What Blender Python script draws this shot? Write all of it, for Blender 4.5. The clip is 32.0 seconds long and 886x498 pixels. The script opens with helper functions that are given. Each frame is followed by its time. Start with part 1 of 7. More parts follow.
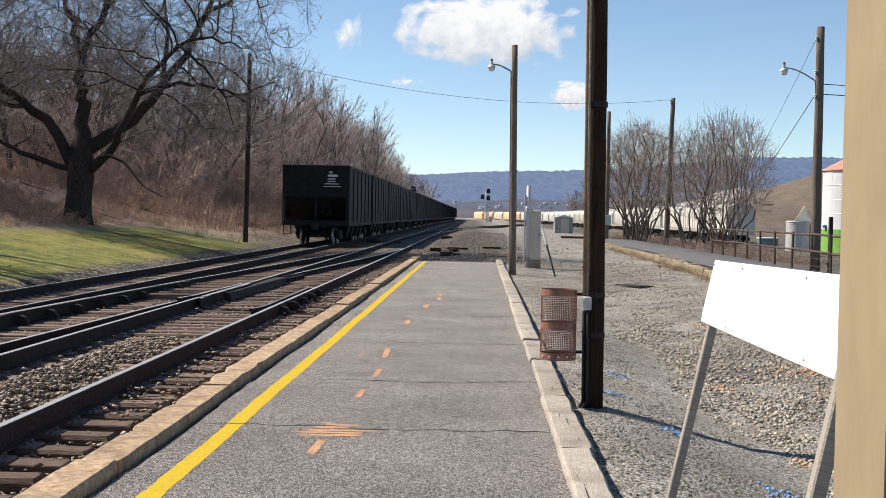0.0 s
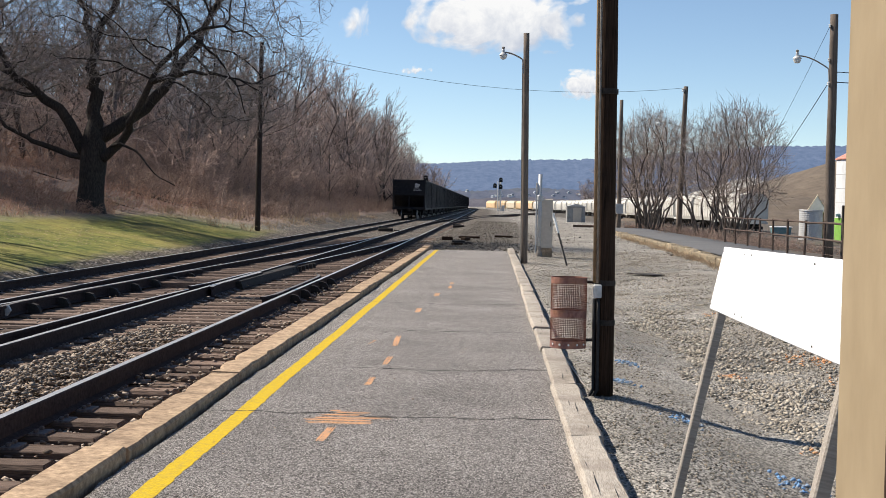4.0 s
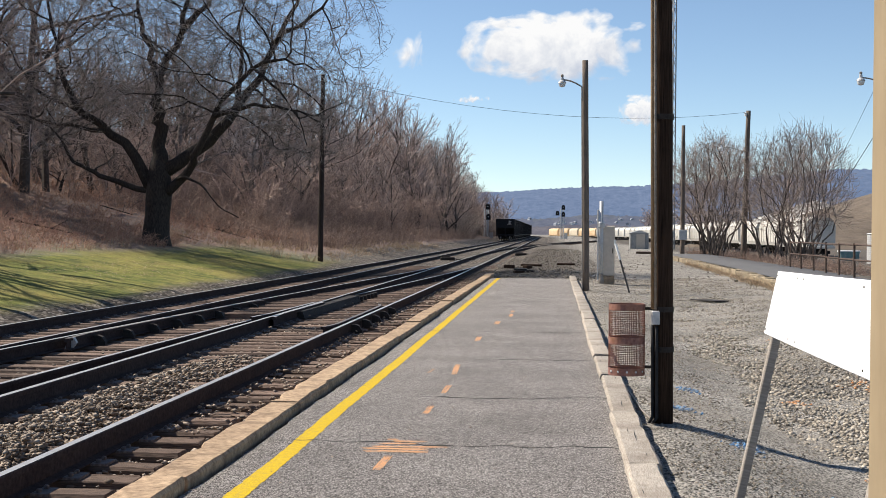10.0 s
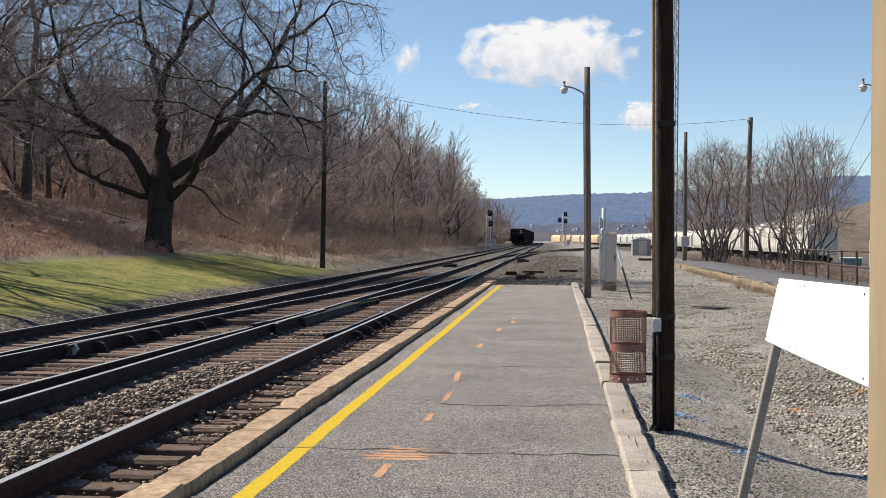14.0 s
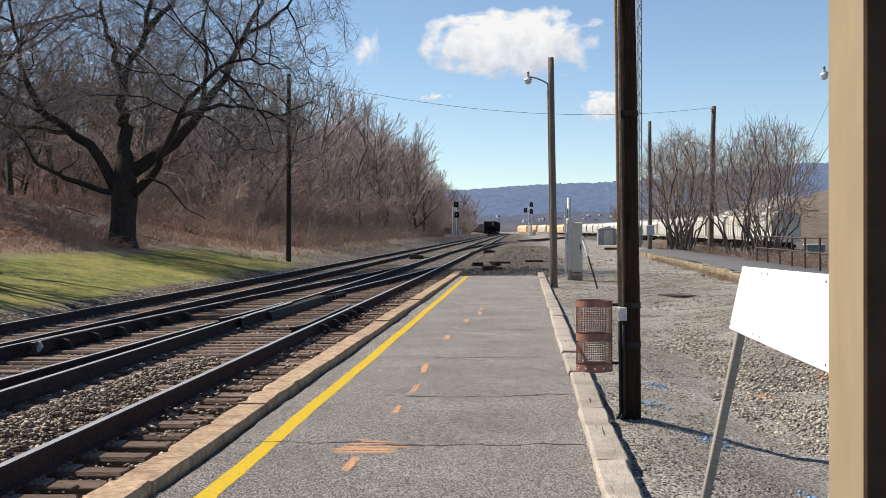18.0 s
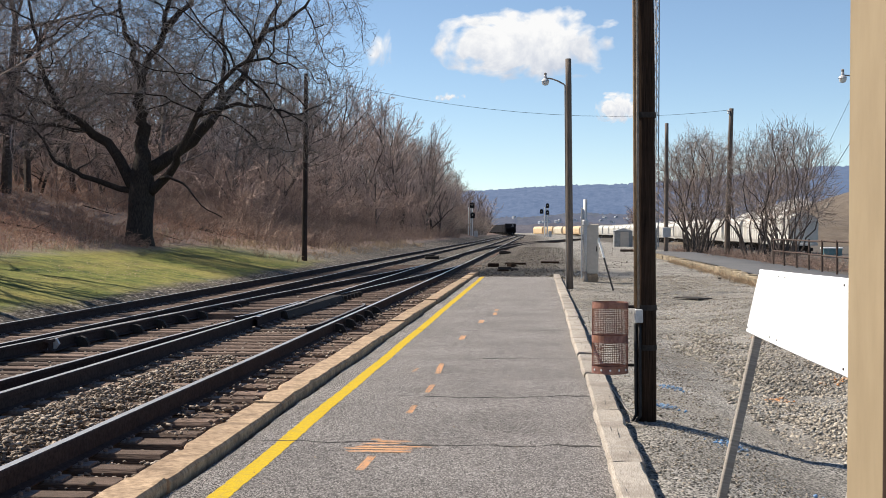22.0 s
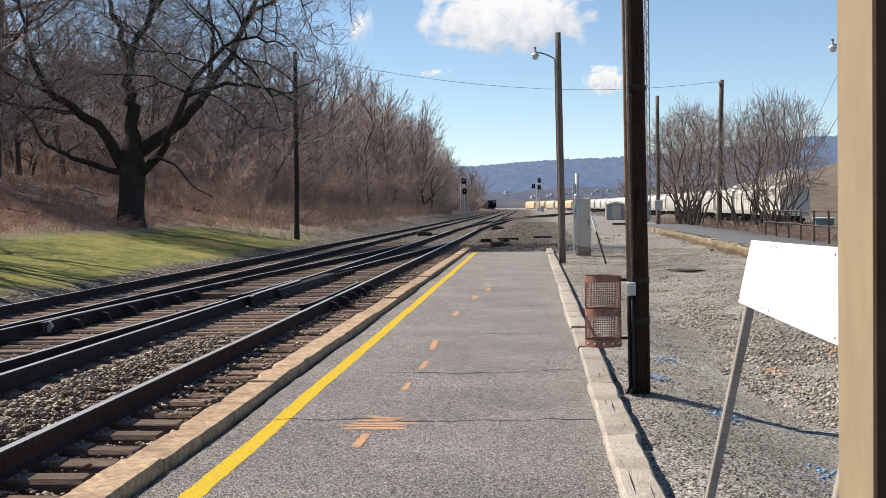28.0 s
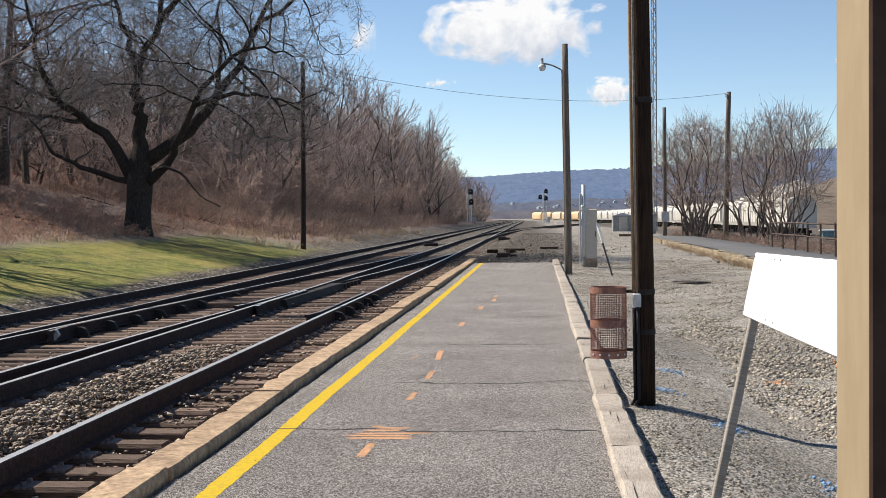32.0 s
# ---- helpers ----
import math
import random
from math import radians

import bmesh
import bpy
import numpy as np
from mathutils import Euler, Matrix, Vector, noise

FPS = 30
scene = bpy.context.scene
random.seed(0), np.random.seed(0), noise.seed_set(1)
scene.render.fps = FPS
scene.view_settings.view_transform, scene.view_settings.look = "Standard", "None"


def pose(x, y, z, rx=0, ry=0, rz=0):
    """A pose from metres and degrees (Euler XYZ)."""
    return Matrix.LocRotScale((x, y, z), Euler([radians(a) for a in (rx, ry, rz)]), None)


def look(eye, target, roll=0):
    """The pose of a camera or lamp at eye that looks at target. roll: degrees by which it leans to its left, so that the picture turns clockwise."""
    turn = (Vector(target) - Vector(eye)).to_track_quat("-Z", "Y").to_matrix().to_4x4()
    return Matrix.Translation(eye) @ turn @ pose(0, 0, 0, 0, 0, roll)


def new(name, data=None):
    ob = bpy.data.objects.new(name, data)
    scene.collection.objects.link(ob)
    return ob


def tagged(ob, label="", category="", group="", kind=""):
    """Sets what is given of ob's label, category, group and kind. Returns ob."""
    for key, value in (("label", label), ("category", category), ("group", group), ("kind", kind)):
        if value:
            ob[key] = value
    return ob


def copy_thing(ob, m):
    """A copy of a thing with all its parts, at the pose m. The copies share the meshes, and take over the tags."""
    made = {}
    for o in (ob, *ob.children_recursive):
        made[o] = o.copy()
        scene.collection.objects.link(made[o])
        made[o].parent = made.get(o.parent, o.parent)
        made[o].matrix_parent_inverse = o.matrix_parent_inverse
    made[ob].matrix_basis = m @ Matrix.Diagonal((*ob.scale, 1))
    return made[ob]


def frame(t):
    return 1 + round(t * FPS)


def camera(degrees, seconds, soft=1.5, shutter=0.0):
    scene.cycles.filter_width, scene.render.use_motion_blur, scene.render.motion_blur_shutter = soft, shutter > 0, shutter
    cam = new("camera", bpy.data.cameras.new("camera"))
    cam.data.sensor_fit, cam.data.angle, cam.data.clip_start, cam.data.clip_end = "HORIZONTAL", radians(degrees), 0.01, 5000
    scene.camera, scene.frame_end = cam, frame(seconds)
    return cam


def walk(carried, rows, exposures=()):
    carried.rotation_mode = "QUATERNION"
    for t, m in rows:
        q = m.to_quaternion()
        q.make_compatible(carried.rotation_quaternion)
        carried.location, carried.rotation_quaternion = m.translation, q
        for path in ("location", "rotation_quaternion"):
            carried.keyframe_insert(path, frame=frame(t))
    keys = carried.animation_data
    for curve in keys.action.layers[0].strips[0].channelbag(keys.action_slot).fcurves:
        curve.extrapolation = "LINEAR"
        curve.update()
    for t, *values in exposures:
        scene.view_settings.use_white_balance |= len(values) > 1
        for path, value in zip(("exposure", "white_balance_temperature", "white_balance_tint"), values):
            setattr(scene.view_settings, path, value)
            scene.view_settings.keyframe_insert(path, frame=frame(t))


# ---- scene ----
cam = camera(38.5, 32.0, soft=0.7)
PATH = [
    (0, (-0.087, -0.045, 1.442), (-0.376, 9.947, 1.175), 1.16),
    (0.5, (-0.085, -0.051, 1.440), (-0.415, 9.940, 1.202), 0.06),
    (1, (-0.088, -0.054, 1.442), (-0.441, 9.936, 1.162), 0.31),
    (1.5, (-0.098, -0.048, 1.442), (-0.480, 9.940, 1.131), 0.32),
    (2, (-0.103, -0.046, 1.437), (-0.532, 9.941, 1.157), 0.50),
    (2.5, (-0.104, -0.043, 1.436), (-0.484, 9.944, 1.111), 0.33),
    (4.5, (-0.023, -0.023, 1.431), (-0.412, 9.962, 1.053), 1.28),
    (5, (0.019, -0.024, 1.430), (-0.548, 9.949, 0.966), 0.19),
    (5.5, (0.007, -0.038, 1.426), (-0.526, 9.935, 0.910), -0.71),
    (6, (-0.017, -0.042, 1.426), (-0.464, 9.935, 0.924), 0.16),
    (6.5, (-0.014, -0.035, 1.427), (-0.418, 9.944, 0.931), 0.66),
    (7, (-0.014, -0.013, 1.429), (-0.442, 9.977, 1.339), -0.49),
    (7.5, (-0.008, -0.007, 1.433), (-0.646, 9.973, 1.437), -1.40),
    (8, (-0.019, -0.021, 1.434), (-1.332, 9.890, 1.655), -1.54),
    (8.5, (-0.015, -0.053, 1.438), (-1.227, 9.863, 1.886), -1.35),
    (9, (-0.017, -0.046, 1.436), (-1.219, 9.877, 1.745), -0.60),
    (9.5, (-0.015, -0.024, 1.433), (-1.050, 9.921, 1.591), 0.29),
    (10, (-0.013, -0.035, 1.429), (-0.897, 9.925, 1.293), 0.41),
    (10.5, (-0.013, -0.022, 1.429), (-0.933, 9.934, 1.291), 0.16),
    (11, (-0.012, -0.036, 1.430), (-0.941, 9.920, 1.304), 0.45),
    (11.5, (-0.013, -0.035, 1.430), (-0.921, 9.923, 1.322), 0.65),
    (12, (-0.012, -0.030, 1.432), (-0.927, 9.928, 1.337), 0.60),
    (12.5, (-0.010, -0.028, 1.430), (-0.910, 9.931, 1.355), 0.80),
    (13, (-0.010, -0.029, 1.431), (-0.905, 9.930, 1.359), 1.01),
    (13.5, (-0.007, -0.019, 1.430), (-0.895, 9.942, 1.355), 0.62),
    (15.5, (-0.000, -0.019, 1.431), (-0.908, 9.939, 1.328), 0.23),
    (16, (0.001, -0.022, 1.432), (-0.708, 9.952, 1.340), 0.19),
    (16.5, (0.004, -0.012, 1.431), (-0.652, 9.966, 1.335), 0.12),
    (17, (0.004, -0.006, 1.432), (-0.623, 9.974, 1.316), -0.16),
    (17.5, (0.007, 0.002, 1.430), (-0.622, 9.981, 1.292), -0.35),
    (18, (0.003, -0.014, 1.433), (-0.636, 9.964, 1.283), -0.30),
    (18.5, (0.003, -0.018, 1.434), (-0.638, 9.960, 1.290), -0.17),
    (19, (0.001, -0.008, 1.433), (-0.710, 9.966, 1.291), -0.15),
    (19.5, (0.002, -0.021, 1.434), (-0.735, 9.951, 1.318), -0.34),
    (20, (0.002, -0.017, 1.432), (-0.732, 9.955, 1.331), -0.38),
    (20.5, (0.001, -0.025, 1.431), (-0.715, 9.948, 1.346), -0.30),
    (21, (0.004, -0.016, 1.434), (-0.610, 9.964, 1.270), -0.74),
    (21.5, (0.002, -0.013, 1.434), (-0.652, 9.965, 1.295), -0.30),
    (22, (-0.002, -0.019, 1.433), (-0.764, 9.951, 1.287), 0.15),
    (22.5, (-0.002, -0.028, 1.433), (-0.774, 9.940, 1.253), 0.46),
    (23, (-0.001, -0.025, 1.432), (-0.737, 9.946, 1.229), 0.32),
    (23.5, (-0.001, -0.016, 1.429), (-0.725, 9.955, 1.200), 0.06),
    (24, (-0.003, -0.034, 1.433), (-0.805, 9.930, 1.178), -0.30),
    (24.5, (0.001, -0.030, 1.431), (-0.777, 9.937, 1.181), -0.43),
    (25, (0.002, -0.020, 1.432), (-0.711, 9.950, 1.116), -0.10),
    (25.5, (-0.002, -0.030, 1.431), (-0.698, 9.940, 1.094), -0.48),
    (27.5, (0.003, -0.008, 1.429), (-0.712, 9.961, 1.101), -0.49),
    (28, (0.002, -0.017, 1.432), (-0.703, 9.953, 1.099), -0.80),
    (28.5, (0.004, -0.015, 1.434), (-0.697, 9.955, 1.106), -0.69),
    (29, (0.003, -0.012, 1.433), (-0.701, 9.958, 1.107), -0.65),
    (29.5, (0.004, -0.010, 1.434), (-0.702, 9.960, 1.118), -0.58),
    (30, (0.003, -0.007, 1.433), (-0.763, 9.959, 1.126), -0.70),
    (30.5, (0.005, -0.019, 1.435), (-0.782, 9.946, 1.124), -0.93),
    (31, (0.003, -0.028, 1.435), (-0.769, 9.939, 1.170), -0.57),
    (31.5, (0.002, -0.029, 1.435), (-0.775, 9.938, 1.184), -0.45),
    (32, (0.008, -0.038, 1.434), (-0.747, 9.930, 1.184), -0.52),
]
walk(cam, [(t, look(eye, target, roll)) for t, eye, target, roll in PATH],
     exposures=[(0, 0.61), (2, 0.56), (5, 0.58), (8, 0.54), (9, 0.58), (10, 0.60), (13, 0.54), (20, 0.53), (23, 0.61), (28, 0.59), (32, 0.61)])

# ---- light ----
SUN_AZ, SUN_EL = -70.0, 45.0          # degrees, clockwise from +y; above the horizon
world = bpy.data.worlds.new("world")
scene.world = world
world.use_nodes = True
wn = world.node_tree.nodes
sky = wn.new("ShaderNodeTexSky")
sky.sky_type, sky.sun_disc = "NISHITA", False
sky.sun_elevation, sky.sun_rotation = radians(SUN_EL), radians(SUN_AZ)
sky.air_density, sky.dust_density, sky.ozone_density = 0.7, 0.0, 1.0
tint = wn.new("ShaderNodeMix")
tint.data_type, tint.blend_type = "RGBA", "MULTIPLY"
tint.inputs[0].default_value, tint.inputs[7].default_value = 1.0, (1.0, 1.02, 1.01, 1)
world.node_tree.links.new(sky.outputs[0], tint.inputs[6])
world.node_tree.links.new(tint.outputs[2], wn["Background"].inputs[0])
wn["Background"].inputs[1].default_value = 0.09
sun = new("sun", bpy.data.lights.new("sun", "SUN"))
sun.data.energy, sun.data.angle, sun.data.color = 5.0, radians(0.5), (1.0, 0.915, 0.80)
sun_way = Vector((math.sin(radians(SUN_AZ)) * math.cos(radians(SUN_EL)),
                  math.cos(radians(SUN_AZ)) * math.cos(radians(SUN_EL)), math.sin(radians(SUN_EL))))
sun.matrix_world = look((0, 0, 60), Vector((0, 0, 60)) - sun_way)


# ---- materials ----
def ramp(nt, a, b, lo=0.3, hi=0.7):
    r = nt.nodes.new("ShaderNodeValToRGB")
    r.color_ramp.elements[0].position, r.color_ramp.elements[0].color = lo, (*a, 1)
    r.color_ramp.elements[1].position, r.color_ramp.elements[1].color = hi, (*b, 1)
    return r


def noise_node(nt, scale, detail=4.0, rough=0.6, stretch=None):
    tc = nt.nodes.new("ShaderNodeTexCoord")
    n = nt.nodes.new("ShaderNodeTexNoise")
    n.inputs["Scale"].default_value, n.inputs["Detail"].default_value = scale, detail
    n.inputs["Roughness"].default_value = rough
    if stretch:
        mp = nt.nodes.new("ShaderNodeMapping")
        mp.inputs["Scale"].default_value = stretch
        nt.links.new(tc.outputs["Object"], mp.inputs[0])
        nt.links.new(mp.outputs[0], n.inputs["Vector"])
    else:
        nt.links.new(tc.outputs["Object"], n.inputs["Vector"])
    return n


def mix(nt, fac, a, b, kind="MIX"):
    m = nt.nodes.new("ShaderNodeMix")
    m.data_type, m.blend_type = "RGBA", kind
    for k, v in ((0, fac), (6, a), (7, b)):
        if isinstance(v, (int, float)):
            m.inputs[k].default_value = v
        elif isinstance(v, tuple):
            m.inputs[k].default_value = (*v, 1)
        else:
            nt.links.new(v, m.inputs[k])
    return m.outputs[2]


def surface(name, dark, light, rough=0.85, metal=0.0, grain=40.0, stain=1.2, stain_col=None, stain_amt=0.35,
            bump=0.3, bump_dist=0.01, stretch=None, vary=0.0, spec=0.3):
    """A two-scale surface: fine grain between two colours, and broad stains."""
    m = bpy.data.materials.new(name)
    m.use_nodes = True
    nt = m.node_tree
    b = nt.nodes["Principled BSDF"]
    g = noise_node(nt, grain, 5.0, 0.65, stretch)
    r = ramp(nt, dark, light)
    nt.links.new(g.outputs["Fac"], r.inputs[0])
    s = noise_node(nt, stain, 4.0, 0.6)
    sr = ramp(nt, (0, 0, 0), (1, 1, 1), 0.45, 0.7)
    nt.links.new(s.outputs["Fac"], sr.inputs[0])
    sc = stain_col or tuple(0.55 * c for c in dark)
    mm = nt.nodes.new("ShaderNodeMath")
    mm.operation = "MULTIPLY"
    mm.inputs[1].default_value = stain_amt
    nt.links.new(sr.outputs[0], mm.inputs[0])
    col = mix(nt, mm.outputs[0], r.outputs[0], sc)
    if vary:
        oi = nt.nodes.new("ShaderNodeObjectInfo")
        vr = ramp(nt, (1 - vary,) * 3, (1 + vary,) * 3, 0.0, 1.0)
        nt.links.new(oi.outputs["Random"], vr.inputs[0])
        col = mix(nt, 1.0, col, vr.outputs[0], "MULTIPLY")
    nt.links.new(col, b.inputs["Base Color"])
    b.inputs["Roughness"].default_value, b.inputs["Metallic"].default_value = rough, metal
    b.inputs["Specular IOR Level"].default_value = spec
    if bump:
        bp = nt.nodes.new("ShaderNodeBump")
        bp.inputs["Strength"].default_value, bp.inputs["Distance"].default_value = bump, bump_dist
        nt.links.new(g.outputs["Fac"], bp.inputs["Height"])
        nt.links.new(bp.outputs[0], b.inputs["Normal"])
    return m


def aggregate(name, cols, scale, gap=0.25, bump=0.6, dist=0.01, stain=0.6, stain_amt=0.3, rough=0.95):
    """Small stones packed side by side: each cell takes its own colour, with relief between."""
    m = bpy.data.materials.new(name)
    m.use_nodes = True
    nt = m.node_tree
    b = nt.nodes["Principled BSDF"]
    nt.links.new(aggregate_colour(nt, cols, scale, gap, stain, stain_amt)[0], b.inputs["Base Color"])
    b.inputs["Roughness"].default_value, b.inputs["Specular IOR Level"].default_value = rough, 0.2
    h = noise_node(nt, scale * 0.9, 4.0, 0.7)
    bp = nt.nodes.new("ShaderNodeBump")
    bp.inputs["Strength"].default_value, bp.inputs["Distance"].default_value = bump, dist
    nt.links.new(h.outputs["Fac"], bp.inputs["Height"])
    nt.links.new(bp.outputs[0], b.inputs["Normal"])
    return m


def aggregate_colour(nt, cols, scale, gap, stain, stain_amt):
    tc = nt.nodes.new("ShaderNodeTexCoord")
    v = nt.nodes.new("ShaderNodeTexVoronoi")
    v.inputs["Scale"].default_value, v.inputs["Randomness"].default_value = scale, 1.0
    mp = nt.nodes.new("ShaderNodeMapping")
    mp.inputs["Scale"].default_value = (1.0, 0.42, 1.0)
    nt.links.new(tc.outputs["Object"], mp.inputs[0])
    nt.links.new(mp.outputs[0], v.inputs["Vector"])
    sp = nt.nodes.new("ShaderNodeSeparateColor")
    nt.links.new(v.outputs["Color"], sp.inputs[0])
    r = nt.nodes.new("ShaderNodeValToRGB")
    while len(r.color_ramp.elements) < len(cols):
        r.color_ramp.elements.new(0.5)
    for k, c in enumerate(cols):
        r.color_ramp.elements[k].position, r.color_ramp.elements[k].color = k / (len(cols) - 1), (*c, 1)
    nt.links.new(sp.outputs[0], r.inputs[0])
    s = noise_node(nt, stain, 5.0, 0.6)
    sr = ramp(nt, (1 - stain_amt,) * 3, (1 + stain_amt * 0.5,) * 3, 0.35, 0.65)
    nt.links.new(s.outputs["Fac"], sr.inputs[0])
    return mix(nt, 1.0, r.outputs[0], sr.outputs[0], "MULTIPLY"), v


def islands(name, cols, rough=0.9, grain=30.0, bump=0.3):
    """Loose pieces joined in one mesh: one of several colours for each island."""
    m = bpy.data.materials.new(name)
    m.use_nodes = True
    nt = m.node_tree
    b = nt.nodes["Principled BSDF"]
    ge = nt.nodes.new("ShaderNodeNewGeometry")
    r = nt.nodes.new("ShaderNodeValToRGB")
    while len(r.color_ramp.elements) < len(cols):
        r.color_ramp.elements.new(0.5)
    for k, c in enumerate(cols):
        r.color_ramp.elements[k].position, r.color_ramp.elements[k].color = k / (len(cols) - 1), (*c, 1)
    nt.links.new(ge.outputs["Random Per Island"], r.inputs[0])
    g = noise_node(nt, grain, 3.0)
    gr = ramp(nt, (0.7,) * 3, (1.15,) * 3)
    nt.links.new(g.outputs["Fac"], gr.inputs[0])
    nt.links.new(mix(nt, 1.0, r.outputs[0], gr.outputs[0], "MULTIPLY"), b.inputs["Base Color"])
    b.inputs["Roughness"].default_value = rough
    b.inputs["Specular IOR Level"].default_value = 0.2
    return m


M = {}
M["asphalt"] = aggregate("platform_asphalt", [(0.03, 0.0275, 0.026), (0.128, 0.117, 0.109), (0.227, 0.208, 0.195), (0.321, 0.295, 0.277), (0.575, 0.53, 0.495)], 180, 0.2, 1.0, 0.012, 0.9, 0.17)
M["path"] = surface("path_asphalt", (0.09, 0.09, 0.092), (0.17, 0.168, 0.168), 0.95, grain=30, stain=0.4, stain_amt=0.3)
M["curb"] = surface("sandstone_curb", (0.22, 0.148, 0.09), (0.56, 0.405, 0.265), 0.95, grain=22, stain=4.2, stain_col=(0.15, 0.10, 0.066), stain_amt=0.7, bump=0.8, vary=0.1)
M["timber"] = surface("weathered_timber", (0.24, 0.205, 0.17), (0.60, 0.535, 0.455), 0.95, grain=26, stain=3.5, stain_col=(0.15, 0.11, 0.08), stain_amt=0.45, stretch=(9, 0.5, 9), bump=0.9, vary=0.14)
M["tie"] = surface("creosoted_tie", (0.05, 0.036, 0.029), (0.27, 0.186, 0.142), 0.95, grain=16, stain=2, stretch=(0.6, 8, 8), bump=0.8, vary=0.4)
M["rust"] = surface("rusty_rail_steel", (0.028, 0.021, 0.021), (0.075, 0.055, 0.051), 0.85, 0.0, grain=30, stain=3, stain_amt=0.3, bump=0.2, spec=0.08)
M["plate"] = surface("worn_tie_plate", (0.08, 0.064, 0.058), (0.24, 0.205, 0.19), 0.7, 0.1, grain=40, stain=6, stain_amt=0.4, bump=0.1, spec=0.3)
M["tanconduit"] = surface("tan_painted_conduit", (0.27, 0.18, 0.10), (0.46, 0.32, 0.19), 0.7, 0.0, grain=20, stain=3, stain_amt=0.3)
M["railtop"] = surface("worn_rail_steel", (0.42, 0.415, 0.415), (0.60, 0.595, 0.59), 0.4, 0.5, grain=60, stain=4, stain_amt=0.3, bump=0.05, spec=0.4)
M["dullrail"] = surface("dull_rail_steel", (0.13, 0.115, 0.108), (0.25, 0.228, 0.214), 0.5, 0.3, grain=60, stain=4, stain_amt=0.3, bump=0.1, spec=0.3)
M["yellow"] = surface("yellow_road_paint", (0.40, 0.262, 0.012), (0.72, 0.505, 0.03), 0.85, grain=110, stain=22, stain_col=(0.30, 0.24, 0.10), stain_amt=0.5, bump=0.5, bump_dist=0.005, spec=0.1)
M["orange"] = surface("orange_spray_paint", (0.34, 0.21, 0.13), (0.82, 0.40, 0.17), 0.9, grain=95, stain=14, stain_col=(0.25, 0.22, 0.2), stain_amt=0.8)
M["crack"] = surface("crack_filler", (0.02, 0.019, 0.018), (0.06, 0.057, 0.054), 0.95, grain=40)
M["pole"] = surface("creosoted_pole_wood", (0.007, 0.005, 0.004), (0.05, 0.032, 0.023), 0.95, grain=12, stain=1.6, stain_col=(0.085, 0.052, 0.034), stretch=(10, 10, 0.35), bump=0.7, vary=0.1, spec=0.08)
# pole wood lightened in its colour to give the left poles some haze
M["hazepole"] = surface("hazed_dark_pole_wood", (0.022, 0.017, 0.016), (0.085, 0.066, 0.06), 0.95, grain=12, stain=1.6, stretch=(10, 10, 0.35), bump=0.7, vary=0.1, spec=0.1)
M["greypole"] = surface("weathered_pole_wood", (0.10, 0.08, 0.066), (0.24, 0.198, 0.165), 0.95, grain=12, stain=1.6, stretch=(8, 8, 0.3), bump=0.6, vary=0.15, spec=0.1)
M["galv"] = surface("galvanised_steel", (0.42, 0.42, 0.42), (0.60, 0.60, 0.595), 0.55, 0.2, grain=20, stain=3, stain_amt=0.2, bump=0.05)
M["aluminium"] = surface("dull_aluminium", (0.50, 0.44, 0.37), (0.60, 0.53, 0.45), 0.6, 0.1, grain=12, stain=2, stain_amt=0.2, bump=0.05)
M["conduit"] = surface("grey_conduit", (0.20, 0.17, 0.14), (0.38, 0.34, 0.30), 0.6, 0.2, grain=20, stain=3)
M["binrust"] = surface("rusty_mesh_paint", (0.17, 0.075, 0.06), (0.34, 0.18, 0.15), 0.75, 0.1, grain=25, stain=7, stain_col=(0.40, 0.19, 0.09), stain_amt=0.5, bump=0.3)
M["signwhite"] = surface("white_panel_paint", (0.86, 0.87, 0.88), (0.90, 0.91, 0.92), 0.55, grain=6, stain=1, stain_amt=0.05, stain_col=(0.6, 0.6, 0.6), bump=0.02)
M["stake"] = surface("grey_stake_wood", (0.24, 0.21, 0.18), (0.42, 0.38, 0.33), 0.9, grain=14, stain=3, stretch=(8, 8, 0.5), bump=0.4)
M["beige"] = surface("beige_post_paint", (0.275, 0.213, 0.135), (0.33, 0.26, 0.167), 0.8, grain=7, stain=2, stain_amt=0.15, bump=0.05, spec=0.1)
M["trainblack"] = surface("black_car_steel", (0.006, 0.006, 0.008), (0.018, 0.018, 0.023), 0.65, 0.0, grain=4, stain=0.8, stain_col=(0.035, 0.028, 0.026), stain_amt=0.5, bump=0.1, vary=0.2, spec=0.2)
M["trainiron"] = surface("running_gear_iron", (0.012, 0.011, 0.01), (0.04, 0.034, 0.03), 0.8, 0.0, grain=8, stain=3)
M["wheelrim"] = surface("polished_wheel_tread", (0.45, 0.45, 0.46), (0.6, 0.6, 0.62), 0.35, 0.9, grain=20, bump=0.0)
M["whitemark"] = surface("white_stencil_paint", (0.55, 0.55, 0.56), (0.7, 0.7, 0.7), 0.8, grain=20)
M["hopperwhite"] = surface("white_hopper_paint", (0.54, 0.52, 0.47), (0.70, 0.68, 0.62), 0.7, grain=1.5, stain=0.35, stain_col=(0.42, 0.34, 0.26), stain_amt=0.4, bump=0.0, vary=0.08)
M["hopperorange"] = surface("faded_orange_car_paint", (0.58, 0.40, 0.22), (0.74, 0.56, 0.36), 0.7, grain=1.5, stain=0.4, stain_amt=0.3, bump=0.0, vary=0.12)
M["hoppertan"] = surface("tan_car_paint", (0.60, 0.50, 0.36), (0.74, 0.66, 0.52), 0.7, grain=1.5, stain=0.4, stain_amt=0.3, bump=0.0, vary=0.12)
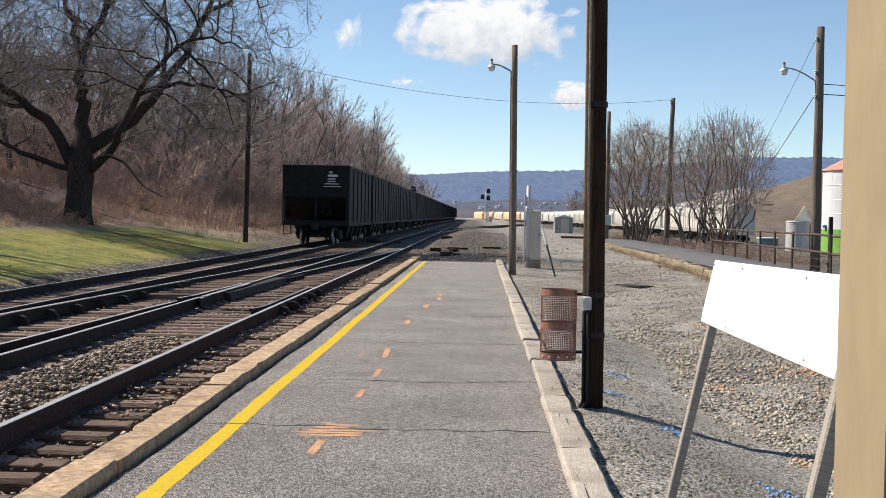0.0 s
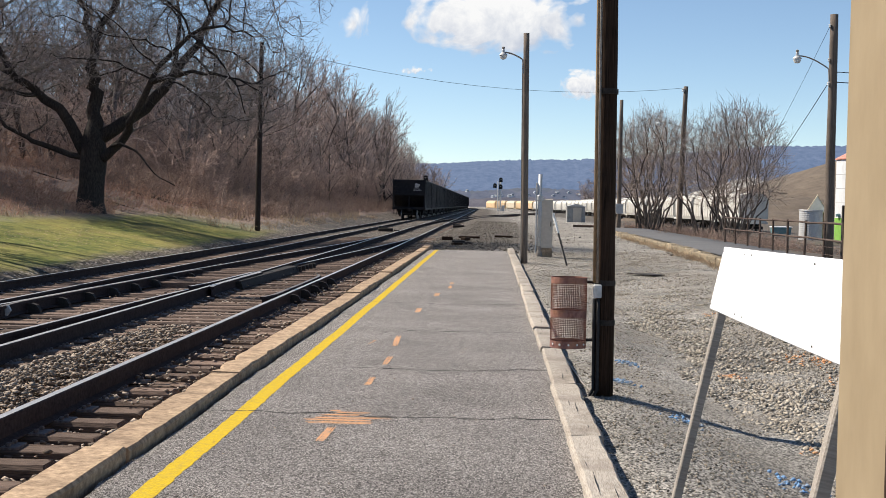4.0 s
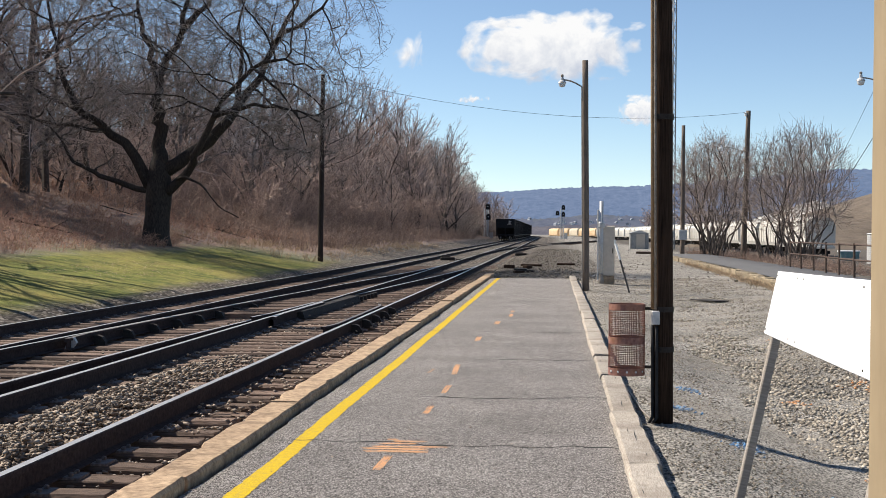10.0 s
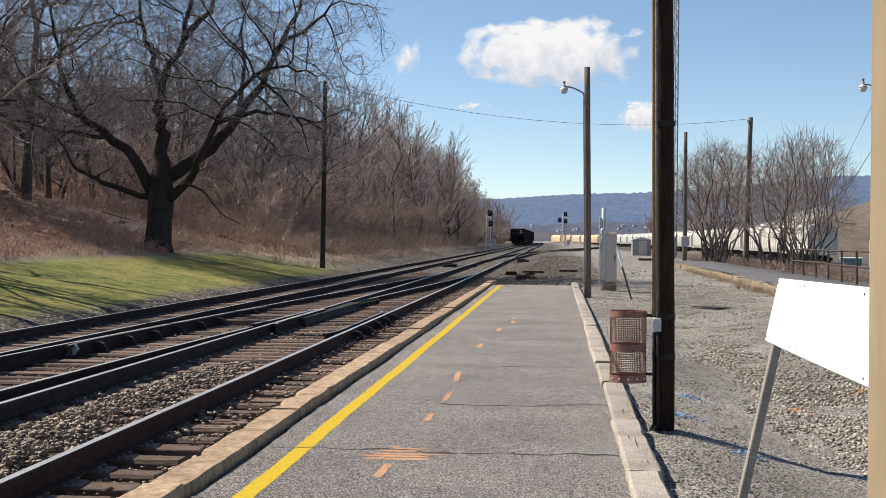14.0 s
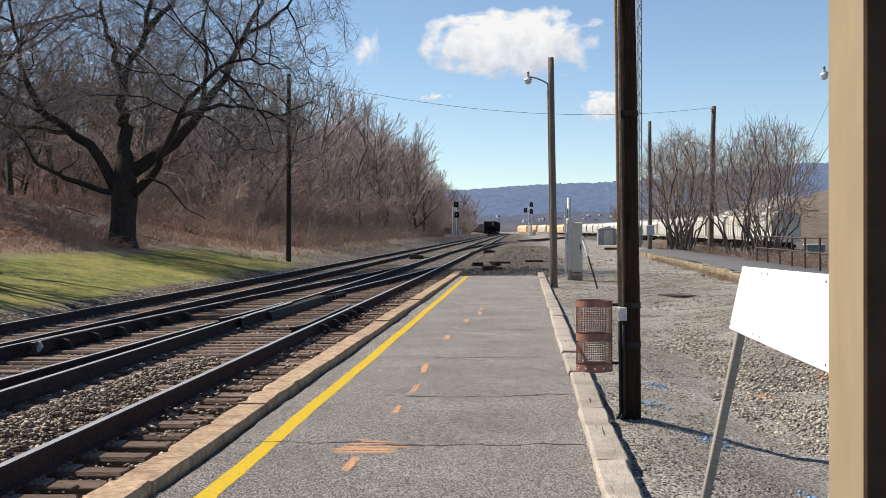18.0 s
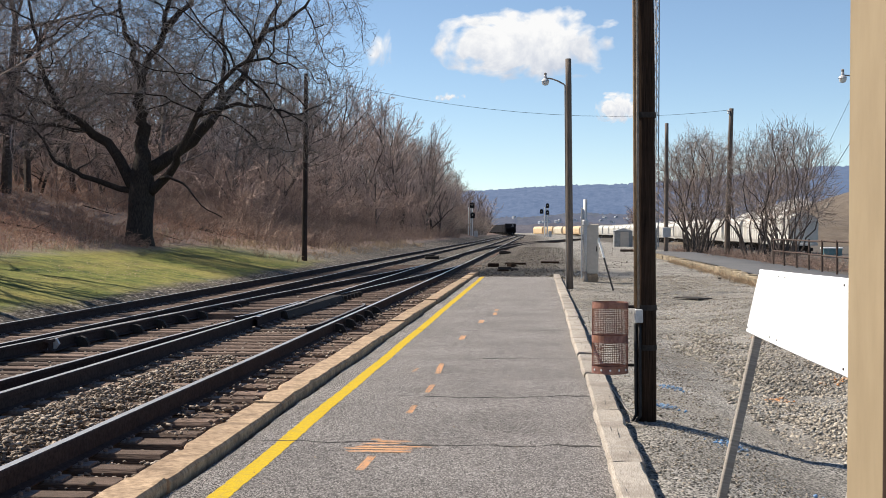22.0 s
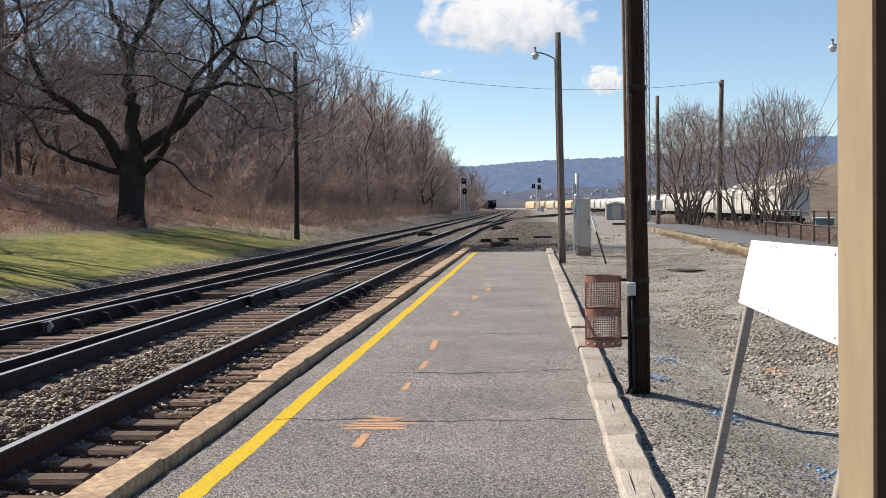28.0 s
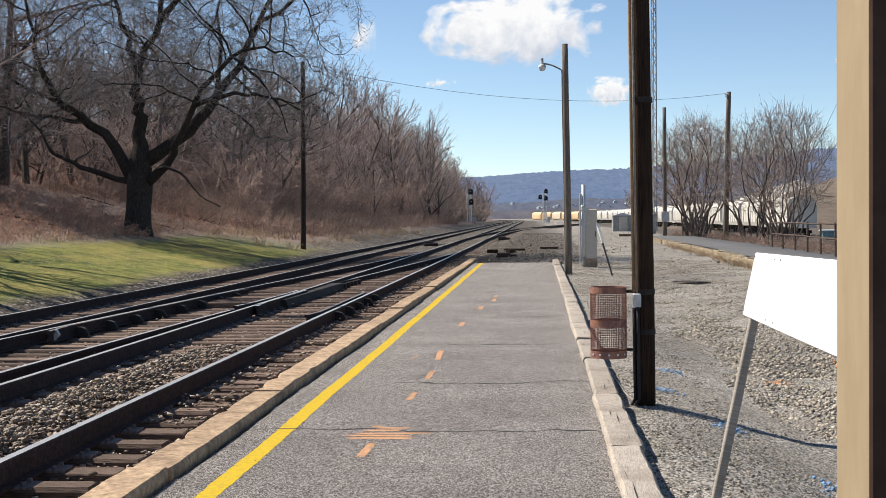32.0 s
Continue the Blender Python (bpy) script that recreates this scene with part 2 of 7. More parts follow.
M["shedgrey"] = surface("grey_shed_metal", (0.24, 0.24, 0.235), (0.38, 0.38, 0.375), 0.6, 0.2, grain=5, stain=1, stain_amt=0.35, bump=0.02)
M["signalblack"] = surface("signal_black", (0.01, 0.01, 0.011), (0.02, 0.02, 0.022), 0.7, grain=10)
M["bark"] = surface("dark_bark", (0.016, 0.013, 0.012), (0.075, 0.06, 0.052), 0.95, grain=9, stain=1.2, stretch=(3, 3, 0.8), bump=0.9, bump_dist=0.03)
M["twig"] = islands("bare_twigs", [(0.11, 0.085, 0.076), (0.33, 0.263, 0.232), (0.539, 0.438, 0.39), (0.198, 0.157, 0.139), (0.66, 0.546, 0.49)], 0.95, 2.0)
M["woodbark"] = surface("grey_wood_bark", (0.045, 0.037, 0.033), (0.19, 0.157, 0.138), 0.95, grain=6, stain=0.6, vary=0.4, bump=0.5)
M["paletwig"] = islands("pale_brown_twigs", [(0.182, 0.136, 0.119), (0.388, 0.297, 0.259), (0.57, 0.448, 0.394), (0.262, 0.198, 0.171), (0.638, 0.513, 0.456)], 0.95, 2.0)
M["shrubtwig"] = islands("brown_shrub_twigs", [(0.154, 0.12, 0.102), (0.33, 0.259, 0.218), (0.484, 0.391, 0.334), (0.22, 0.171, 0.145), (0.572, 0.476, 0.41)], 0.95, 2.0)
M["brush"] = islands("dry_underbrush", [(0.161, 0.11, 0.09), (0.373, 0.255, 0.201), (0.283, 0.204, 0.167), (0.464, 0.334, 0.263), (0.202, 0.147, 0.123), (0.403, 0.31, 0.252)])
M["thicket"] = islands("brown_thicket_twigs", [(0.193, 0.14, 0.119), (0.34, 0.25, 0.212), (0.454, 0.339, 0.291), (0.261, 0.19, 0.161), (0.522, 0.397, 0.344)], 0.95, 2.0)
M["redbrush"] = islands("russet_underbrush", [(0.224, 0.126, 0.089), (0.515, 0.294, 0.21), (0.381, 0.231, 0.168), (0.627, 0.399, 0.294), (0.28, 0.179, 0.137), (0.56, 0.378, 0.284)])
M["oaktwig"] = islands("dark_bare_twigs", [(0.09, 0.075, 0.069), (0.22, 0.185, 0.17), (0.38, 0.325, 0.30), (0.14, 0.118, 0.109), (0.48, 0.42, 0.385)], 0.95, 2.0)
M["drygrass"] = islands("dry_grass", [(0.38, 0.285, 0.18), (0.52, 0.41, 0.27), (0.43, 0.29, 0.19), (0.34, 0.265, 0.185)])
M["stone"] = islands("ballast_stone", [(0.11, 0.084, 0.065), (0.28, 0.222, 0.172), (0.40, 0.325, 0.255), (0.19, 0.149, 0.116), (0.50, 0.42, 0.34), (0.24, 0.194, 0.154)])
M["lotstone"] = islands("broken_lot_stone", [(0.12, 0.106, 0.088), (0.30, 0.262, 0.212), (0.43, 0.375, 0.30), (0.20, 0.176, 0.145), (0.56, 0.50, 0.41), (0.34, 0.31, 0.265)])
M["rubble"] = islands("dark_rubble", [(0.07, 0.06, 0.05), (0.165, 0.145, 0.12), (0.25, 0.22, 0.188), (0.11, 0.095, 0.08), (0.33, 0.295, 0.25)])
M["pebble"] = islands("crushed_gravel", [(0.085, 0.077, 0.066), (0.23, 0.205, 0.172), (0.34, 0.29, 0.228), (0.17, 0.15, 0.125), (0.46, 0.385, 0.29), (0.28, 0.252, 0.215)])
M["kerbstone"] = surface("lichened_kerb_stone", (0.13, 0.105, 0.072), (0.38, 0.31, 0.21), 0.95, grain=14, stain=3.5, stain_amt=0.6, bump=0.7, vary=0.2)
M["siloplate"] = surface("white_silo_steel", (0.56, 0.565, 0.57), (0.74, 0.74, 0.735), 0.7, 0.0, grain=9, stain=0.9, stain_amt=0.25, stretch=(2, 2, 0.15), bump=0.02)
M["silogreen"] = surface("green_silo_paint", (0.16, 0.34, 0.05), (0.23, 0.44, 0.09), 0.6, grain=3, stain=0.6, stain_amt=0.2, bump=0.02)
M["redroof"] = surface("faded_red_roof", (0.48, 0.20, 0.15), (0.60, 0.29, 0.22), 0.7, grain=3, stain=0.8, stain_amt=0.2)
M["mound"] = surface("brown_stockpile", (0.10, 0.078, 0.06), (0.17, 0.135, 0.102), 0.95, grain=0.4, stain=0.05, stain_amt=0.3, bump=0.6, bump_dist=0.8)
M["palepile"] = surface("pale_stone_stockpile", (0.45, 0.43, 0.39), (0.6, 0.58, 0.53), 0.95, grain=0.5, stain=0.08, stain_amt=0.3, bump=0.6, bump_dist=0.6)
M["fence"] = surface("rusty_pipe", (0.06, 0.04, 0.032), (0.14, 0.10, 0.08), 0.8, 0.2, grain=14, stain=3)
M["rubber"] = surface("black_cable", (0.012, 0.012, 0.013), (0.03, 0.03, 0.032), 0.6, grain=20, bump=0)
M["lampglass"] = surface("milky_lamp_glass", (0.62, 0.63, 0.62), (0.74, 0.75, 0.74), 0.3, grain=8, bump=0)
M["dumpster"] = surface("blue_green_container", (0.10, 0.19, 0.21), (0.16, 0.27, 0.29), 0.6, grain=3)
M["housewhite"] = surface("far_house_siding", (0.66, 0.66, 0.66), (0.8, 0.8, 0.8), 0.8, grain=1, vary=0.15, bump=0)
# roof colour paled towards blue, so distance haze is in the paint
M["houseroof"] = surface("far_house_roof", (0.22, 0.24, 0.28), (0.34, 0.36, 0.40), 0.9, grain=1, vary=0.3, bump=0)
M["bluestone"] = islands("blue_painted_stone", [(0.16, 0.26, 0.42), (0.20, 0.40, 0.66), (0.28, 0.30, 0.32), (0.14, 0.30, 0.55), (0.24, 0.26, 0.28)])
M["orangestone"] = islands("orange_painted_stone", [(0.7, 0.3, 0.12), (0.8, 0.42, 0.2), (0.45, 0.38, 0.3), (0.6, 0.28, 0.12)])
M["darkend"] = surface("dark_brown_end", (0.05, 0.032, 0.024), (0.085, 0.056, 0.044), 0.9, grain=10, stain=2, stain_amt=0.2, bump=0.05, spec=0.05)
M["iron"] = surface("dark_cast_iron", (0.02, 0.018, 0.016), (0.06, 0.05, 0.045), 0.8, 0.3, grain=20)


# ---- mesh helpers ----
class Geo:
    def __init__(self):
        self.v, self.f, self.m = [], [], []

    def add(self, verts, faces, slot=0):
        n = len(self.v)
        self.v += [tuple(p) for p in verts]
        self.f += [tuple(n + k for k in face) for face in faces]
        self.m += [slot] * len(faces)
        return self

    def box(self, c, s, rot=None, slot=0, bevel=0.0):
        """A box with its long edges chamfered when a bevel is given."""
        x, y, z = (k / 2 for k in s)
        if bevel:
            b = bevel
            ring = [(-x + b, -y), (x - b, -y), (x, -y + b), (x, y - b), (x - b, y), (-x + b, y), (-x, y - b), (-x, -y + b)]
            inner = [(px * (1 - b / x), py * (1 - b / y)) for px, py in ring]
            pts = [(*p, -z) for p in ring] + [(*p, z - b) for p in ring] + [(*p, z) for p in inner]
            faces = [tuple(reversed(range(8))), tuple(range(16, 24))]
            faces += [(k + j, (k + 1) % 8 + j, (k + 1) % 8 + j + 8, k + j + 8) for j in (0, 8) for k in range(8)]
        else:
            pts = [(-x, -y, -z), (x, -y, -z), (x, y, -z), (-x, y, -z), (-x, -y, z), (x, -y, z), (x, y, z), (-x, y, z)]
            faces = [(3, 2, 1, 0), (4, 5, 6, 7), (0, 1, 5, 4), (1, 2, 6, 5), (2, 3, 7, 6), (3, 0, 4, 7)]
        m = Matrix.Translation(c) @ (rot.to_4x4() if rot else Matrix())
        return self.add([m @ Vector(p) for p in pts], faces, slot)

    def tube(self, pts, radii, n=8, slot=0, caps=True):
        pts = [Vector(p) for p in pts]
        rings = []
        side = None
        for k, p in enumerate(pts):
            d = (pts[min(k + 1, len(pts) - 1)] - pts[max(k - 1, 0)]).normalized()
            if side is None:
                side = d.orthogonal().normalized()
            else:
                side = (side - d * side.dot(d))
                side = side.normalized() if side.length > 1e-5 else d.orthogonal().normalized()
            up = d.cross(side)
            r = radii[k] if isinstance(radii, (list, tuple)) else radii
            rings += [p + (side * math.cos(a) + up * math.sin(a)) * r for a in (2 * math.pi * j / n for j in range(n))]
        faces = [(k * n + j, k * n + (j + 1) % n, (k + 1) * n + (j + 1) % n, (k + 1) * n + j)
                 for k in range(len(pts) - 1) for j in range(n)]
        if caps:
            faces += [tuple(reversed(range(n))), tuple((len(pts) - 1) * n + j for j in range(n))]
        return self.add(rings, faces, slot)

    def lathe(self, profile, n=16, c=(0, 0, 0), slot=0):
        """Radius and height pairs turned about z."""
        c = Vector(c)
        verts = [c + Vector((r * math.cos(2 * math.pi * j / n), r * math.sin(2 * math.pi * j / n), z)) for r, z in profile for j in range(n)]
        faces = [(k * n + j, k * n + (j + 1) % n, (k + 1) * n + (j + 1) % n, (k + 1) * n + j)
                 for k in range(len(profile) - 1) for j in range(n)]
        faces += [tuple(reversed(range(n))), tuple((len(profile) - 1) * n + j for j in range(n))]
        return self.add(verts, faces, slot)

    def prism(self, outline, y0, y1, slot=0):
        """An outline in x and z, pushed along y."""
        n = len(outline)
        verts = [(x, y0, z) for x, z in outline] + [(x, y1, z) for x, z in outline]
        faces = [tuple(range(n)), tuple(reversed(range(n, 2 * n)))] + [(k, k + n, (k + 1) % n + n, (k + 1) % n) for k in range(n)]
        return self.add(verts, faces, slot)

    def mesh(self, name, mats, smooth=False):
        me = bpy.data.meshes.new(name)
        me.from_pydata(self.v, [], self.f)
        for m in mats:
            me.materials.append(m)
        if len(mats) > 1:
            me.polygons.foreach_set("material_index", self.m)
        if smooth:
            me.polygons.foreach_set("use_smooth", [True] * len(me.polygons))
        me.update()
        return me


def part(name, geo, material, parent=None, label="", smooth=False):
    mats = material if isinstance(material, list) else [material]
    ob = new(name, geo.mesh(name, mats, smooth))
    ob.parent = parent
    return tagged(ob, label)


def thing(name, label, category, place=None, group="", kind=""):
    ob = new(name)
    ob.empty_display_size = 0.2
    if place is not None:
        ob.matrix_basis = place
    return tagged(ob, label, category, group, kind)


def raw_mesh(name, verts, tris, mats, slots=None):
    """A mesh from numpy arrays of vertices and triangles."""
    me = bpy.data.meshes.new(name)
    verts, tris = np.asarray(verts, np.float32), np.asarray(tris, np.int32)
    me.vertices.add(len(verts))
    me.vertices.foreach_set("co", verts.ravel())
    k = tris.shape[1]
    me.loops.add(tris.size)
    me.loops.foreach_set("vertex_index", tris.ravel())
    me.polygons.add(len(tris))
    me.polygons.foreach_set("loop_start", np.arange(0, tris.size, k, dtype=np.int32))
    for m in mats:
        me.materials.append(m)
    me.update(calc_edges=True)
    return me


# ---- the line of the railway ----
BEND_AT, BEND_R, DRIFT = 420.0, 650.0, 0.0045
_s = np.arange(-40.0, 1500.0, 2.0)
_th = np.where(_s > 40, DRIFT, 0.0) + np.maximum(0, _s - BEND_AT) / BEND_R
_lx, _ly = np.concatenate([[0], np.cumsum(-np.sin(_th[:-1]) * 2.0)]), -40.0 + np.concatenate([[0], np.cumsum(np.cos(_th[:-1]) * 2.0)])


def along(s, off, z=0.0):
    """The place s metres along the line, off metres to its right of x = 0, and the heading to the left in radians."""
    x, y, th = np.interp(s, _s, _lx), np.interp(s, _s, _ly), np.interp(s, _s, _th)
    return Vector((x + off * math.cos(th), y + off * math.sin(th), z)), float(th)


def offset_of(x, y):
    """How far to the right of the line's zero the places lie."""
    x, y = np.asarray(x, float), np.asarray(y, float)
    best, out, sout = np.full(x.shape, 1e18), np.zeros(x.shape), np.zeros(x.shape)
    for k in range(0, len(_s), 4):
        dx, dy = x - _lx[k], y - _ly[k]
        d = dx * dx + dy * dy
        near = d < best
        best = np.where(near, d, best)
        out = np.where(near, dx * math.cos(_th[k]) + dy * math.sin(_th[k]), out)
        sout = np.where(near, _s[k], sout)
    early = y < -40
    return np.where(early, x, out), sout


RAIL_A, RAIL_B, RAIL_C, RAIL_D = -3.22, -4.725, -7.22, -8.725
FAR_TRACK_Z = -0.10
TRACK_1, TRACK_2 = (RAIL_A + RAIL_B) / 2, (RAIL_C + RAIL_D) / 2


def smooth01(v, a, b):
    u = np.clip((v - a) / (b - a), 0, 1)
    return u * u * (3 - 2 * u)


def ground_height(x, y, off):
    """The lie of the land: track bed, lawn bank and wooded slope, gravel lot and the lower yard."""
    left = np.maximum(0, -9.7 - off)
    bank = 0.16 * np.minimum(left, 6.5) + np.maximum(0, left - 6.5) * 0.25
    bank = np.minimum(bank, 8.5 + 0.02 * left)
    trough = 0.075 * smooth01(-off, 2.3, 2.45) * (1 - smooth01(-off, 9.2, 9.6)) * (1 - smooth01(y, 38, 56))
    trough = trough - FAR_TRACK_Z * smooth01(-off, 5.3, 6.4) * (1 - smooth01(-off, 9.35, 9.95)) * (1 - smooth01(y, 600, 900))
    trough = trough - 0.022 * smooth01(y, 40, 56) * smooth01(-off, 2.6, 3.0) * (1 - smooth01(-off, 9.3, 9.8))
    z = -0.19 - trough + bank * (1 - 0.45 * smooth01(y, 500, 900))
    right = smooth01(off, -2.6, -1.2)
    lot = -0.06 - 0.26 * smooth01(x, 0.86, 2.3) * (1 - smooth01(x, 2.7, 4.8)) * (1 - 0.75 * smooth01(y, 14, 30))
    yard = -1.0 * smooth01(x, 9.5, 24)
    z = z * (1 - right) + (lot + yard) * right
    far = smooth01(y, 95, 200) * smooth01(off, -1.5, 3)
    return z - 0.15 * far


# ---- ground ----
def build_ground():
    def axis(parts):
        return np.concatenate([np.arange(a, b, s) for a, b, s in parts] + [[parts[-1][1]]])
    xs = axis([(-3000, -400, 260), (-400, -80, 32), (-80, -30, 5), (-30, -12, 0.8), (-12, 10, 0.35), (10, 30, 1.2), (30, 90, 6), (90, 400, 31), (400, 3000, 260)])
    ys = axis([(-400, -40, 60), (-40, -6, 3), (-6, 60, 0.45), (60, 130, 1.6), (130, 300, 6), (300, 700, 20), (700, 3500, 200)])
    X, Y = np.meshgrid(xs, ys)
    off, s = offset_of(X, Y)
    Z = ground_height(X, Y, off)
    rng = np.random.default_rng(5)
    wob = sum(np.sin(X * a + p) * np.sin(Y * b + q) for a, b, p, q in zip((0.7, 1.3, 2.9, 0.31), (0.53, 1.7, 2.3, 0.27), (0, 1, 2, 3), (2, 0.5, 1, 4))) / 4
    rough = 0.012 + 0.10 * smooth01(-off, 10.5, 15) + 0.35 * smooth01(-off, 18, 30)
    Z = Z + wob * rough + rng.normal(0, 1, Z.shape) * 0.006
    under = (X > -2.7) & (X < 0.5) & (Y < 40.5) & (Y > -6)
    Z = np.where(under, -0.22, Z)
    nx, ny = len(xs), len(ys)
    idx = np.arange(nx * ny).reshape(ny, nx)
    quads = np.stack([idx[:-1, :-1], idx[:-1, 1:], idx[1:, 1:], idx[1:, :-1]], -1).reshape(-1, 4)
    me = raw_mesh("ground", np.stack([X, Y, Z], -1).reshape(-1, 3), quads, [ground_material()])
    me.polygons.foreach_set("use_smooth", [True] * len(me.polygons))
    n = wob.ravel()
    o, yy, xx = off.ravel(), Y.ravel(), X.ravel()
    lawn = smooth01(-o + 0.5 * n, 9.9, 10.5) * (1 - smooth01(-o + 1.2 * n, 14.6, 15.8)) * (1 - smooth01(yy, 52, 66))
    litter = smooth01(-o + 0.5 * n, 9.9, 10.6) * (1 - lawn) * np.maximum(smooth01(-o, 12, 14), smooth01(yy, 50, 70) * smooth01(-o + n, 11.4, 13.2))
    bed = smooth01(-o, -0.2, 1.6) * (1 - smooth01(-o + 0.5 * n, 10.3, 11.2) * (1 - smooth01(yy, 50, 70)) - smooth01(-o + n, 11.6, 13.4) * smooth01(yy, 50, 70)) + smooth01(yy, 42, 60) * smooth01(-o, -4, 1) * (1 - smooth01(-o, 9.5, 10))
    dirt = np.maximum(smooth01(xx, 8.9, 10.5) * smooth01(o, 7, 9) * 0.9, 0.85 * smooth01(yy + 3 * n, 37, 46) * smooth01(o, -2.6, -1) * (1 - smooth01(o + 0.6 * n, 0.2, 2.6)) * (1 - smooth01(yy, 70, 110)))
    at = me.color_attributes.new("zone", "FLOAT_COLOR", "POINT")
    at.data.foreach_set("color", np.stack([lawn, litter, np.clip(bed, 0, 1), dirt], -1).astype(np.float32).ravel())
    ob = new("ground", me)
    return tagged(ob, "gravel, ballast, lawn and leaf litter on sloping ground", "ground", kind="structure")


def ground_material():
    m = bpy.data.materials.new("ground_soils")
    m.use_nodes = True
    nt = m.node_tree
    b = nt.nodes["Principled BSDF"]
    at = nt.nodes.new("ShaderNodeAttribute")
    at.attribute_name = "zone"
    sep = nt.nodes.new("ShaderNodeSeparateColor")
    nt.links.new(at.outputs["Color"], sep.inputs[0])
    def two(scale, a, c, scale2, tint, amt, lo=0.3, hi=0.7):
        n1, n2 = noise_node(nt, scale, 6.0, 0.7), noise_node(nt, scale2, 4.0, 0.6)
        r = ramp(nt, a, c, lo, hi)
        nt.links.new(n1.outputs["Fac"], r.inputs[0])
        r2 = ramp(nt, (0, 0, 0), (amt,) * 3, 0.42, 0.68)
        nt.links.new(n2.outputs["Fac"], r2.inputs[0])
        return mix(nt, r2.outputs[0], r.outputs[0], tint)
    gravel = aggregate_colour(nt, [(0.02, 0.019, 0.017), (0.12, 0.113, 0.103), (0.26, 0.245, 0.222), (0.34, 0.32, 0.288), (0.54, 0.50, 0.44)], 92, 0.2, 0.45, 0.4)[0]
    far_n = noise_node(nt, 0.5, 4.0, 0.6)
    far_r = ramp(nt, (0, 0, 0), (0.45,) * 3, 0.42, 0.68)
    nt.links.new(far_n.outputs["Fac"], far_r.inputs[0])
    gravel = mix(nt, far_r.outputs[0], gravel, (0.24, 0.212, 0.175))
    lawn = two(1.6, (0.052, 0.076, 0.022), (0.212, 0.216, 0.052), 0.28, (0.34, 0.26, 0.085), 0.62, 0.36, 0.62)
    tuft_n = noise_node(nt, 6.5, 5.0, 0.75)
    tuft_r = ramp(nt, (0.55,) * 3, (0, 0, 0), 0.36, 0.48)
    nt.links.new(tuft_n.outputs["Fac"], tuft_r.inputs[0])
    lawn = mix(nt, tuft_r.outputs[0], lawn, (0.03, 0.038, 0.014))
    litter = two(7.0, (0.05, 0.036, 0.031), (0.36, 0.26, 0.205), 0.3, (0.30, 0.185, 0.14), 0.6)
    bed = aggregate_colour(nt, [(0.016, 0.012, 0.01), (0.05, 0.042, 0.035), (0.085, 0.072, 0.061), (0.13, 0.112, 0.095), (0.32, 0.28, 0.24)], 22, 0.2, 0.6, 0.35)[0]
    dirt = two(9, (0.03, 0.026, 0.022), (0.155, 0.134, 0.113), 0.4, (0.085, 0.07, 0.058), 0.55)
    col = mix(nt, sep.outputs[2], gravel, bed)
    col = mix(nt, at.outputs["Alpha"], col, dirt)
    col = mix(nt, sep.outputs[1], col, litter)
    col = mix(nt, sep.outputs[0], col, lawn)
    nt.links.new(col, b.inputs["Base Color"])
    b.inputs["Roughness"].default_value = 0.95
    b.inputs["Specular IOR Level"].default_value = 0.15
    h = noise_node(nt, 55, 4.0, 0.75)
    bp = nt.nodes.new("ShaderNodeBump")
    bp.inputs["Strength"].default_value, bp.inputs["Distance"].default_value = 0.6, 0.012
    nt.links.new(h.outputs["Fac"], bp.inputs["Height"])
    nt.links.new(bp.outputs[0], b.inputs["Normal"])
    return m


ground = build_ground()


# ---- platform ----
def build_platform():
    g = Geo()
    xs, ys = np.arange(-2.08, 0.48, 0.213), np.arange(-5.0, 39.61, 0.2)
    rng = random.Random(3)
    for y in ys:
        for i, x in enumerate(xs):
            x = x + (0.09 + rng.uniform(-0.02, 0.012)) * (i == 0)
            g.v.append((x, y, -0.004 + 0.012 * noise.noise((x * 0.8, y * 0.5, 0))))
    n = len(xs)
    for j in range(len(ys) - 1):
        for i in range(n - 1):
            g.f.append((j * n + i, j * n + i + 1, (j + 1) * n + i + 1, (j + 1) * n + i))
            g.m.append(0)
    g.box((-0.81, 39.6, -0.12), (2.56, 0.06, 0.22))
    return tagged(part("platform", g, M["asphalt"], smooth=True), "grey worn asphalt station platform", "platform", kind="structure")


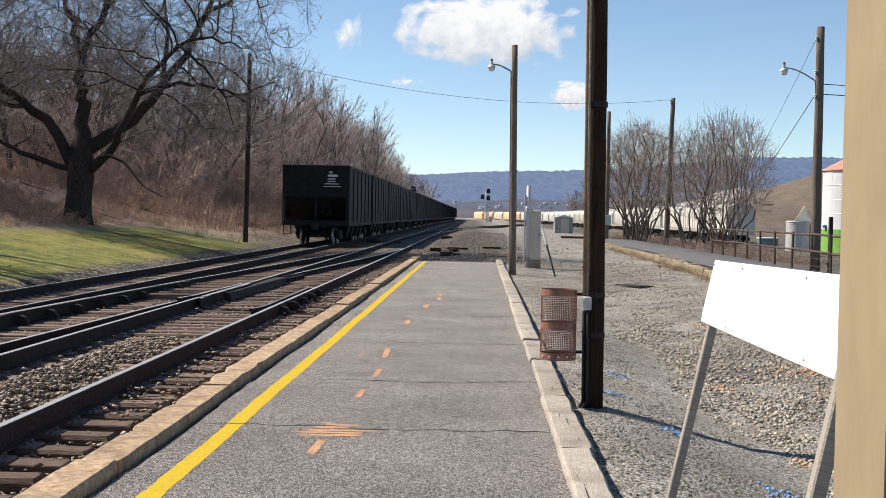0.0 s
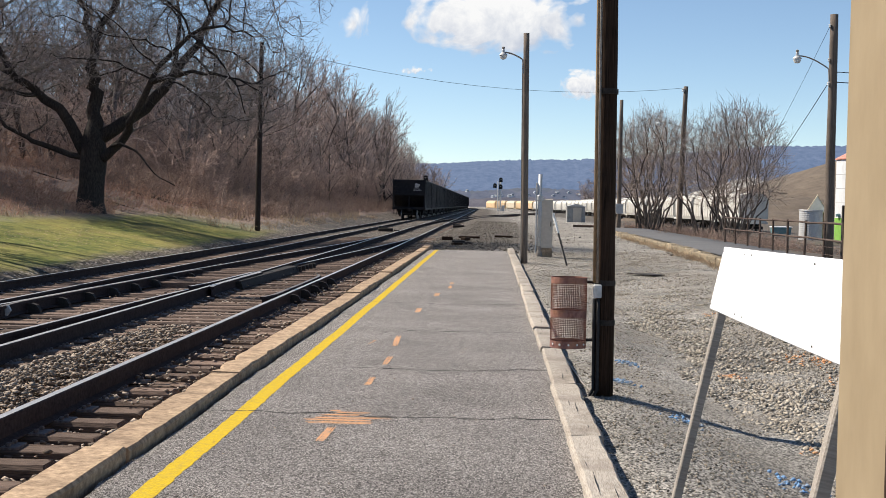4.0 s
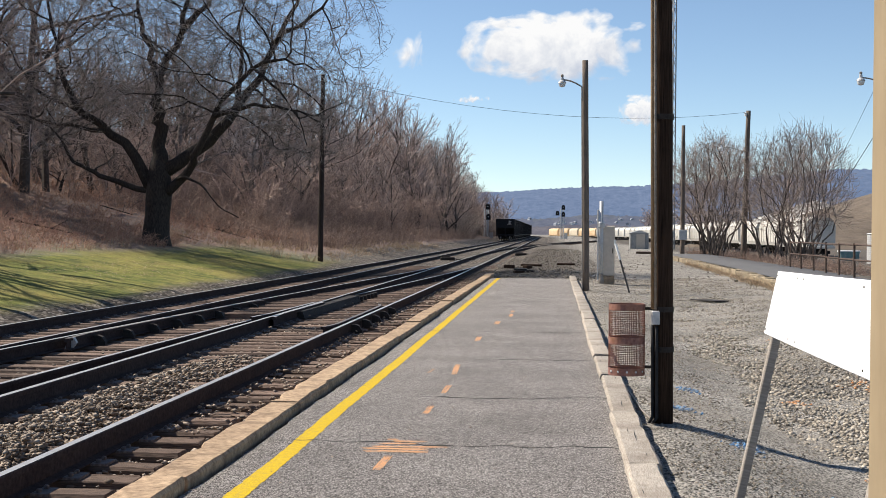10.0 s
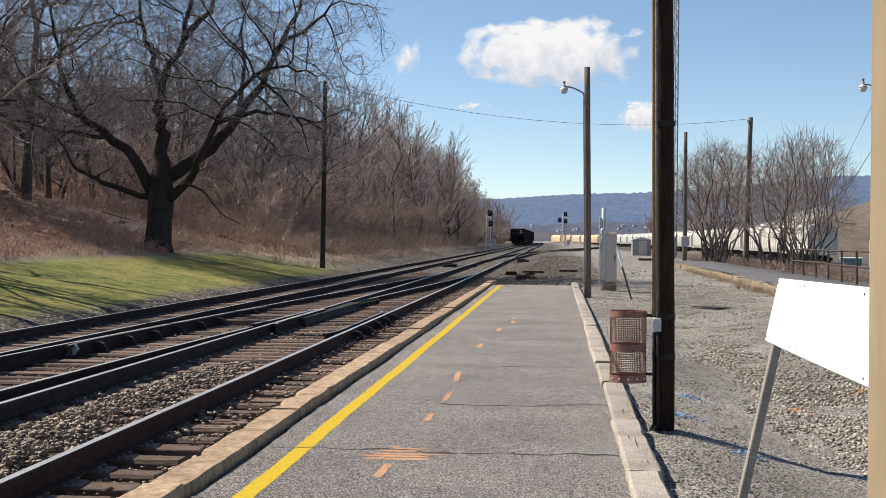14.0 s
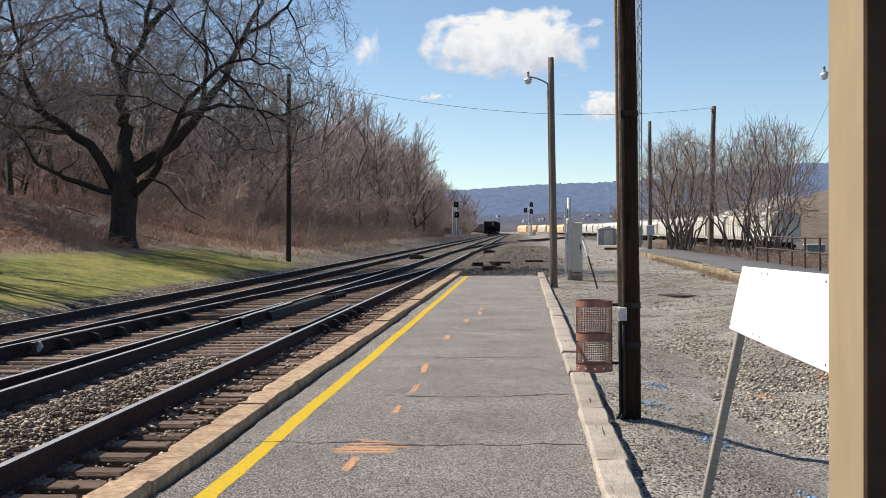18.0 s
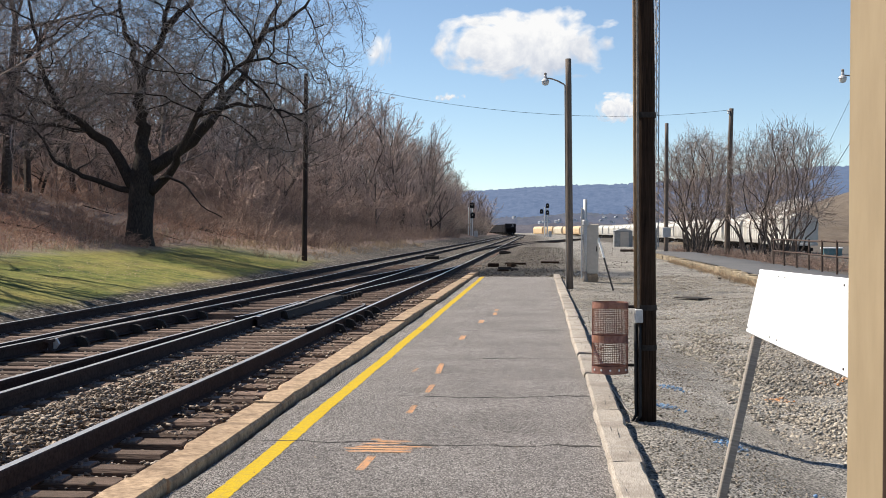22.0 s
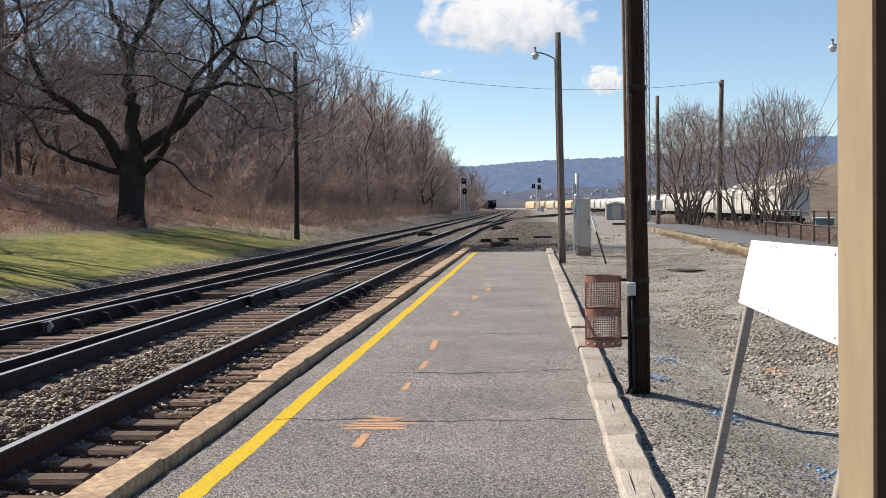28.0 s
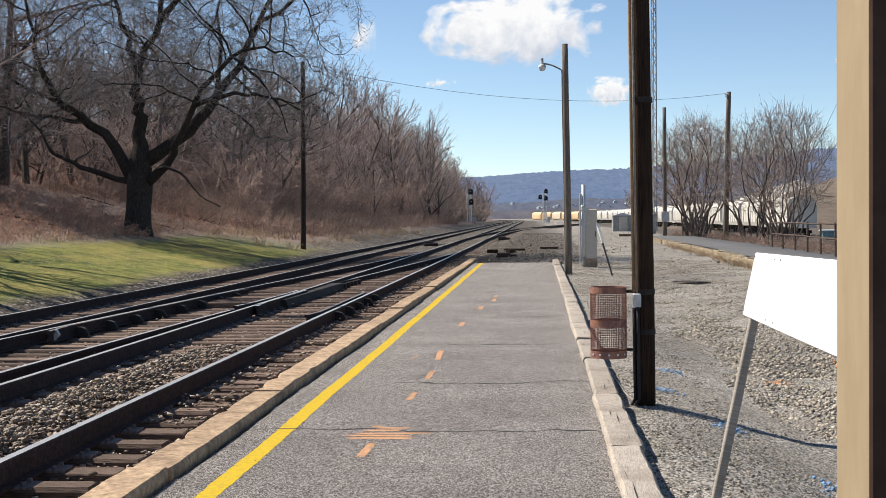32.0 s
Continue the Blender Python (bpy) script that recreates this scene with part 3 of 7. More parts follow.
def build_curb():
    curb = thing("platform_curb", "tan sandstone curb along the platform edge beside the rails", "curb", kind="structure")
    rng = random.Random(11)
    y = -4.0
    first = [2.7, 2.7, 2.7, 2.7, 3.1, 3.3]
    while y < 41.5:
        ln = first.pop(0) if first else rng.uniform(2.2, 3.4)
        g = Geo()
        w = 0.25
        nseg = 16
        tilt, rise = rng.uniform(-0.012, 0.012), rng.uniform(-0.01, 0.014)
        for k in range(nseg + 1):
            yy = y + 0.012 + (ln - 0.024) * k / nseg
            e = [rng.uniform(-0.005, 0.005) for _ in range(4)]
            if rng.random() < 0.06:
                e[0] += rng.uniform(0.02, 0.06)
            if rng.random() < 0.06:
                e[2] -= rng.uniform(0.015, 0.045)
            jog = 0.005 * math.sin(y * 3.1) + 0.5 * tilt * (2 * k / nseg - 1)
            t = 0.062 + rise
            g.v += [(-2.28 + e[0] + jog, yy, -0.26), (-2.28 + e[0] + jog, yy, t - 0.025), (-2.262 + jog + e[0], yy, t + e[1] * 0.6),
                    (-2.28 + w - 0.015 + jog + e[2], yy, t + e[3] * 0.6), (-2.28 + w + jog + e[2], yy, t - 0.02), (-2.28 + w + jog - 0.01, yy, -0.1)]
        for k in range(nseg):
            for j in range(5):
                g.f.append((k * 6 + j, k * 6 + j + 1, (k + 1) * 6 + j + 1, (k + 1) * 6 + j))
        g.f += [(5, 4, 3, 2, 1, 0), tuple(nseg * 6 + j for j in range(6))]
        g.m = [0] * len(g.f)
        part("curb_stone", g, M["curb"], curb)
        y += ln
    return curb


def build_timbers():
    edge = thing("timber_edging", "weathered grey timber edging along the platform", "timber edging", kind="structure")
    rng = random.Random(4)
    y = -4.6
    first = [2.45] * 5 + [2.25]
    while y < 39.5:
        ln = first.pop(0) if first else rng.uniform(1.9, 2.6)
        g = Geo()
        yaw = rng.uniform(-0.006, 0.006)
        w, l2, n = 0.1025 + rng.uniform(-0.006, 0.006), (ln - rng.uniform(0.015, 0.06)) / 2, 14
        for k in range(n + 1):
            yy = -l2 + 2 * l2 * k / n
            e = [rng.uniform(-0.005, 0.005) for _ in range(4)]
            end = 0.008 if k in (0, n) else 0.0
            chip = rng.uniform(0.006, 0.02) if rng.random() < 0.05 else 0.0
            g.v += [(-w + e[0], yy, -0.12), (-w + e[0], yy, 0.10 - end), (-w + 0.016 + e[0], yy, 0.12 + e[1] - end),
                    (w - 0.02 + e[2] - chip, yy, 0.12 + e[3] - end), (w + e[2] - chip * 0.6, yy, 0.098 - end - chip * 0.5), (w + e[2], yy, -0.12)]
        for k in range(n):
            g.f += [(k * 6 + j, k * 6 + j + 1, (k + 1) * 6 + j + 1, (k + 1) * 6 + j) for j in range(5)]
        g.f += [(5, 4, 3, 2, 1, 0), tuple(n * 6 + j for j in range(6))]
        g.m = [0] * len(g.f)
        ob = part("timber", g, M["timber"], edge)
        for _ in range(3):
            cx, cy, cl = rng.uniform(-0.06, 0.06), rng.uniform(-l2 * 0.9, l2 * 0.6), rng.uniform(0.15, 0.7)
            c = Geo()
            c.v = [(cx, cy, 0.121), (cx + 0.003, cy + cl * 0.4, 0.127), (cx - 0.002, cy + cl * 0.5, 0.127), (cx + rng.uniform(-0.02, 0.02), cy + cl, 0.121)]
            c.f, c.m = [(0, 1, 3, 2)], [0]
            part("split", c, M["signalblack"], ob, "dark drying crack")
        ob.matrix_basis = Matrix.Translation((0.53 + rng.uniform(-0.012, 0.012), y + ln / 2, -0.065 + rng.uniform(-0.008, 0.008))) @ Euler((rng.uniform(-0.003, 0.003), 0, yaw)).to_matrix().to_4x4()
        y += ln
    return edge


def ribbon(pts, widths, z=0.006, lift=None):
    """A flat strip of paint along points in x and y."""
    g = Geo()
    pts = [Vector((*p, 0)) for p in pts]
    for k, p in enumerate(pts):
        d = (pts[min(k + 1, len(pts) - 1)] - pts[max(k - 1, 0)]).normalized()
        s = Vector((d.y, -d.x, 0)) * widths[k] / 2
        for q in (p - s, p + s):
            g.v.append((q.x, q.y, z + 0.012 * noise.noise((q.x * 0.8, q.y * 0.5, 0))))
    g.f = [(2 * k, 2 * k + 1, 2 * k + 3, 2 * k + 2) for k in range(len(pts) - 1)]
    g.m = [0] * len(g.f)
    return g


def build_markings():
    rng = random.Random(8)
    n = 900
    pts = [(-1.715 - 0.0016 * (y - 6) + 0.008 * noise.noise((y * 0.35, 1, 2)), y) for y in np.linspace(-4.5, 39.5, n)]
    tagged(part("yellow_line", ribbon(pts, [0.116 + rng.uniform(-0.011, 0.009) + 0.012 * noise.noise((p[1] * 6, 4, 4)) for p in pts], -0.002), M["yellow"]),
           "worn yellow safety line painted on the asphalt", "painted line", kind="structure")
    for y, x0, x1, a in ((8.45, -1.95, 0.44, 0.05), (10.9, -1.25, 0.44, 0.04), (14.2, -1.0, 0.4, 0.03), (18.2, -1.9, 0.4, 0.03), (24.5, -2, 0.4, 0.05)):
        k = 60
        pts = [(x, y + a * math.sin(x * 3) + 0.16 * noise.noise((x * 2.2, y, 3)) + 0.07 * noise.noise((x * 8, y, 5))) for x in np.linspace(x0, x1, k)]
        tagged(part("asphalt_crack", ribbon(pts, [(0.016 + 0.03 * rng.random()) * (1.6 if 0.3 < abs(math.sin(p[0] * 2.1 + y)) < 0.6 else 0.8) for p in pts], -0.0018), M["crack"]),
               "dark meandering crack across the asphalt", "crack", kind="structure", group="cracks in the platform")
    def dab(x, y, ln, w, ang, mat, name, lab, z=-0.0015, streaks=4):
        g = Geo()
        for k in range(streaks):
            o = (k - (streaks - 1) / 2) * w / streaks
            dx, dy = math.cos(ang), math.sin(ang)
            m = 7
            pp = [(x + dx * (u - 0.5) * ln * rng.uniform(0.92, 1.08) - dy * o + rng.uniform(-0.004, 0.004), y + dy * (u - 0.5) * ln + dx * o) for u in np.linspace(0, 1, m)]
            r = ribbon(pp, [w / streaks * rng.uniform(0.65, 1.25) * (0.5 if j in (0, m - 1) else 1) for j in range(m)], z)
            g.add(r.v, r.f)
        tagged(part(name, g, mat), lab, "paint mark", kind="structure", group=name + "s")
    orange = "faded orange spray-painted mark on the asphalt"
    for x, y, ln, w, ang in ((-1.067, 7.73, 0.5, 0.055, 1.55), (-1.04, 8.14, 0.42, 0.07, 0.03), (-1.06, 8.24, 0.44, 0.06, -0.02), (-0.98, 8.33, 0.5, 0.06, 0.05), (-1.06, 8.45, 0.26, 0.06, 0.1), (-0.99, 8.55, 0.24, 0.06, 0.02), (-1.12, 8.62, 0.07, 0.05, 0.1),
                             (-1.021, 10.11, 0.46, 0.05, 1.56), (-0.994, 11.46, 0.6, 0.05, 1.56), (-1.034, 13.11, 1.0, 0.06, 1.60), (-1.27, 12.9, 0.4, 0.02, 1.5),
                             (-1.033, 16.93, 0.7, 0.07, 1.58), (-0.92, 19.97, 0.7, 0.08, 1.58), (-0.77, 21.85, 0.7, 0.06, 1.58), (-0.78, 22.9, 0.6, 0.06, 1.58)):
        dab(x, y, ln, w, ang, M["orange"], "orange_mark", orange)


build_platform()
build_curb()
build_timbers()
build_markings()


# ---- tracks ----
def rail_profile(top=0.0):
    """The outline of a flat-bottom rail, as offsets from its centre and heights."""
    return [(-0.07, -0.17), (0.07, -0.17), (0.07, -0.16), (0.012, -0.145), (0.010, -0.05), (0.037, -0.04), (0.037, -0.008),
            (0.029, top), (-0.029, top), (-0.037, -0.008), (-0.037, -0.04), (-0.010, -0.05), (-0.012, -0.145), (-0.07, -0.16)]


def rail_geo(points, yaw=None):
    """A rail swept along places; slot 1 is the running surface."""
    g = Geo()
    prof = rail_profile()
    n = len(prof)
    for k, (p, th) in enumerate(points):
        c, s = math.cos(th), math.sin(th)
        g.v += [(p.x + u * c, p.y + u * s, p.z + h) for u, h in prof]
    for k in range(len(points) - 1):
        for j in range(n):
            g.f.append((k * n + j, k * n + (j + 1) % n, (k + 1) * n + (j + 1) % n, (k + 1) * n + j))
            g.m.append(1 if j == 7 else 0)
    g.f += [tuple(reversed(range(n))), tuple((len(points) - 1) * n + j for j in range(n))]
    g.m += [0, 0]
    return g


def cross_x(y):
    """The crossover's right-hand rail."""
    return float(np.interp(y, CROSS_Y, CROSS_X))


_ky, _kx = np.array([-12.0, 0, 12, 18, 25.5, 35, 45, 52, 60]), np.array([-5.19, -5.19, -5.13, -4.98, -4.70, -4.20, -3.60, -3.29, -3.225])
CROSS_Y = np.linspace(-12, 60, 145)
CROSS_X = np.interp(CROSS_Y, _ky, _kx)
for _ in range(30):
    CROSS_X[1:-1] = 0.25 * CROSS_X[:-2] + 0.5 * CROSS_X[1:-1] + 0.25 * CROSS_X[2:]


def cross_z(y):
    """The crossover comes down from the near track to the lower far one."""
    return FAR_TRACK_Z * (1 - float(smooth01(y, 20, 50)))


def cross_at(x, y, z=0.0):
    zz = cross_z(y)
    return Vector((x * (1.43 - zz) / 1.43, y, z + zz))


def tie_mesh(length, seed):
    rng = random.Random(seed)
    g = Geo()
    g.box((0, 0, 0), (length, 0.22, 0.17), bevel=0.018)
    g.v = [(x + rng.uniform(-0.01, 0.01), y + rng.uniform(-0.008, 0.008), z + rng.uniform(-0.008, 0.008)) for x, y, z in g.v]
    return g.mesh("tie", [M["tie"]])


def plate_geo():
    g = Geo()
    g.box((0, 0, 0), (0.36, 0.19, 0.018), bevel=0.004)
    for sx in (-0.11, 0.11):
        for sy in (-0.055, 0.055):
            g.box((sx, sy, 0.018), (0.03, 0.03, 0.03), bevel=0.006)
    return g.mesh("tie_plate", [M["plate"]])


TIE_MESH = {ln: [tie_mesh(ln, k) for k in range(3)] for ln in (2.6, 3.45, 4.1)}
PLATE = plate_geo()


def build_track(name, centre, label, span):
    rng = random.Random(int(-centre * 10))
    track = thing(name, label, "railway track", kind="structure")
    low = FAR_TRACK_Z if centre == TRACK_2 else 0.0
    for side in (0.7525, -0.7525):
        pts = [along(s, centre + side, low) for s in np.concatenate([np.arange(-12, 60, 6), np.arange(60, 420, 20), np.arange(420, 780, 12)])]
        part("rail", rail_geo(pts), [M["rust"], M["railtop"]], track, "rusty steel rail with a worn bright top")
    s, k = -6.9, 0
    far = Geo()
    while s < 330:
        ln, c = 2.6, centre
        if centre == TRACK_1 and 24 < s < 58:
            ln, c = 4.1, centre - 0.6
        if centre == TRACK_2 and s < 26:
            ln, c = 3.45, centre + 0.45
        p, th = along(s, c, low - 0.265 + rng.uniform(-0.01, 0.01))
        if k < 262:
            ob = new("tie", TIE_MESH[ln][k % 3])
            ob.parent = track
            ob.matrix_basis = Matrix.Translation(p) @ Euler((0, rng.uniform(-0.006, 0.006), th + rng.uniform(-0.012, 0.012))).to_matrix().to_4x4()
            if k < 80:
                for side in (0.7525, -0.7525):
                    q, th = along(s, centre + side, low - 0.172)
                    pl = new("tie_plate", PLATE)
                    pl.parent = track
                    pl.matrix_basis = Matrix.Translation(q) @ Euler((0, 0, th)).to_matrix().to_4x4()
        else:
            far.box(p, (ln, 0.22, 0.17))
        s += 0.495 + rng.uniform(-0.012, 0.012)
        k += 1
    tagged(part("far_ties", far, M["tie"], track), kind="stuff")
    return track


def build_crossover():
    xo = thing("crossover", "crossover rails with frog, guard rails and switch points", "railway crossover", kind="structure")
    def path(dx, y0, y1, step=1.5):
        out = []
        for y in np.arange(y0, y1 + 0.01, step):
            th = math.atan2(-(cross_x(y + 0.5) - cross_x(y - 0.5)), 1.0)
            out.append((cross_at(cross_x(y) + dx, y), th))
        return out
    steel = [M["rust"], M["railtop"]]
    part("rail", rail_geo(path(0, 2, 23.5)), steel, xo, "crossover rail")
    part("rail", rail_geo(path(0, 26.8, 56)), steel, xo, "crossover rail")
    part("rail", rail_geo(path(-1.505, -2, 54)), steel, xo, "crossover rail")
    dull = [M["rust"], M["dullrail"]]
    def guard(x_of, y0, y1, side, falls, name="guard_rail"):
        """A guard rail with flared ends and cast braces beside a running rail."""
        pts = []
        for y in np.linspace(y0, y1, 12):
            u = min(y - y0, y1 - y)
            flare = 0.09 * max(0.0, 1 - u / 0.6)
            at = cross_at(x_of(y), y, 0.012) if falls else Vector((x_of(y), y, 0.012))
            pts.append((at + Vector((side * (0.115 + flare), 0, 0)), math.atan2(-(x_of(y + 0.5) - x_of(y - 0.5)), 1.0)))
        gr = part(name, rail_geo(pts), dull, xo, "guard rail with flared ends")
        for y in np.arange(y0 + 1.1, y1 - 0.4, 1.15):
            g = Geo()
            g.prism([(0.0, -0.17), (0.17, -0.17), (0.165, -0.12), (0.12, -0.05), (0.05, -0.025), (0.0, -0.03)], -0.05, 0.05)
            b = part("rail_brace", g, M["iron"], gr)
            b.matrix_basis = Matrix.Translation((cross_at(x_of(y), y) if falls else Vector((x_of(y), y, 0))) + Vector((side * 0.17, 0, 0))) @ Euler((0, 0, 0 if side > 0 else math.pi)).to_matrix().to_4x4()
    guard(lambda y: cross_x(y) - 1.505, 17.0, 27.0, 1, True)
    guard(lambda y: RAIL_A, 18.5, 24.5, -1, False)
    for y in np.arange(19.6, 24.2, 1.1):
        g = Geo()
        g.prism([(0.0, -0.17), (0.17, -0.17), (0.165, -0.12), (0.12, -0.05), (0.05, -0.025), (0.0, -0.03)], -0.05, 0.05)
        b = part("rail_brace", g, M["iron"], xo, "cast rail brace")
        b.matrix_basis = Matrix.Translation((RAIL_A + 0.04, y, 0))
    g = Geo().prism([(0.0, -0.15), (0.10, -0.15), (0.17, -0.06), (0.13, 0.012), (0.07, 0.012), (0.03, -0.05)], -0.03, 0.03)
    tip = part("flared_end", g, M["galv"], xo, "pale bent guard rail end")
    tip.matrix_basis = Matrix.Translation(cross_at(cross_x(17.4) - 1.505, 17.2) + Vector((0.1, 0, 0)))
    # the frog: wing rails and a cast point
    for dx, y0, y1, out in ((0.10, 20.5, 25.0, 1), (-0.10, 20.5, 25.0, -1)):
        pts = []
        for y in np.linspace(y0, y1, 10):
            c = (cross_x(y) + RAIL_B) / 2
            half = abs(cross_x(y) - RAIL_B) / 2
            pts.append((Vector((c + out * (half * 0.45 + 0.075 + 0.07 * max(0, 1 - (y - y0) / 0.8)), y, 0.006)), 0.0))
        part("wing_rail", rail_geo(pts), steel, xo, "worn frog wing rail")
    g = Geo()
    g.prism([(-0.24, -0.17), (0.24, -0.17), (0.2, -0.03), (-0.2, -0.03)], 22.6, 28.4)
    g.v = [(x + (cross_x(y) + RAIL_B) / 2, y, z) for x, y, z in g.v]
    part("frog_casting", g, M["iron"], xo, "dark cast manganese frog body")
    for y in np.arange(22.8, 30.5, 0.42):
        g = Geo()
        g.box((0, 0, 0), (0.10, 0.12, 0.12), bevel=0.015)
        b = part("frog_bolt_block", g, M["iron"], xo)
        b.matrix_basis = Matrix.Translation((max(cross_x(y), RAIL_B) + 0.10, y, -0.11))
    # dark trackside blocks in switch-machine form; the two on the right stand for debris
    for x, y in ((-6.0, 70.5), (-2.35, 86.0), (-1.2, 47.5)):
        sm = thing("switch_machine", "low dark block beside the rails, built like a switch machine", "switch machine", pose(x, y, -0.18), group="switch machines")
        g = Geo().box((0, 0, 0.11), (0.8, 0.5, 0.2), bevel=0.05)
        part("motor_case", g, M["iron"], sm)
        part("lid", Geo().box((-0.12, 0, 0.23), (0.5, 0.42, 0.06), bevel=0.02), M["trainiron"], sm)
        part("throw_rod", Geo().tube([(0.45, 0.1, 0.08), (1.5, 0.1, 0.06)], 0.03, 6), M["iron"], sm)
    return xo


def build_siding():
    """The lead that leaves the near track and curves into the yard."""
    sd = thing("yard_lead", "rusty yard lead curving away from the main track", "railway track", kind="structure")
    ys = np.arange(78, 340, 6.0)
    def xc(y):
        return TRACK_1 - 0.0045 * (y - 40) + 0.00055 * max(0, y - 78) ** 2 * (1 if y < 190 else 0) + (0.00055 * 112 ** 2 + 0.123 * (y - 190) if y >= 190 else 0)
    for side in (0.7525, -0.7525):
        pts = []
        for y in ys:
            th = math.atan2(-(xc(y + 1) - xc(y - 1)), 2.0)
            pts.append((Vector((xc(y) + side * math.cos(th), y + side * math.sin(th), 0.0)), th))
        part("rail", rail_geo(pts), [M["rust"], M["dullrail"]], sd, "rusty rail")
    far = Geo()
    for y in np.arange(84, 250, 0.6):
        th = math.atan2(-(xc(y + 1) - xc(y - 1)), 2.0)
        far.box((xc(y), y, -0.26), (2.6, 0.22, 0.17), Euler((0, 0, th)).to_matrix())
    tagged(part("far_ties", far, M["tie"], sd), kind="stuff")


near_track = build_track("track_near", TRACK_1, "timber-tied railway track beside the platform", 1)
far_track = build_track("track_far", TRACK_2, "timber-tied railway track below the lawn", 1)
build_crossover()
build_siding()


# ---- loose stone ----
def chip_shapes(n, seed):
    """Angular eight-sided chips."""
    rng = random.Random(seed)
    out = []
    for _ in range(n):
        v = [(0.5, 0, 0), (0, 0.5, 0), (-0.5, 0, 0), (0, -0.5, 0), (0, 0, 0.42), (0, 0, -0.3)]
        v = [tuple(c + rng.uniform(-0.17, 0.17) for c in p) for p in v]
        f = [(0, 1, 4), (1, 2, 4), (2, 3, 4), (3, 0, 4), (1, 0, 5), (2, 1, 5), (3, 2, 5), (0, 3, 5)]
        out.append((np.array(v), np.array(f)))
    return out


def block_shapes(n, seed):
    """Broken angular stones: skewed blocks lying at any tilt."""
    rng = random.Random(seed)
    out = []
    f = [(0, 2, 3), (0, 3, 1), (4, 5, 7), (4, 7, 6), (0, 1, 5), (0, 5, 4), (2, 6, 7), (2, 7, 3), (0, 4, 6), (0, 6, 2), (1, 3, 7), (1, 7, 5)]
    for _ in range(n):
        turn = Euler((rng.uniform(-0.7, 0.7), rng.uniform(-0.7, 0.7), 0)).to_matrix()
        sc = (rng.uniform(0.8, 1.25), rng.uniform(0.6, 1.0), rng.uniform(0.4, 0.75))
        v = [turn @ Vector([s * k * 0.5 + rng.uniform(-0.16, 0.16) for s, k in zip((x, y, z), sc)]) for z in (-1, 1) for y in (-1, 1) for x in (-1, 1)]
        out.append((np.array([tuple(p) for p in v]), np.array(f)))
    return out


def scatter(name, label, shapes, places, sizes, mats, seed, category="stones", squash=1.0, upright=False):
    """Many small pieces joined into one object."""
    rng = np.random.default_rng(seed)
    V, T, n = [], [], 0
    pick = rng.integers(0, len(shapes), len(places))
    spin = rng.uniform(0, 2 * math.pi, len(places))
    for k, (p, s) in enumerate(zip(places, sizes)):
        v, t = shapes[pick[k]]
        c, q = math.cos(spin[k]), math.sin(spin[k])
        w = np.empty_like(v)
        w[:, 0], w[:, 1], w[:, 2] = (v[:, 0] * c - v[:, 1] * q) * s, (v[:, 0] * q + v[:, 1] * c) * s, v[:, 2] * s * squash
        V.append(w + p)
        T.append(t + n)
        n += len(v)
    ob = new(name, raw_mesh(name, np.concatenate(V), np.concatenate(T), mats))
    return tagged(ob, label, category, kind="stuff")


def ballast():
    rng = np.random.default_rng(21)
    n = 90000
    y = 3 + 54 * rng.random(n) ** 1.6
    zone = rng.random(n)
    x = np.where(zone < 0.52, rng.uniform(-4.65, -3.3, n), np.where(zone < 0.60, rng.uniform(-3.15, -2.4, n), np.where(zone < 0.8, rng.uniform(-7.05, -4.8, n), np.where(zone < 0.92, rng.uniform(-10.2, -8.85, n), rng.uniform(-8.6, -7.35, n)))))
    # heaped in places, bare over the ties in others
    heap = (0.5 + 0.5 * np.sin(y * 0.55 + 1.0) * np.cos(x * 1.3)) * (1 - 0.75 * smooth01(y, 14.5, 18)) + 0.5 * (1 - smooth01(y, 9, 13))
    on_tie = np.abs(((y + 6.9) / 0.495 + 0.5) % 1 - 0.5) < 0.26
    middle = np.exp(-((x - TRACK_1) / 0.42) ** 2)
    keep = ~on_tie | (heap * middle > 0.62) | (rng.random(n) < 0.012)
    keep |= (x > -3.15) & (y > 9.5) & (rng.random(n) < 0.3)
    x, y, heap, on_tie = x[keep], y[keep], (heap * middle)[keep], on_tie[keep]
    z = np.where(on_tie, -0.165, np.where(heap > 0.3, -0.215, -0.258)) + (0.05 + 0.05 * heap) * rng.random(len(x))
    z = z + FAR_TRACK_Z * smooth01(-x, 5.3, 6.4)
    size = rng.uniform(0.018, 0.05, len(x))
    scatter("ballast_stones", "loose grey and tan ballast stones between the ties", block_shapes(24, 2), np.stack([x, y, z], -1), size, [M["stone"]], 3, squash=0.65)


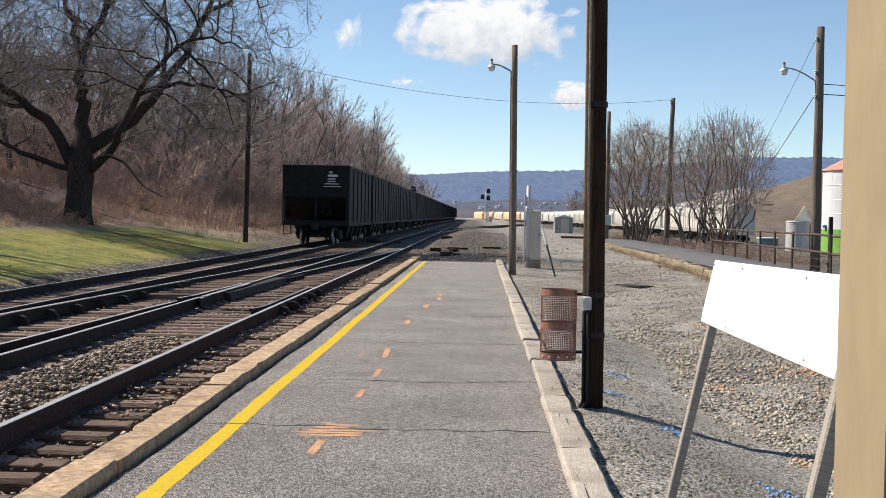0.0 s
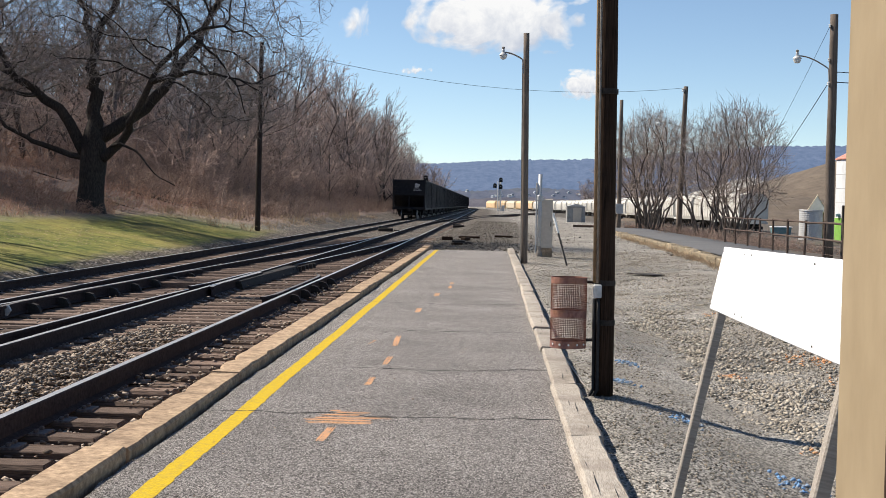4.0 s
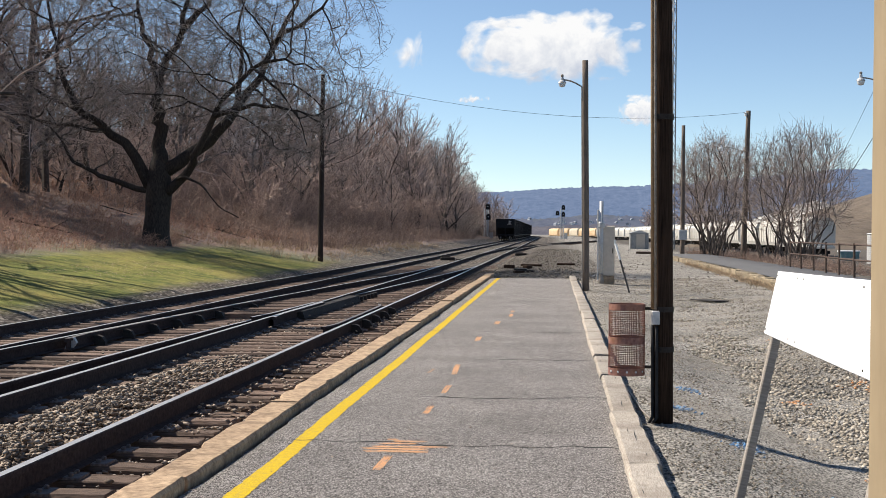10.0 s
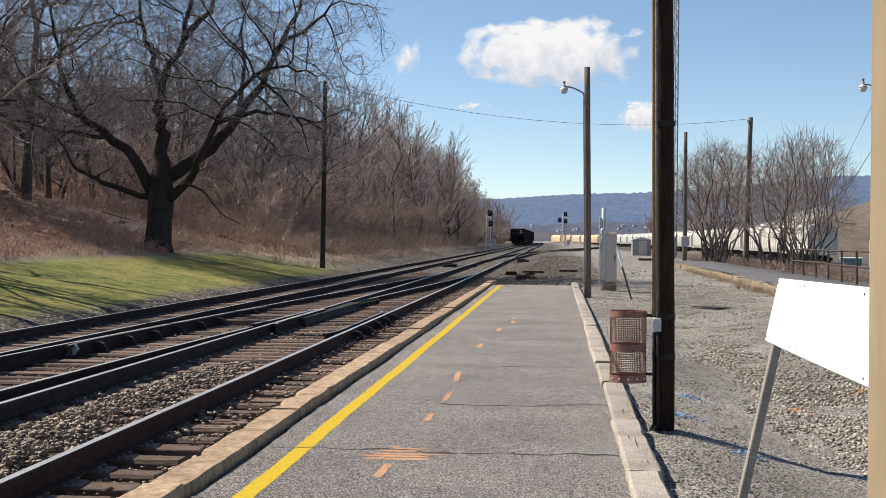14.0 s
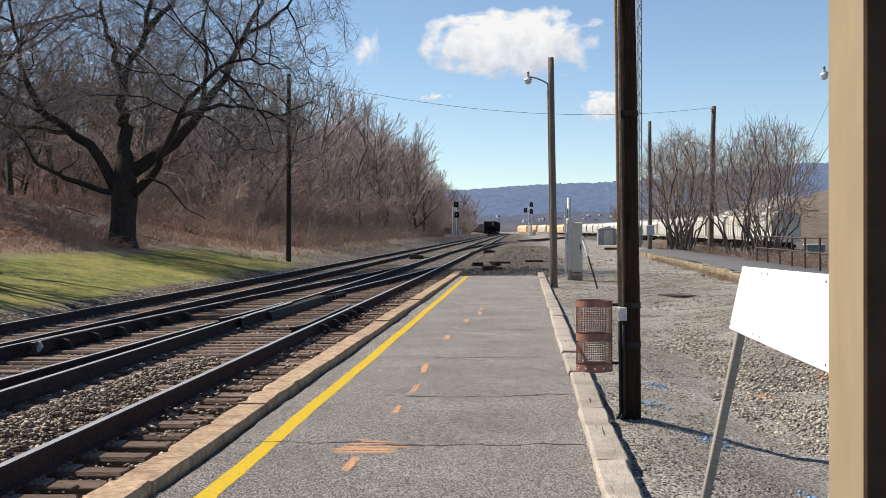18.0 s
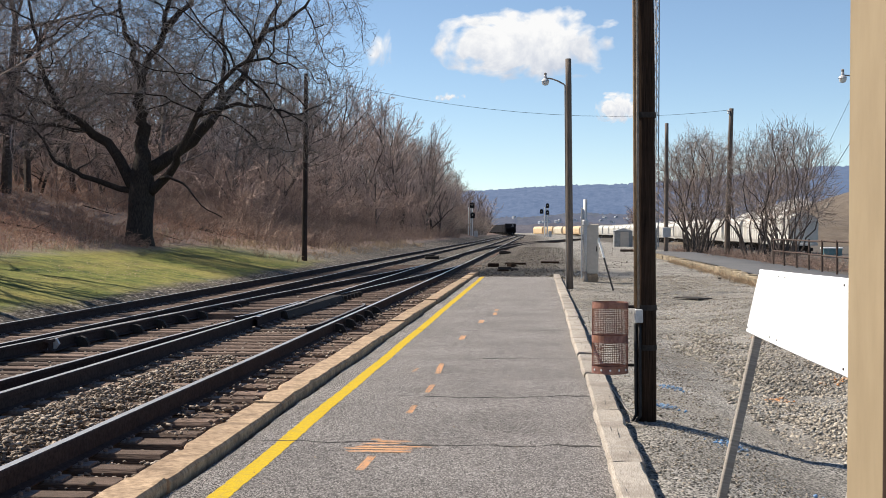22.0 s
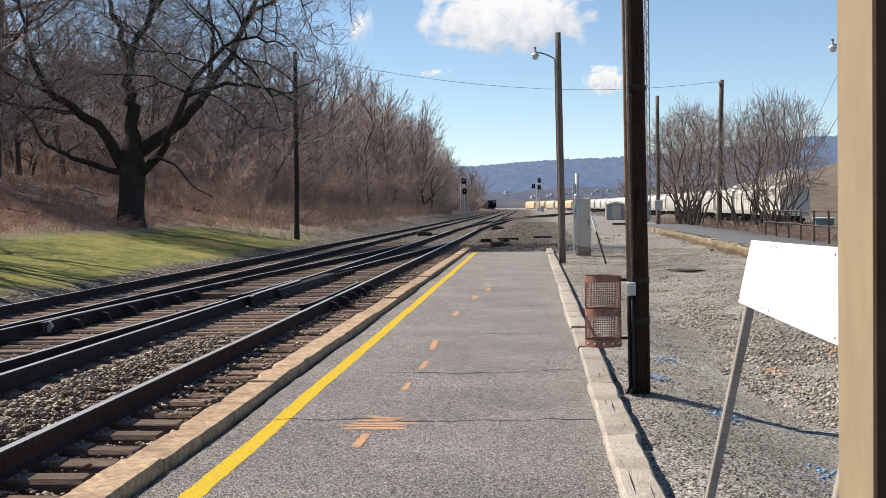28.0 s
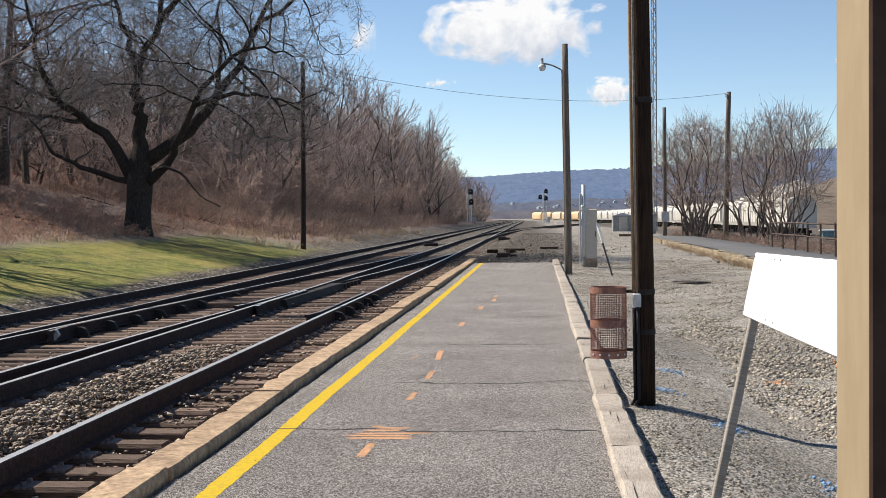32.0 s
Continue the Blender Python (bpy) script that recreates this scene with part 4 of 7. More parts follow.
def lot_gravel():
    rng = np.random.default_rng(31)
    # fine chips everywhere, and coarse broken stone along a low berm in the middle of the lot
    n = 46000
    y = 3.0 + 40 * rng.random(n) ** 1.8
    x = rng.uniform(0.66, 6.0, n)
    size = rng.uniform(0.006, 0.015, n) * (1 + 0.01 * y)
    keep = ~((y < 4.0) & (x < 1.0))
    x, y, size = x[keep], y[keep], size[keep]
    z = ground_height(x, y, x) + 0.004
    scatter("lot_gravel", "loose crushed gravel strewn over the lot", block_shapes(20, 5), np.stack([x, y, z], -1), size, [M["pebble"]], 4, squash=0.8)
    n = 52000
    y = 4.0 + 39 * rng.random(n) ** 1.7
    edge = 2.12 + 0.16 * np.sin(y * 0.9) + 0.07 * np.sin(y * 2.7 + 1)
    x = edge + np.abs(rng.normal(0, 1, n)) * (0.75 + 0.02 * y) - 0.12 * rng.random(n)
    keep = (x < 5.6) & (rng.random(n) < 1.0 - 0.75 * smooth01(y, 15, 27)) & (rng.random(n) < 0.55 + 0.45 * np.sin(x * 5 + y * 1.7) * np.sin(y * 3.1 - x))
    x, y = x[keep], y[keep]
    size = 0.010 + 0.034 * rng.random(len(x)) ** 1.7
    z = ground_height(x, y, x) + 0.006
    scatter("lot_stones", "coarse broken tan and grey stones along the gravel lot", block_shapes(24, 25), np.stack([x, y, z], -1), size, [M["lotstone"]], 24, squash=0.8)
    # rougher stone beyond the platform's end
    n = 8000
    x, y = np.where(rng.random(n) < 0.85, -2.6 + 4.6 * rng.random(n) ** 1.5, rng.uniform(-2.4, 6.2, n)), 39.8 + 75 * rng.random(n) ** 1.25
    z = ground_height(x, y, x) + 0.02
    scatter("rubble", "dark rubble and stones past the platform end", block_shapes(12, 6), np.stack([x, y, z], -1), rng.uniform(0.015, 0.045, n) * np.where(rng.random(n) < 0.03, 2.6, 1.0), [M["rubble"]], 5)


ballast()
lot_gravel()


def painted_stones():
    """Survey paint sprayed on the gravel: clusters of coloured stones."""
    rng = np.random.default_rng(77)
    for name, label, mat, spots in (("blue_stones", "gravel sprayed with bright blue survey paint", "bluestone", ((1.07, 10.89, 0.06), (1.31, 12.58, 0.06), (1.40, 9.31, 0.07), (1.81, 7.76, 0.08))),
                                    ("orange_stones", "gravel sprayed with faded orange survey paint", "orangestone", ((3.42, 14.5, 0.14), (3.56, 14.0, 0.12), (3.52, 12.6, 0.15), (3.60, 12.2, 0.14), (3.41, 19.7, 0.10), (2.33, 9.0, 0.09), (2.44, 13.2, 0.07)))):
        pts = np.concatenate([np.stack([rng.normal(x, r, 46), rng.normal(y, r * 1.6, 46), np.zeros(46)], -1) for x, y, r in spots])
        pts[:, 2] = ground_height(pts[:, 0], pts[:, 1], pts[:, 0]) + 0.012
        scatter(name, label, chip_shapes(8, 15), pts, rng.uniform(0.016, 0.04, len(pts)), [M[mat]], 16)


painted_stones()


def platform_stones():
    rng = np.random.default_rng(88)
    pts = np.stack([rng.uniform(-1.9, 0.42, 46), 4.0 + 16 * rng.random(46), np.full(46, 0.0)], -1)
    scatter("platform_stones", "stray ballast stones and grit on the asphalt", block_shapes(8, 89), pts, rng.uniform(0.006, 0.015, 46), [M["stone"]], 90)


platform_stones()


# ---- coal train ----
CAR_PITCH, TRAIN_SPEED, TRAIN_REAR, CAR_COUNT = 14.2, 16.0, 61.0, 28


def build_coal_car():
    """An open-topped hopper car; y runs along it, and its rear faces -y."""
    car = thing("coal_car", "black open-topped steel coal hopper car rolling on the far track", "freight car", group="coal train")
    w, zt, zb, l2 = 1.56, 3.75, 0.98, 6.75
    steel = M["trainblack"]
    for sx in (-1, 1):
        g = Geo()
        g.box((sx * w, 0, (zt + zb) / 2), (0.05, 2 * l2, zt - zb))
        side = part("side_sheet", g, steel, car)
        for y in np.linspace(-l2 + 0.06, l2 - 0.06, 7):
            part("side_post", Geo().box((sx * (w + 0.05), y, (zt + zb) / 2), (0.04, 0.10, zt - zb - 0.02), bevel=0.01), steel, side)
        part("top_chord", Geo().box((sx * w, 0, zt + 0.03), (0.17, 2 * l2 + 0.1, 0.12), bevel=0.02), steel, car)
        part("side_sill", Geo().box((sx * (w + 0.02), 0, zb), (0.14, 2 * l2, 0.16), bevel=0.02), steel, car)
    for sy in (-1, 1):
        g = Geo()
        g.box((0, sy * l2, 3.05), (2 * w, 0.05, 1.42))
        end = part("end_sheet", g, steel, car)
        part("end_chord", Geo().box((0, sy * l2, zt + 0.03), (2 * w + 0.2, 0.17, 0.13), bevel=0.02), steel, end)
        part("end_rib", Geo().box((0, sy * (l2 + 0.03), 2.36), (2 * w, 0.10, 0.12), bevel=0.02), steel, end)
        g = Geo()
        g.add([(-w, sy * l2, 2.36), (w, sy * l2, 2.36), (w, sy * (l2 - 2.1), 1.15), (-w, sy * (l2 - 2.1), 1.15)], [(0, 1, 2, 3)])
        g.add([(-w, sy * l2, 2.31), (w, sy * l2, 2.31), (w, sy * (l2 - 2.1), 1.10), (-w, sy * (l2 - 2.1), 1.10)], [(3, 2, 1, 0)])
        part("slope_sheet", g, steel, car)
        for x in (-w + 0.05, 0.0, w - 0.05):
            part("corner_post", Geo().box((x, sy * (l2 - 0.03), 1.68), (0.11, 0.11, 1.36), bevel=0.015), steel, car)
        part("end_sill", Geo().box((0, sy * (l2 - 0.02), 1.04), (2 * w + 0.1, 0.2, 0.26), bevel=0.03), steel, car)
        g = Geo()
        g.box((0, sy * (l2 + 0.16), 0.88), (0.34, 0.36, 0.3), bevel=0.05)
        g.box((0.06, sy * (l2 + 0.36), 0.88), (0.24, 0.2, 0.34), bevel=0.06)
        part("coupler", g, M["trainiron"], car)
        part("brake_hose", Geo().tube([(0.35, sy * (l2 + 0.1), 0.8), (0.38, sy * (l2 + 0.25), 0.55), (0.2, sy * (l2 + 0.34), 0.42)], 0.03, 6), M["rubber"], car)
        part("cut_lever", Geo().tube([(-1.3, sy * (l2 + 0.1), 0.95), (-0.3, sy * (l2 + 0.14), 1.0), (0.0, sy * (l2 + 0.2), 1.06)], 0.02, 5), M["trainiron"], car)
    for k in range(6):
        part("ladder_rung", Geo().tube([(-w + 0.02, -l2 - 0.09, 1.25 + 0.38 * k), (-w + 0.42, -l2 - 0.09, 1.25 + 0.38 * k)], 0.018, 5), M["trainiron"], car)
    part("step", Geo().tube([(-w + 0.02, -l2, 0.95), (-w + 0.02, -l2, 0.5), (-w + 0.36, -l2, 0.5), (-w + 0.36, -l2, 0.95)], 0.025, 5), M["trainiron"], car)
    part("brake_wheel", Geo().tube([(0.55 + 0.2 * math.cos(a), -l2 - 0.12, 1.65 + 0.2 * math.sin(a)) for a in np.linspace(0, 2 * math.pi, 13)], 0.022, 5), M["trainiron"], car)
    g = Geo()
    for k, y in enumerate(np.linspace(-3.6, 3.6, 4)):
        g.add([(-1.45, y - 0.95, 1.15), (1.45, y - 0.95, 1.15), (1.45, y + 0.95, 1.15), (-1.45, y + 0.95, 1.15),
               (-1.2, y - 0.35, 0.32), (1.2, y - 0.35, 0.32), (1.2, y + 0.35, 0.32), (-1.2, y + 0.35, 0.32)],
              [(0, 1, 5, 4), (1, 2, 6, 5), (2, 3, 7, 6), (3, 0, 4, 7), (7, 6, 5, 4)])
    part("hopper_chute", g, steel, car)
    part("centre_sill", Geo().box((0, 0, 0.95), (0.5, 2 * l2, 0.34), bevel=0.03), M["trainiron"], car)
    # stencilled marks as plain bars
    for x0, x1, z, h in ((0.62, 0.80, 3.50, 0.07), (0.56, 1.06, 3.34, 0.11), (0.56, 0.94, 3.18, 0.05), (0.56, 0.94, 3.06, 0.05), (0.42, 1.10, 2.94, 0.04), (0.36, 1.20, 2.82, 0.03)):
        part("stencil_bar", Geo().box(((x0 + x1) / 2, -l2 - 0.029, z), (x1 - x0, 0.006, h)), M["whitemark"], car, "plain white stencilled bar")
    for sy in (-1, 1):
        truck = part("truck", Geo().box((0, 0, 0.52), (2.0, 0.34, 0.28), bevel=0.04), M["trainiron"], car)
        truck.matrix_basis = pose(0, sy * 4.95, 0)
        for y in (-0.88, 0.88):
            for sx in (-1, 1):
                prof = [(0.02, -0.07), (0.40, -0.07), (0.42, 0.0), (0.445, 0.055), (0.445, 0.075), (0.02, 0.07)]
                g = Geo().lathe(prof, 20)
                g.v = [(sx * (0.75 - z), y + yy, x + 0.42) for x, yy, z in g.v]
                part("wheel", g, M["trainiron"], truck, smooth=True)
                ring = Geo()
                ring.lathe([(0.418, -0.072), (0.426, 0.0), (0.426, 0.01), (0.418, -0.06)], 20)
                ring.v = [(sx * (0.75 - z), y + yy, x + 0.42) for x, yy, z in ring.v]
                part("tread", ring, M["wheelrim"], truck)
            part("axle", Geo().tube([(-0.95, y, 0.42), (0.95, y, 0.42)], 0.08, 8), M["trainiron"], truck)
        for sx in (-1, 1):
            g = Geo().prism([(-1.15, 0.50), (-1.0, 0.62), (-0.4, 0.72), (0.4, 0.72), (1.0, 0.62), (1.15, 0.50), (0.8, 0.38), (0.35, 0.22), (-0.35, 0.22), (-0.8, 0.38)], -0.06, 0.06)
            g.v = [(sx * 1.0 + y, x, z) for x, y, z in g.v]
            part("side_frame", g, M["trainiron"], truck)
    return car


lead_car = build_coal_car()
TRAIN = [lead_car] + [copy_thing(lead_car, Matrix()) for _ in range(CAR_COUNT - 1)]
tagged(lead_car, "black steel coal hopper with white stencil bars, last of the train")


def train_pose(i, t):
    s = TRAIN_REAR + 6.95 + CAR_PITCH * i + TRAIN_SPEED * t
    p, th = along(s, TRACK_2, FAR_TRACK_Z)
    return Matrix.Translation(p) @ Euler((0, 0, th)).to_matrix().to_4x4()


# ---- poles, lamps and wires ----
def pole_geo(base, top, r0, r1, seed=0, n=14):
    rng = random.Random(seed)
    base, top = Vector(base), Vector(top)
    pts, rad = [], []
    for k in range(9):
        u = k / 8
        pts.append(base.lerp(top, u) + Vector((rng.uniform(-1, 1), rng.uniform(-1, 1), 0)) * 0.006 * (0 < k < 8))
        rad.append(r0 + (r1 - r0) * u)
    return Geo().tube(pts, rad, n)


def lamp_arm(parent, root, reach, rise, way=(-1, 0), glass=True, size=1.0):
    """A gooseneck arm with a small hooded lamp at its end."""
    root, w = Vector(root), Vector((*way, 0))
    pts = [root + Vector((0, 0, -0.35)), root + w * 0.02]
    for u in np.linspace(0.1, 1, 8):
        pts.append(root + w * reach * u + Vector((0, 0, rise * math.sin(u * math.pi / 2) - 0.04 * u)))
    arm = part("lamp_arm", Geo().tube(pts, 0.02, 6), M["conduit"], parent, "thin curved steel lamp arm")
    tip = pts[-1]
    def turned(profile):
        return [(r * size, z * size) for r, z in profile]
    head = part("lamp_head", Geo().lathe(turned([(0.03, 0.10), (0.045, 0.08), (0.05, 0.0), (0.11, -0.05), (0.13, -0.09), (0.11, -0.09)]), 14, tip), M["galv"], parent, "weathered lamp hood")
    part("lamp_cap", Geo().lathe(turned([(0.02, 0.10), (0.04, 0.10), (0.045, 0.16), (0.02, 0.18)]), 10, tip), M["conduit"], head)
    if glass:
        part("lamp_glass", Geo().lathe(turned([(0.108, -0.09), (0.112, -0.13), (0.085, -0.20), (0.03, -0.22)]), 14, tip), M["lampglass"], head, "milky glass refractor")
    return tip


NEARBY = Matrix.Translation((0, 0, 1.435)) @ Matrix.Scale(1.045, 4) @ Matrix.Translation((0, 0, -1.435))
near_pole = thing("lamp_pole", "dark creosoted wooden pole with conduits beside the platform", "utility pole", NEARBY)
part("pole", pole_geo((0.806, 9.6, -0.15), (0.735, 9.6, 7.2), 0.073, 0.066, 1, 18), M["pole"], near_pole, smooth=True)
for dx, dy, r, z0, z1, mat in ((-0.082, -0.02, 0.014, 0.86, 6.6, "tanconduit"), (-0.064, -0.06, 0.010, 0.86, 6.4, "conduit"), (-0.082, -0.025, 0.013, -0.05, 0.74, "rubber"), (-0.055, -0.066, 0.013, -0.05, 0.74, "rubber")):
    pts = [(0.806 - 0.0097 * z + dx, 9.6 + dy, z) for z in np.linspace(z0, z1, 5)]
    if z0 < 0:
        pts = [(pts[0][0] - 0.10, 9.58, -0.06), (pts[0][0] - 0.05, 9.55, -0.02)] + [(pts[0][0], pts[0][1], 0.05)] + pts[1:]
    part("conduit", Geo().tube(pts, r, 7), M[mat], near_pole, smooth=True)
part("junction_box", Geo().box((0.735, 9.53, 0.80), (0.062, 0.05, 0.10), bevel=0.008), M["galv"], near_pole, "small grey junction box")
for z in (0.86, 0.56, 2.3, 4.0):
    part("band", Geo().tube([(0.806 - 0.0097 * z, 9.6, z - 0.02), (0.806 - 0.0097 * z, 9.6, z + 0.02)], 0.079, 16), M["iron"], near_pole, "dark steel strap")

far_lamp = thing("street_lamp", "weathered wooden pole with a curved lamp arm", "street lamp", pose(0, 0, 0), group="street lamps")
part("pole", pole_geo((0.772, 32.7, -0.2), (0.703, 32.7, 5.84), 0.09, 0.075, 2), M["greypole"], far_lamp, smooth=True)
lamp_arm(far_lamp, (0.64, 32.6, 5.15), 0.52, 0.22, size=0.82)
part("conduit", Geo().tube([(0.68, 32.6, 0), (0.62, 32.6, 5.0)], 0.015, 6), M["conduit"], far_lamp)

yard_lamp = thing("street_lamp", "tall wooden pole with a curved lamp arm and wires", "street lamp", pose(0, 0, 0), group="street lamps")
part("pole", pole_geo((9.9, 38, 0.0), (9.87, 38, 7.24), 0.15, 0.115, 3), M["greypole"], yard_lamp, smooth=True)
lamp_arm(yard_lamp, (9.75, 37.9, 5.62), 0.95, 0.42)
for z in (6.9, 5.9, 5.2):
    part("insulator", Geo().lathe([(0.02, -0.05), (0.04, -0.04), (0.03, 0.0), (0.045, 0.03), (0.02, 0.05)], 8, (9.74, 37.95, z)), M["lampglass"], yard_lamp)

wire_pole = thing("utility_pole", "slim dark wooden pole standing in the shrubs", "utility pole", pose(0, 0, 0), group="utility poles")
part("pole", pole_geo((10.28, 71, -0.4), (10.49, 71, 8.2), 0.16, 0.12, 4), M["greypole"], wire_pole, smooth=True)
lamp_arm(wire_pole, (10.35, 70.9, 5.9), 1.35, 0.35)
part("insulator", Geo().lathe([(0.05, -0.1), (0.08, -0.08), (0.06, 0.0), (0.09, 0.06), (0.04, 0.1)], 8, (10.33, 70.9, 8.0)), M["lampglass"], wire_pole)

box_pole = thing("utility_pole", "wooden pole with a grey control box and bent conduits", "utility pole", pose(0, 0, 0), group="utility poles")
part("pole", pole_geo((7.85, 80, -0.3), (7.85, 80, 8.15), 0.14, 0.11, 5), M["greypole"], box_pole, smooth=True)
part("control_box", Geo().box((7.85, 79.78, 1.35), (0.5, 0.22, 0.62), bevel=0.03), M["galv"], box_pole, "grey steel control box")

left_pole = thing("utility_pole", "bare dark wooden pole at the lawn's edge", "utility pole", pose(0, 0, 0), group="utility poles")
part("pole", pole_geo((-11.0, 58.7, -0.4), (-10.92, 58.7, 8.75), 0.13, 0.10, 6), M["hazepole"], left_pole, smooth=True)
part("insulator", Geo().lathe([(0.05, -0.1), (0.08, -0.08), (0.06, 0.0), (0.09, 0.06), (0.04, 0.1)], 8, (-10.80, 58.65, 8.5)), M["lampglass"], left_pole)

lawn_lamp = thing("street_lamp", "dark wooden pole with a short lamp arm on the lawn", "street lamp", pose(0, 0, 0), group="street lamps")
part("pole", pole_geo((-10.80, 23.2, -0.4), (-10.92, 23.2, 8.4), 0.13, 0.10, 7), M["hazepole"], lawn_lamp, smooth=True)
lamp_arm(lawn_lamp, (-10.75, 23.15, 6.05), 0.92, 0.22, (1, 0), size=1.3)


def wire(a, b, sag, r, label):
    a, b = Vector(a), Vector(b)
    pts = [a.lerp(b, u) - Vector((0, 0, sag * 4 * u * (1 - u))) for u in np.linspace(0, 1, 14)]
    return tagged(part("overhead_wire", Geo().tube(pts, r, 5, caps=False), M["rubber"]), label, "wire", group="overhead wires")


wire((-10.8, 58.65, 8.6), (10.33, 70.9, 8.1), 0.95, 0.009, "thin black wire hung between poles across the tracks")
wire((9.78, 38, 6.95), (24.0, 130, 2.5), 0.9, 0.007, "black wire running down from the pole")
wire((9.8, 38, 5.3), (21.0, 110, 1.2), 0.3, 0.012, "black wire running down from the pole")
wire((10.0, 38, 5.55), (24, 33, 5.4), 0.3, 0.012, "black wire leading away from the pole")
wire((10.0, 38, 5.25), (24, 30, 4.9), 0.3, 0.014, "black wire leading away from the pole")


# ---- lattice mast ----
def build_mast():
    mast = thing("lattice_mast", "slender galvanised lattice radio mast", "radio mast", pose(11.9, 132, -0.5))
    h, w = 62.0, 0.26
    legs = [(w * math.cos(a), w * math.sin(a)) for a in (0.3, 0.3 + 2.094, 0.3 + 4.189)]
    for x, y in legs:
        part("leg", Geo().tube([(x, y, 0), (x, y, h)], 0.06, 5), M["shedgrey"], mast)
    g = Geo()
    z, k = 0.0, 0
    while z < h - 1.0:
        for j in range(3):
            a, b = legs[j], legs[(j + 1) % 3]
            g.tube([(*a, z), (*b, z + 0.9)], 0.032, 3, caps=False)
            g.tube([(*b, z + 0.9), (*a, z + 1.8)], 0.032, 3, caps=False)
        z += 1.8
    part("lattice", g, M["shedgrey"], mast, "zigzag bracing bars")


build_mast()


# ---- waste bin ----
def build_bin():
    r, h = 0.137, 0.535
    b = thing("waste_bin", "rusty brown wire-mesh waste bin hung from the pole", "waste bin", NEARBY @ pose(0.528, 9.62, 0.362))
    for z0, z1 in ((0.0, 0.055), (0.235, 0.285), (0.49, 0.535)):
        g = Geo()
        n = 32
        for z in (z0, z1):
            for rr in (r, r - 0.006):
                g.v += [(rr * math.cos(2 * math.pi * j / n), rr * math.sin(2 * math.pi * j / n), z) for j in range(n)]
        for j in range(n):
            k = (j + 1) % n
            g.f += [(j, k, 2 * n + k, 2 * n + j), (n + k, n + j, 3 * n + j, 3 * n + k), (2 * n + j, 2 * n + k, 3 * n + k, 3 * n + j), (k, j, n + j, n + k)]
        g.m = [0] * len(g.f)
        part("band", g, M["binrust"], b, "flat rusty steel band")
    g = Geo()
    for j in range(60):
        a = 2 * math.pi * j / 60
        g.tube([(r * 0.985 * math.cos(a), r * 0.985 * math.sin(a), z) for z in (0.02, 0.52)], 0.0021, 4, caps=False)
    for z in np.arange(0.07, 0.49, 0.0135):
        g.tube([(r * 0.985 * math.cos(a), r * 0.985 * math.sin(a), z) for a in np.linspace(0, 2 * math.pi, 33)], 0.0021, 4, caps=False)
    part("wire_mesh", g, M["binrust"], b, "square rusty wire mesh")
    part("bottom", Geo().lathe([(0.01, 0.012), (r - 0.008, 0.012), (r - 0.008, 0.02), (0.01, 0.02)], 24), M["binrust"], b)
    for j in range(5):
        a = -2.6 + j * 0.5
        part("rivet", Geo().lathe([(0.002, 0.006), (0.008, 0.004), (0.009, 0.0)], 6, (0, 0, 0)), M["lampglass"], b).matrix_basis = Matrix.Translation((r * math.cos(a), r * math.sin(a), 0.03)) @ Vector((math.cos(a), math.sin(a), 0)).to_track_quat("Z", "Y").to_matrix().to_4x4()
    for z in (0.50, 0.06):
        part("bracket", Geo().tube([(r * 0.9, -0.01, z), (0.19, -0.01, z)], 0.012, 6), M["iron"], b, "dark pole bracket")
    part("bracket_plate", Geo().box((0.195, -0.01, 0.52), (0.03, 0.04, 0.05), bevel=0.006), M["iron"], b)


build_bin()


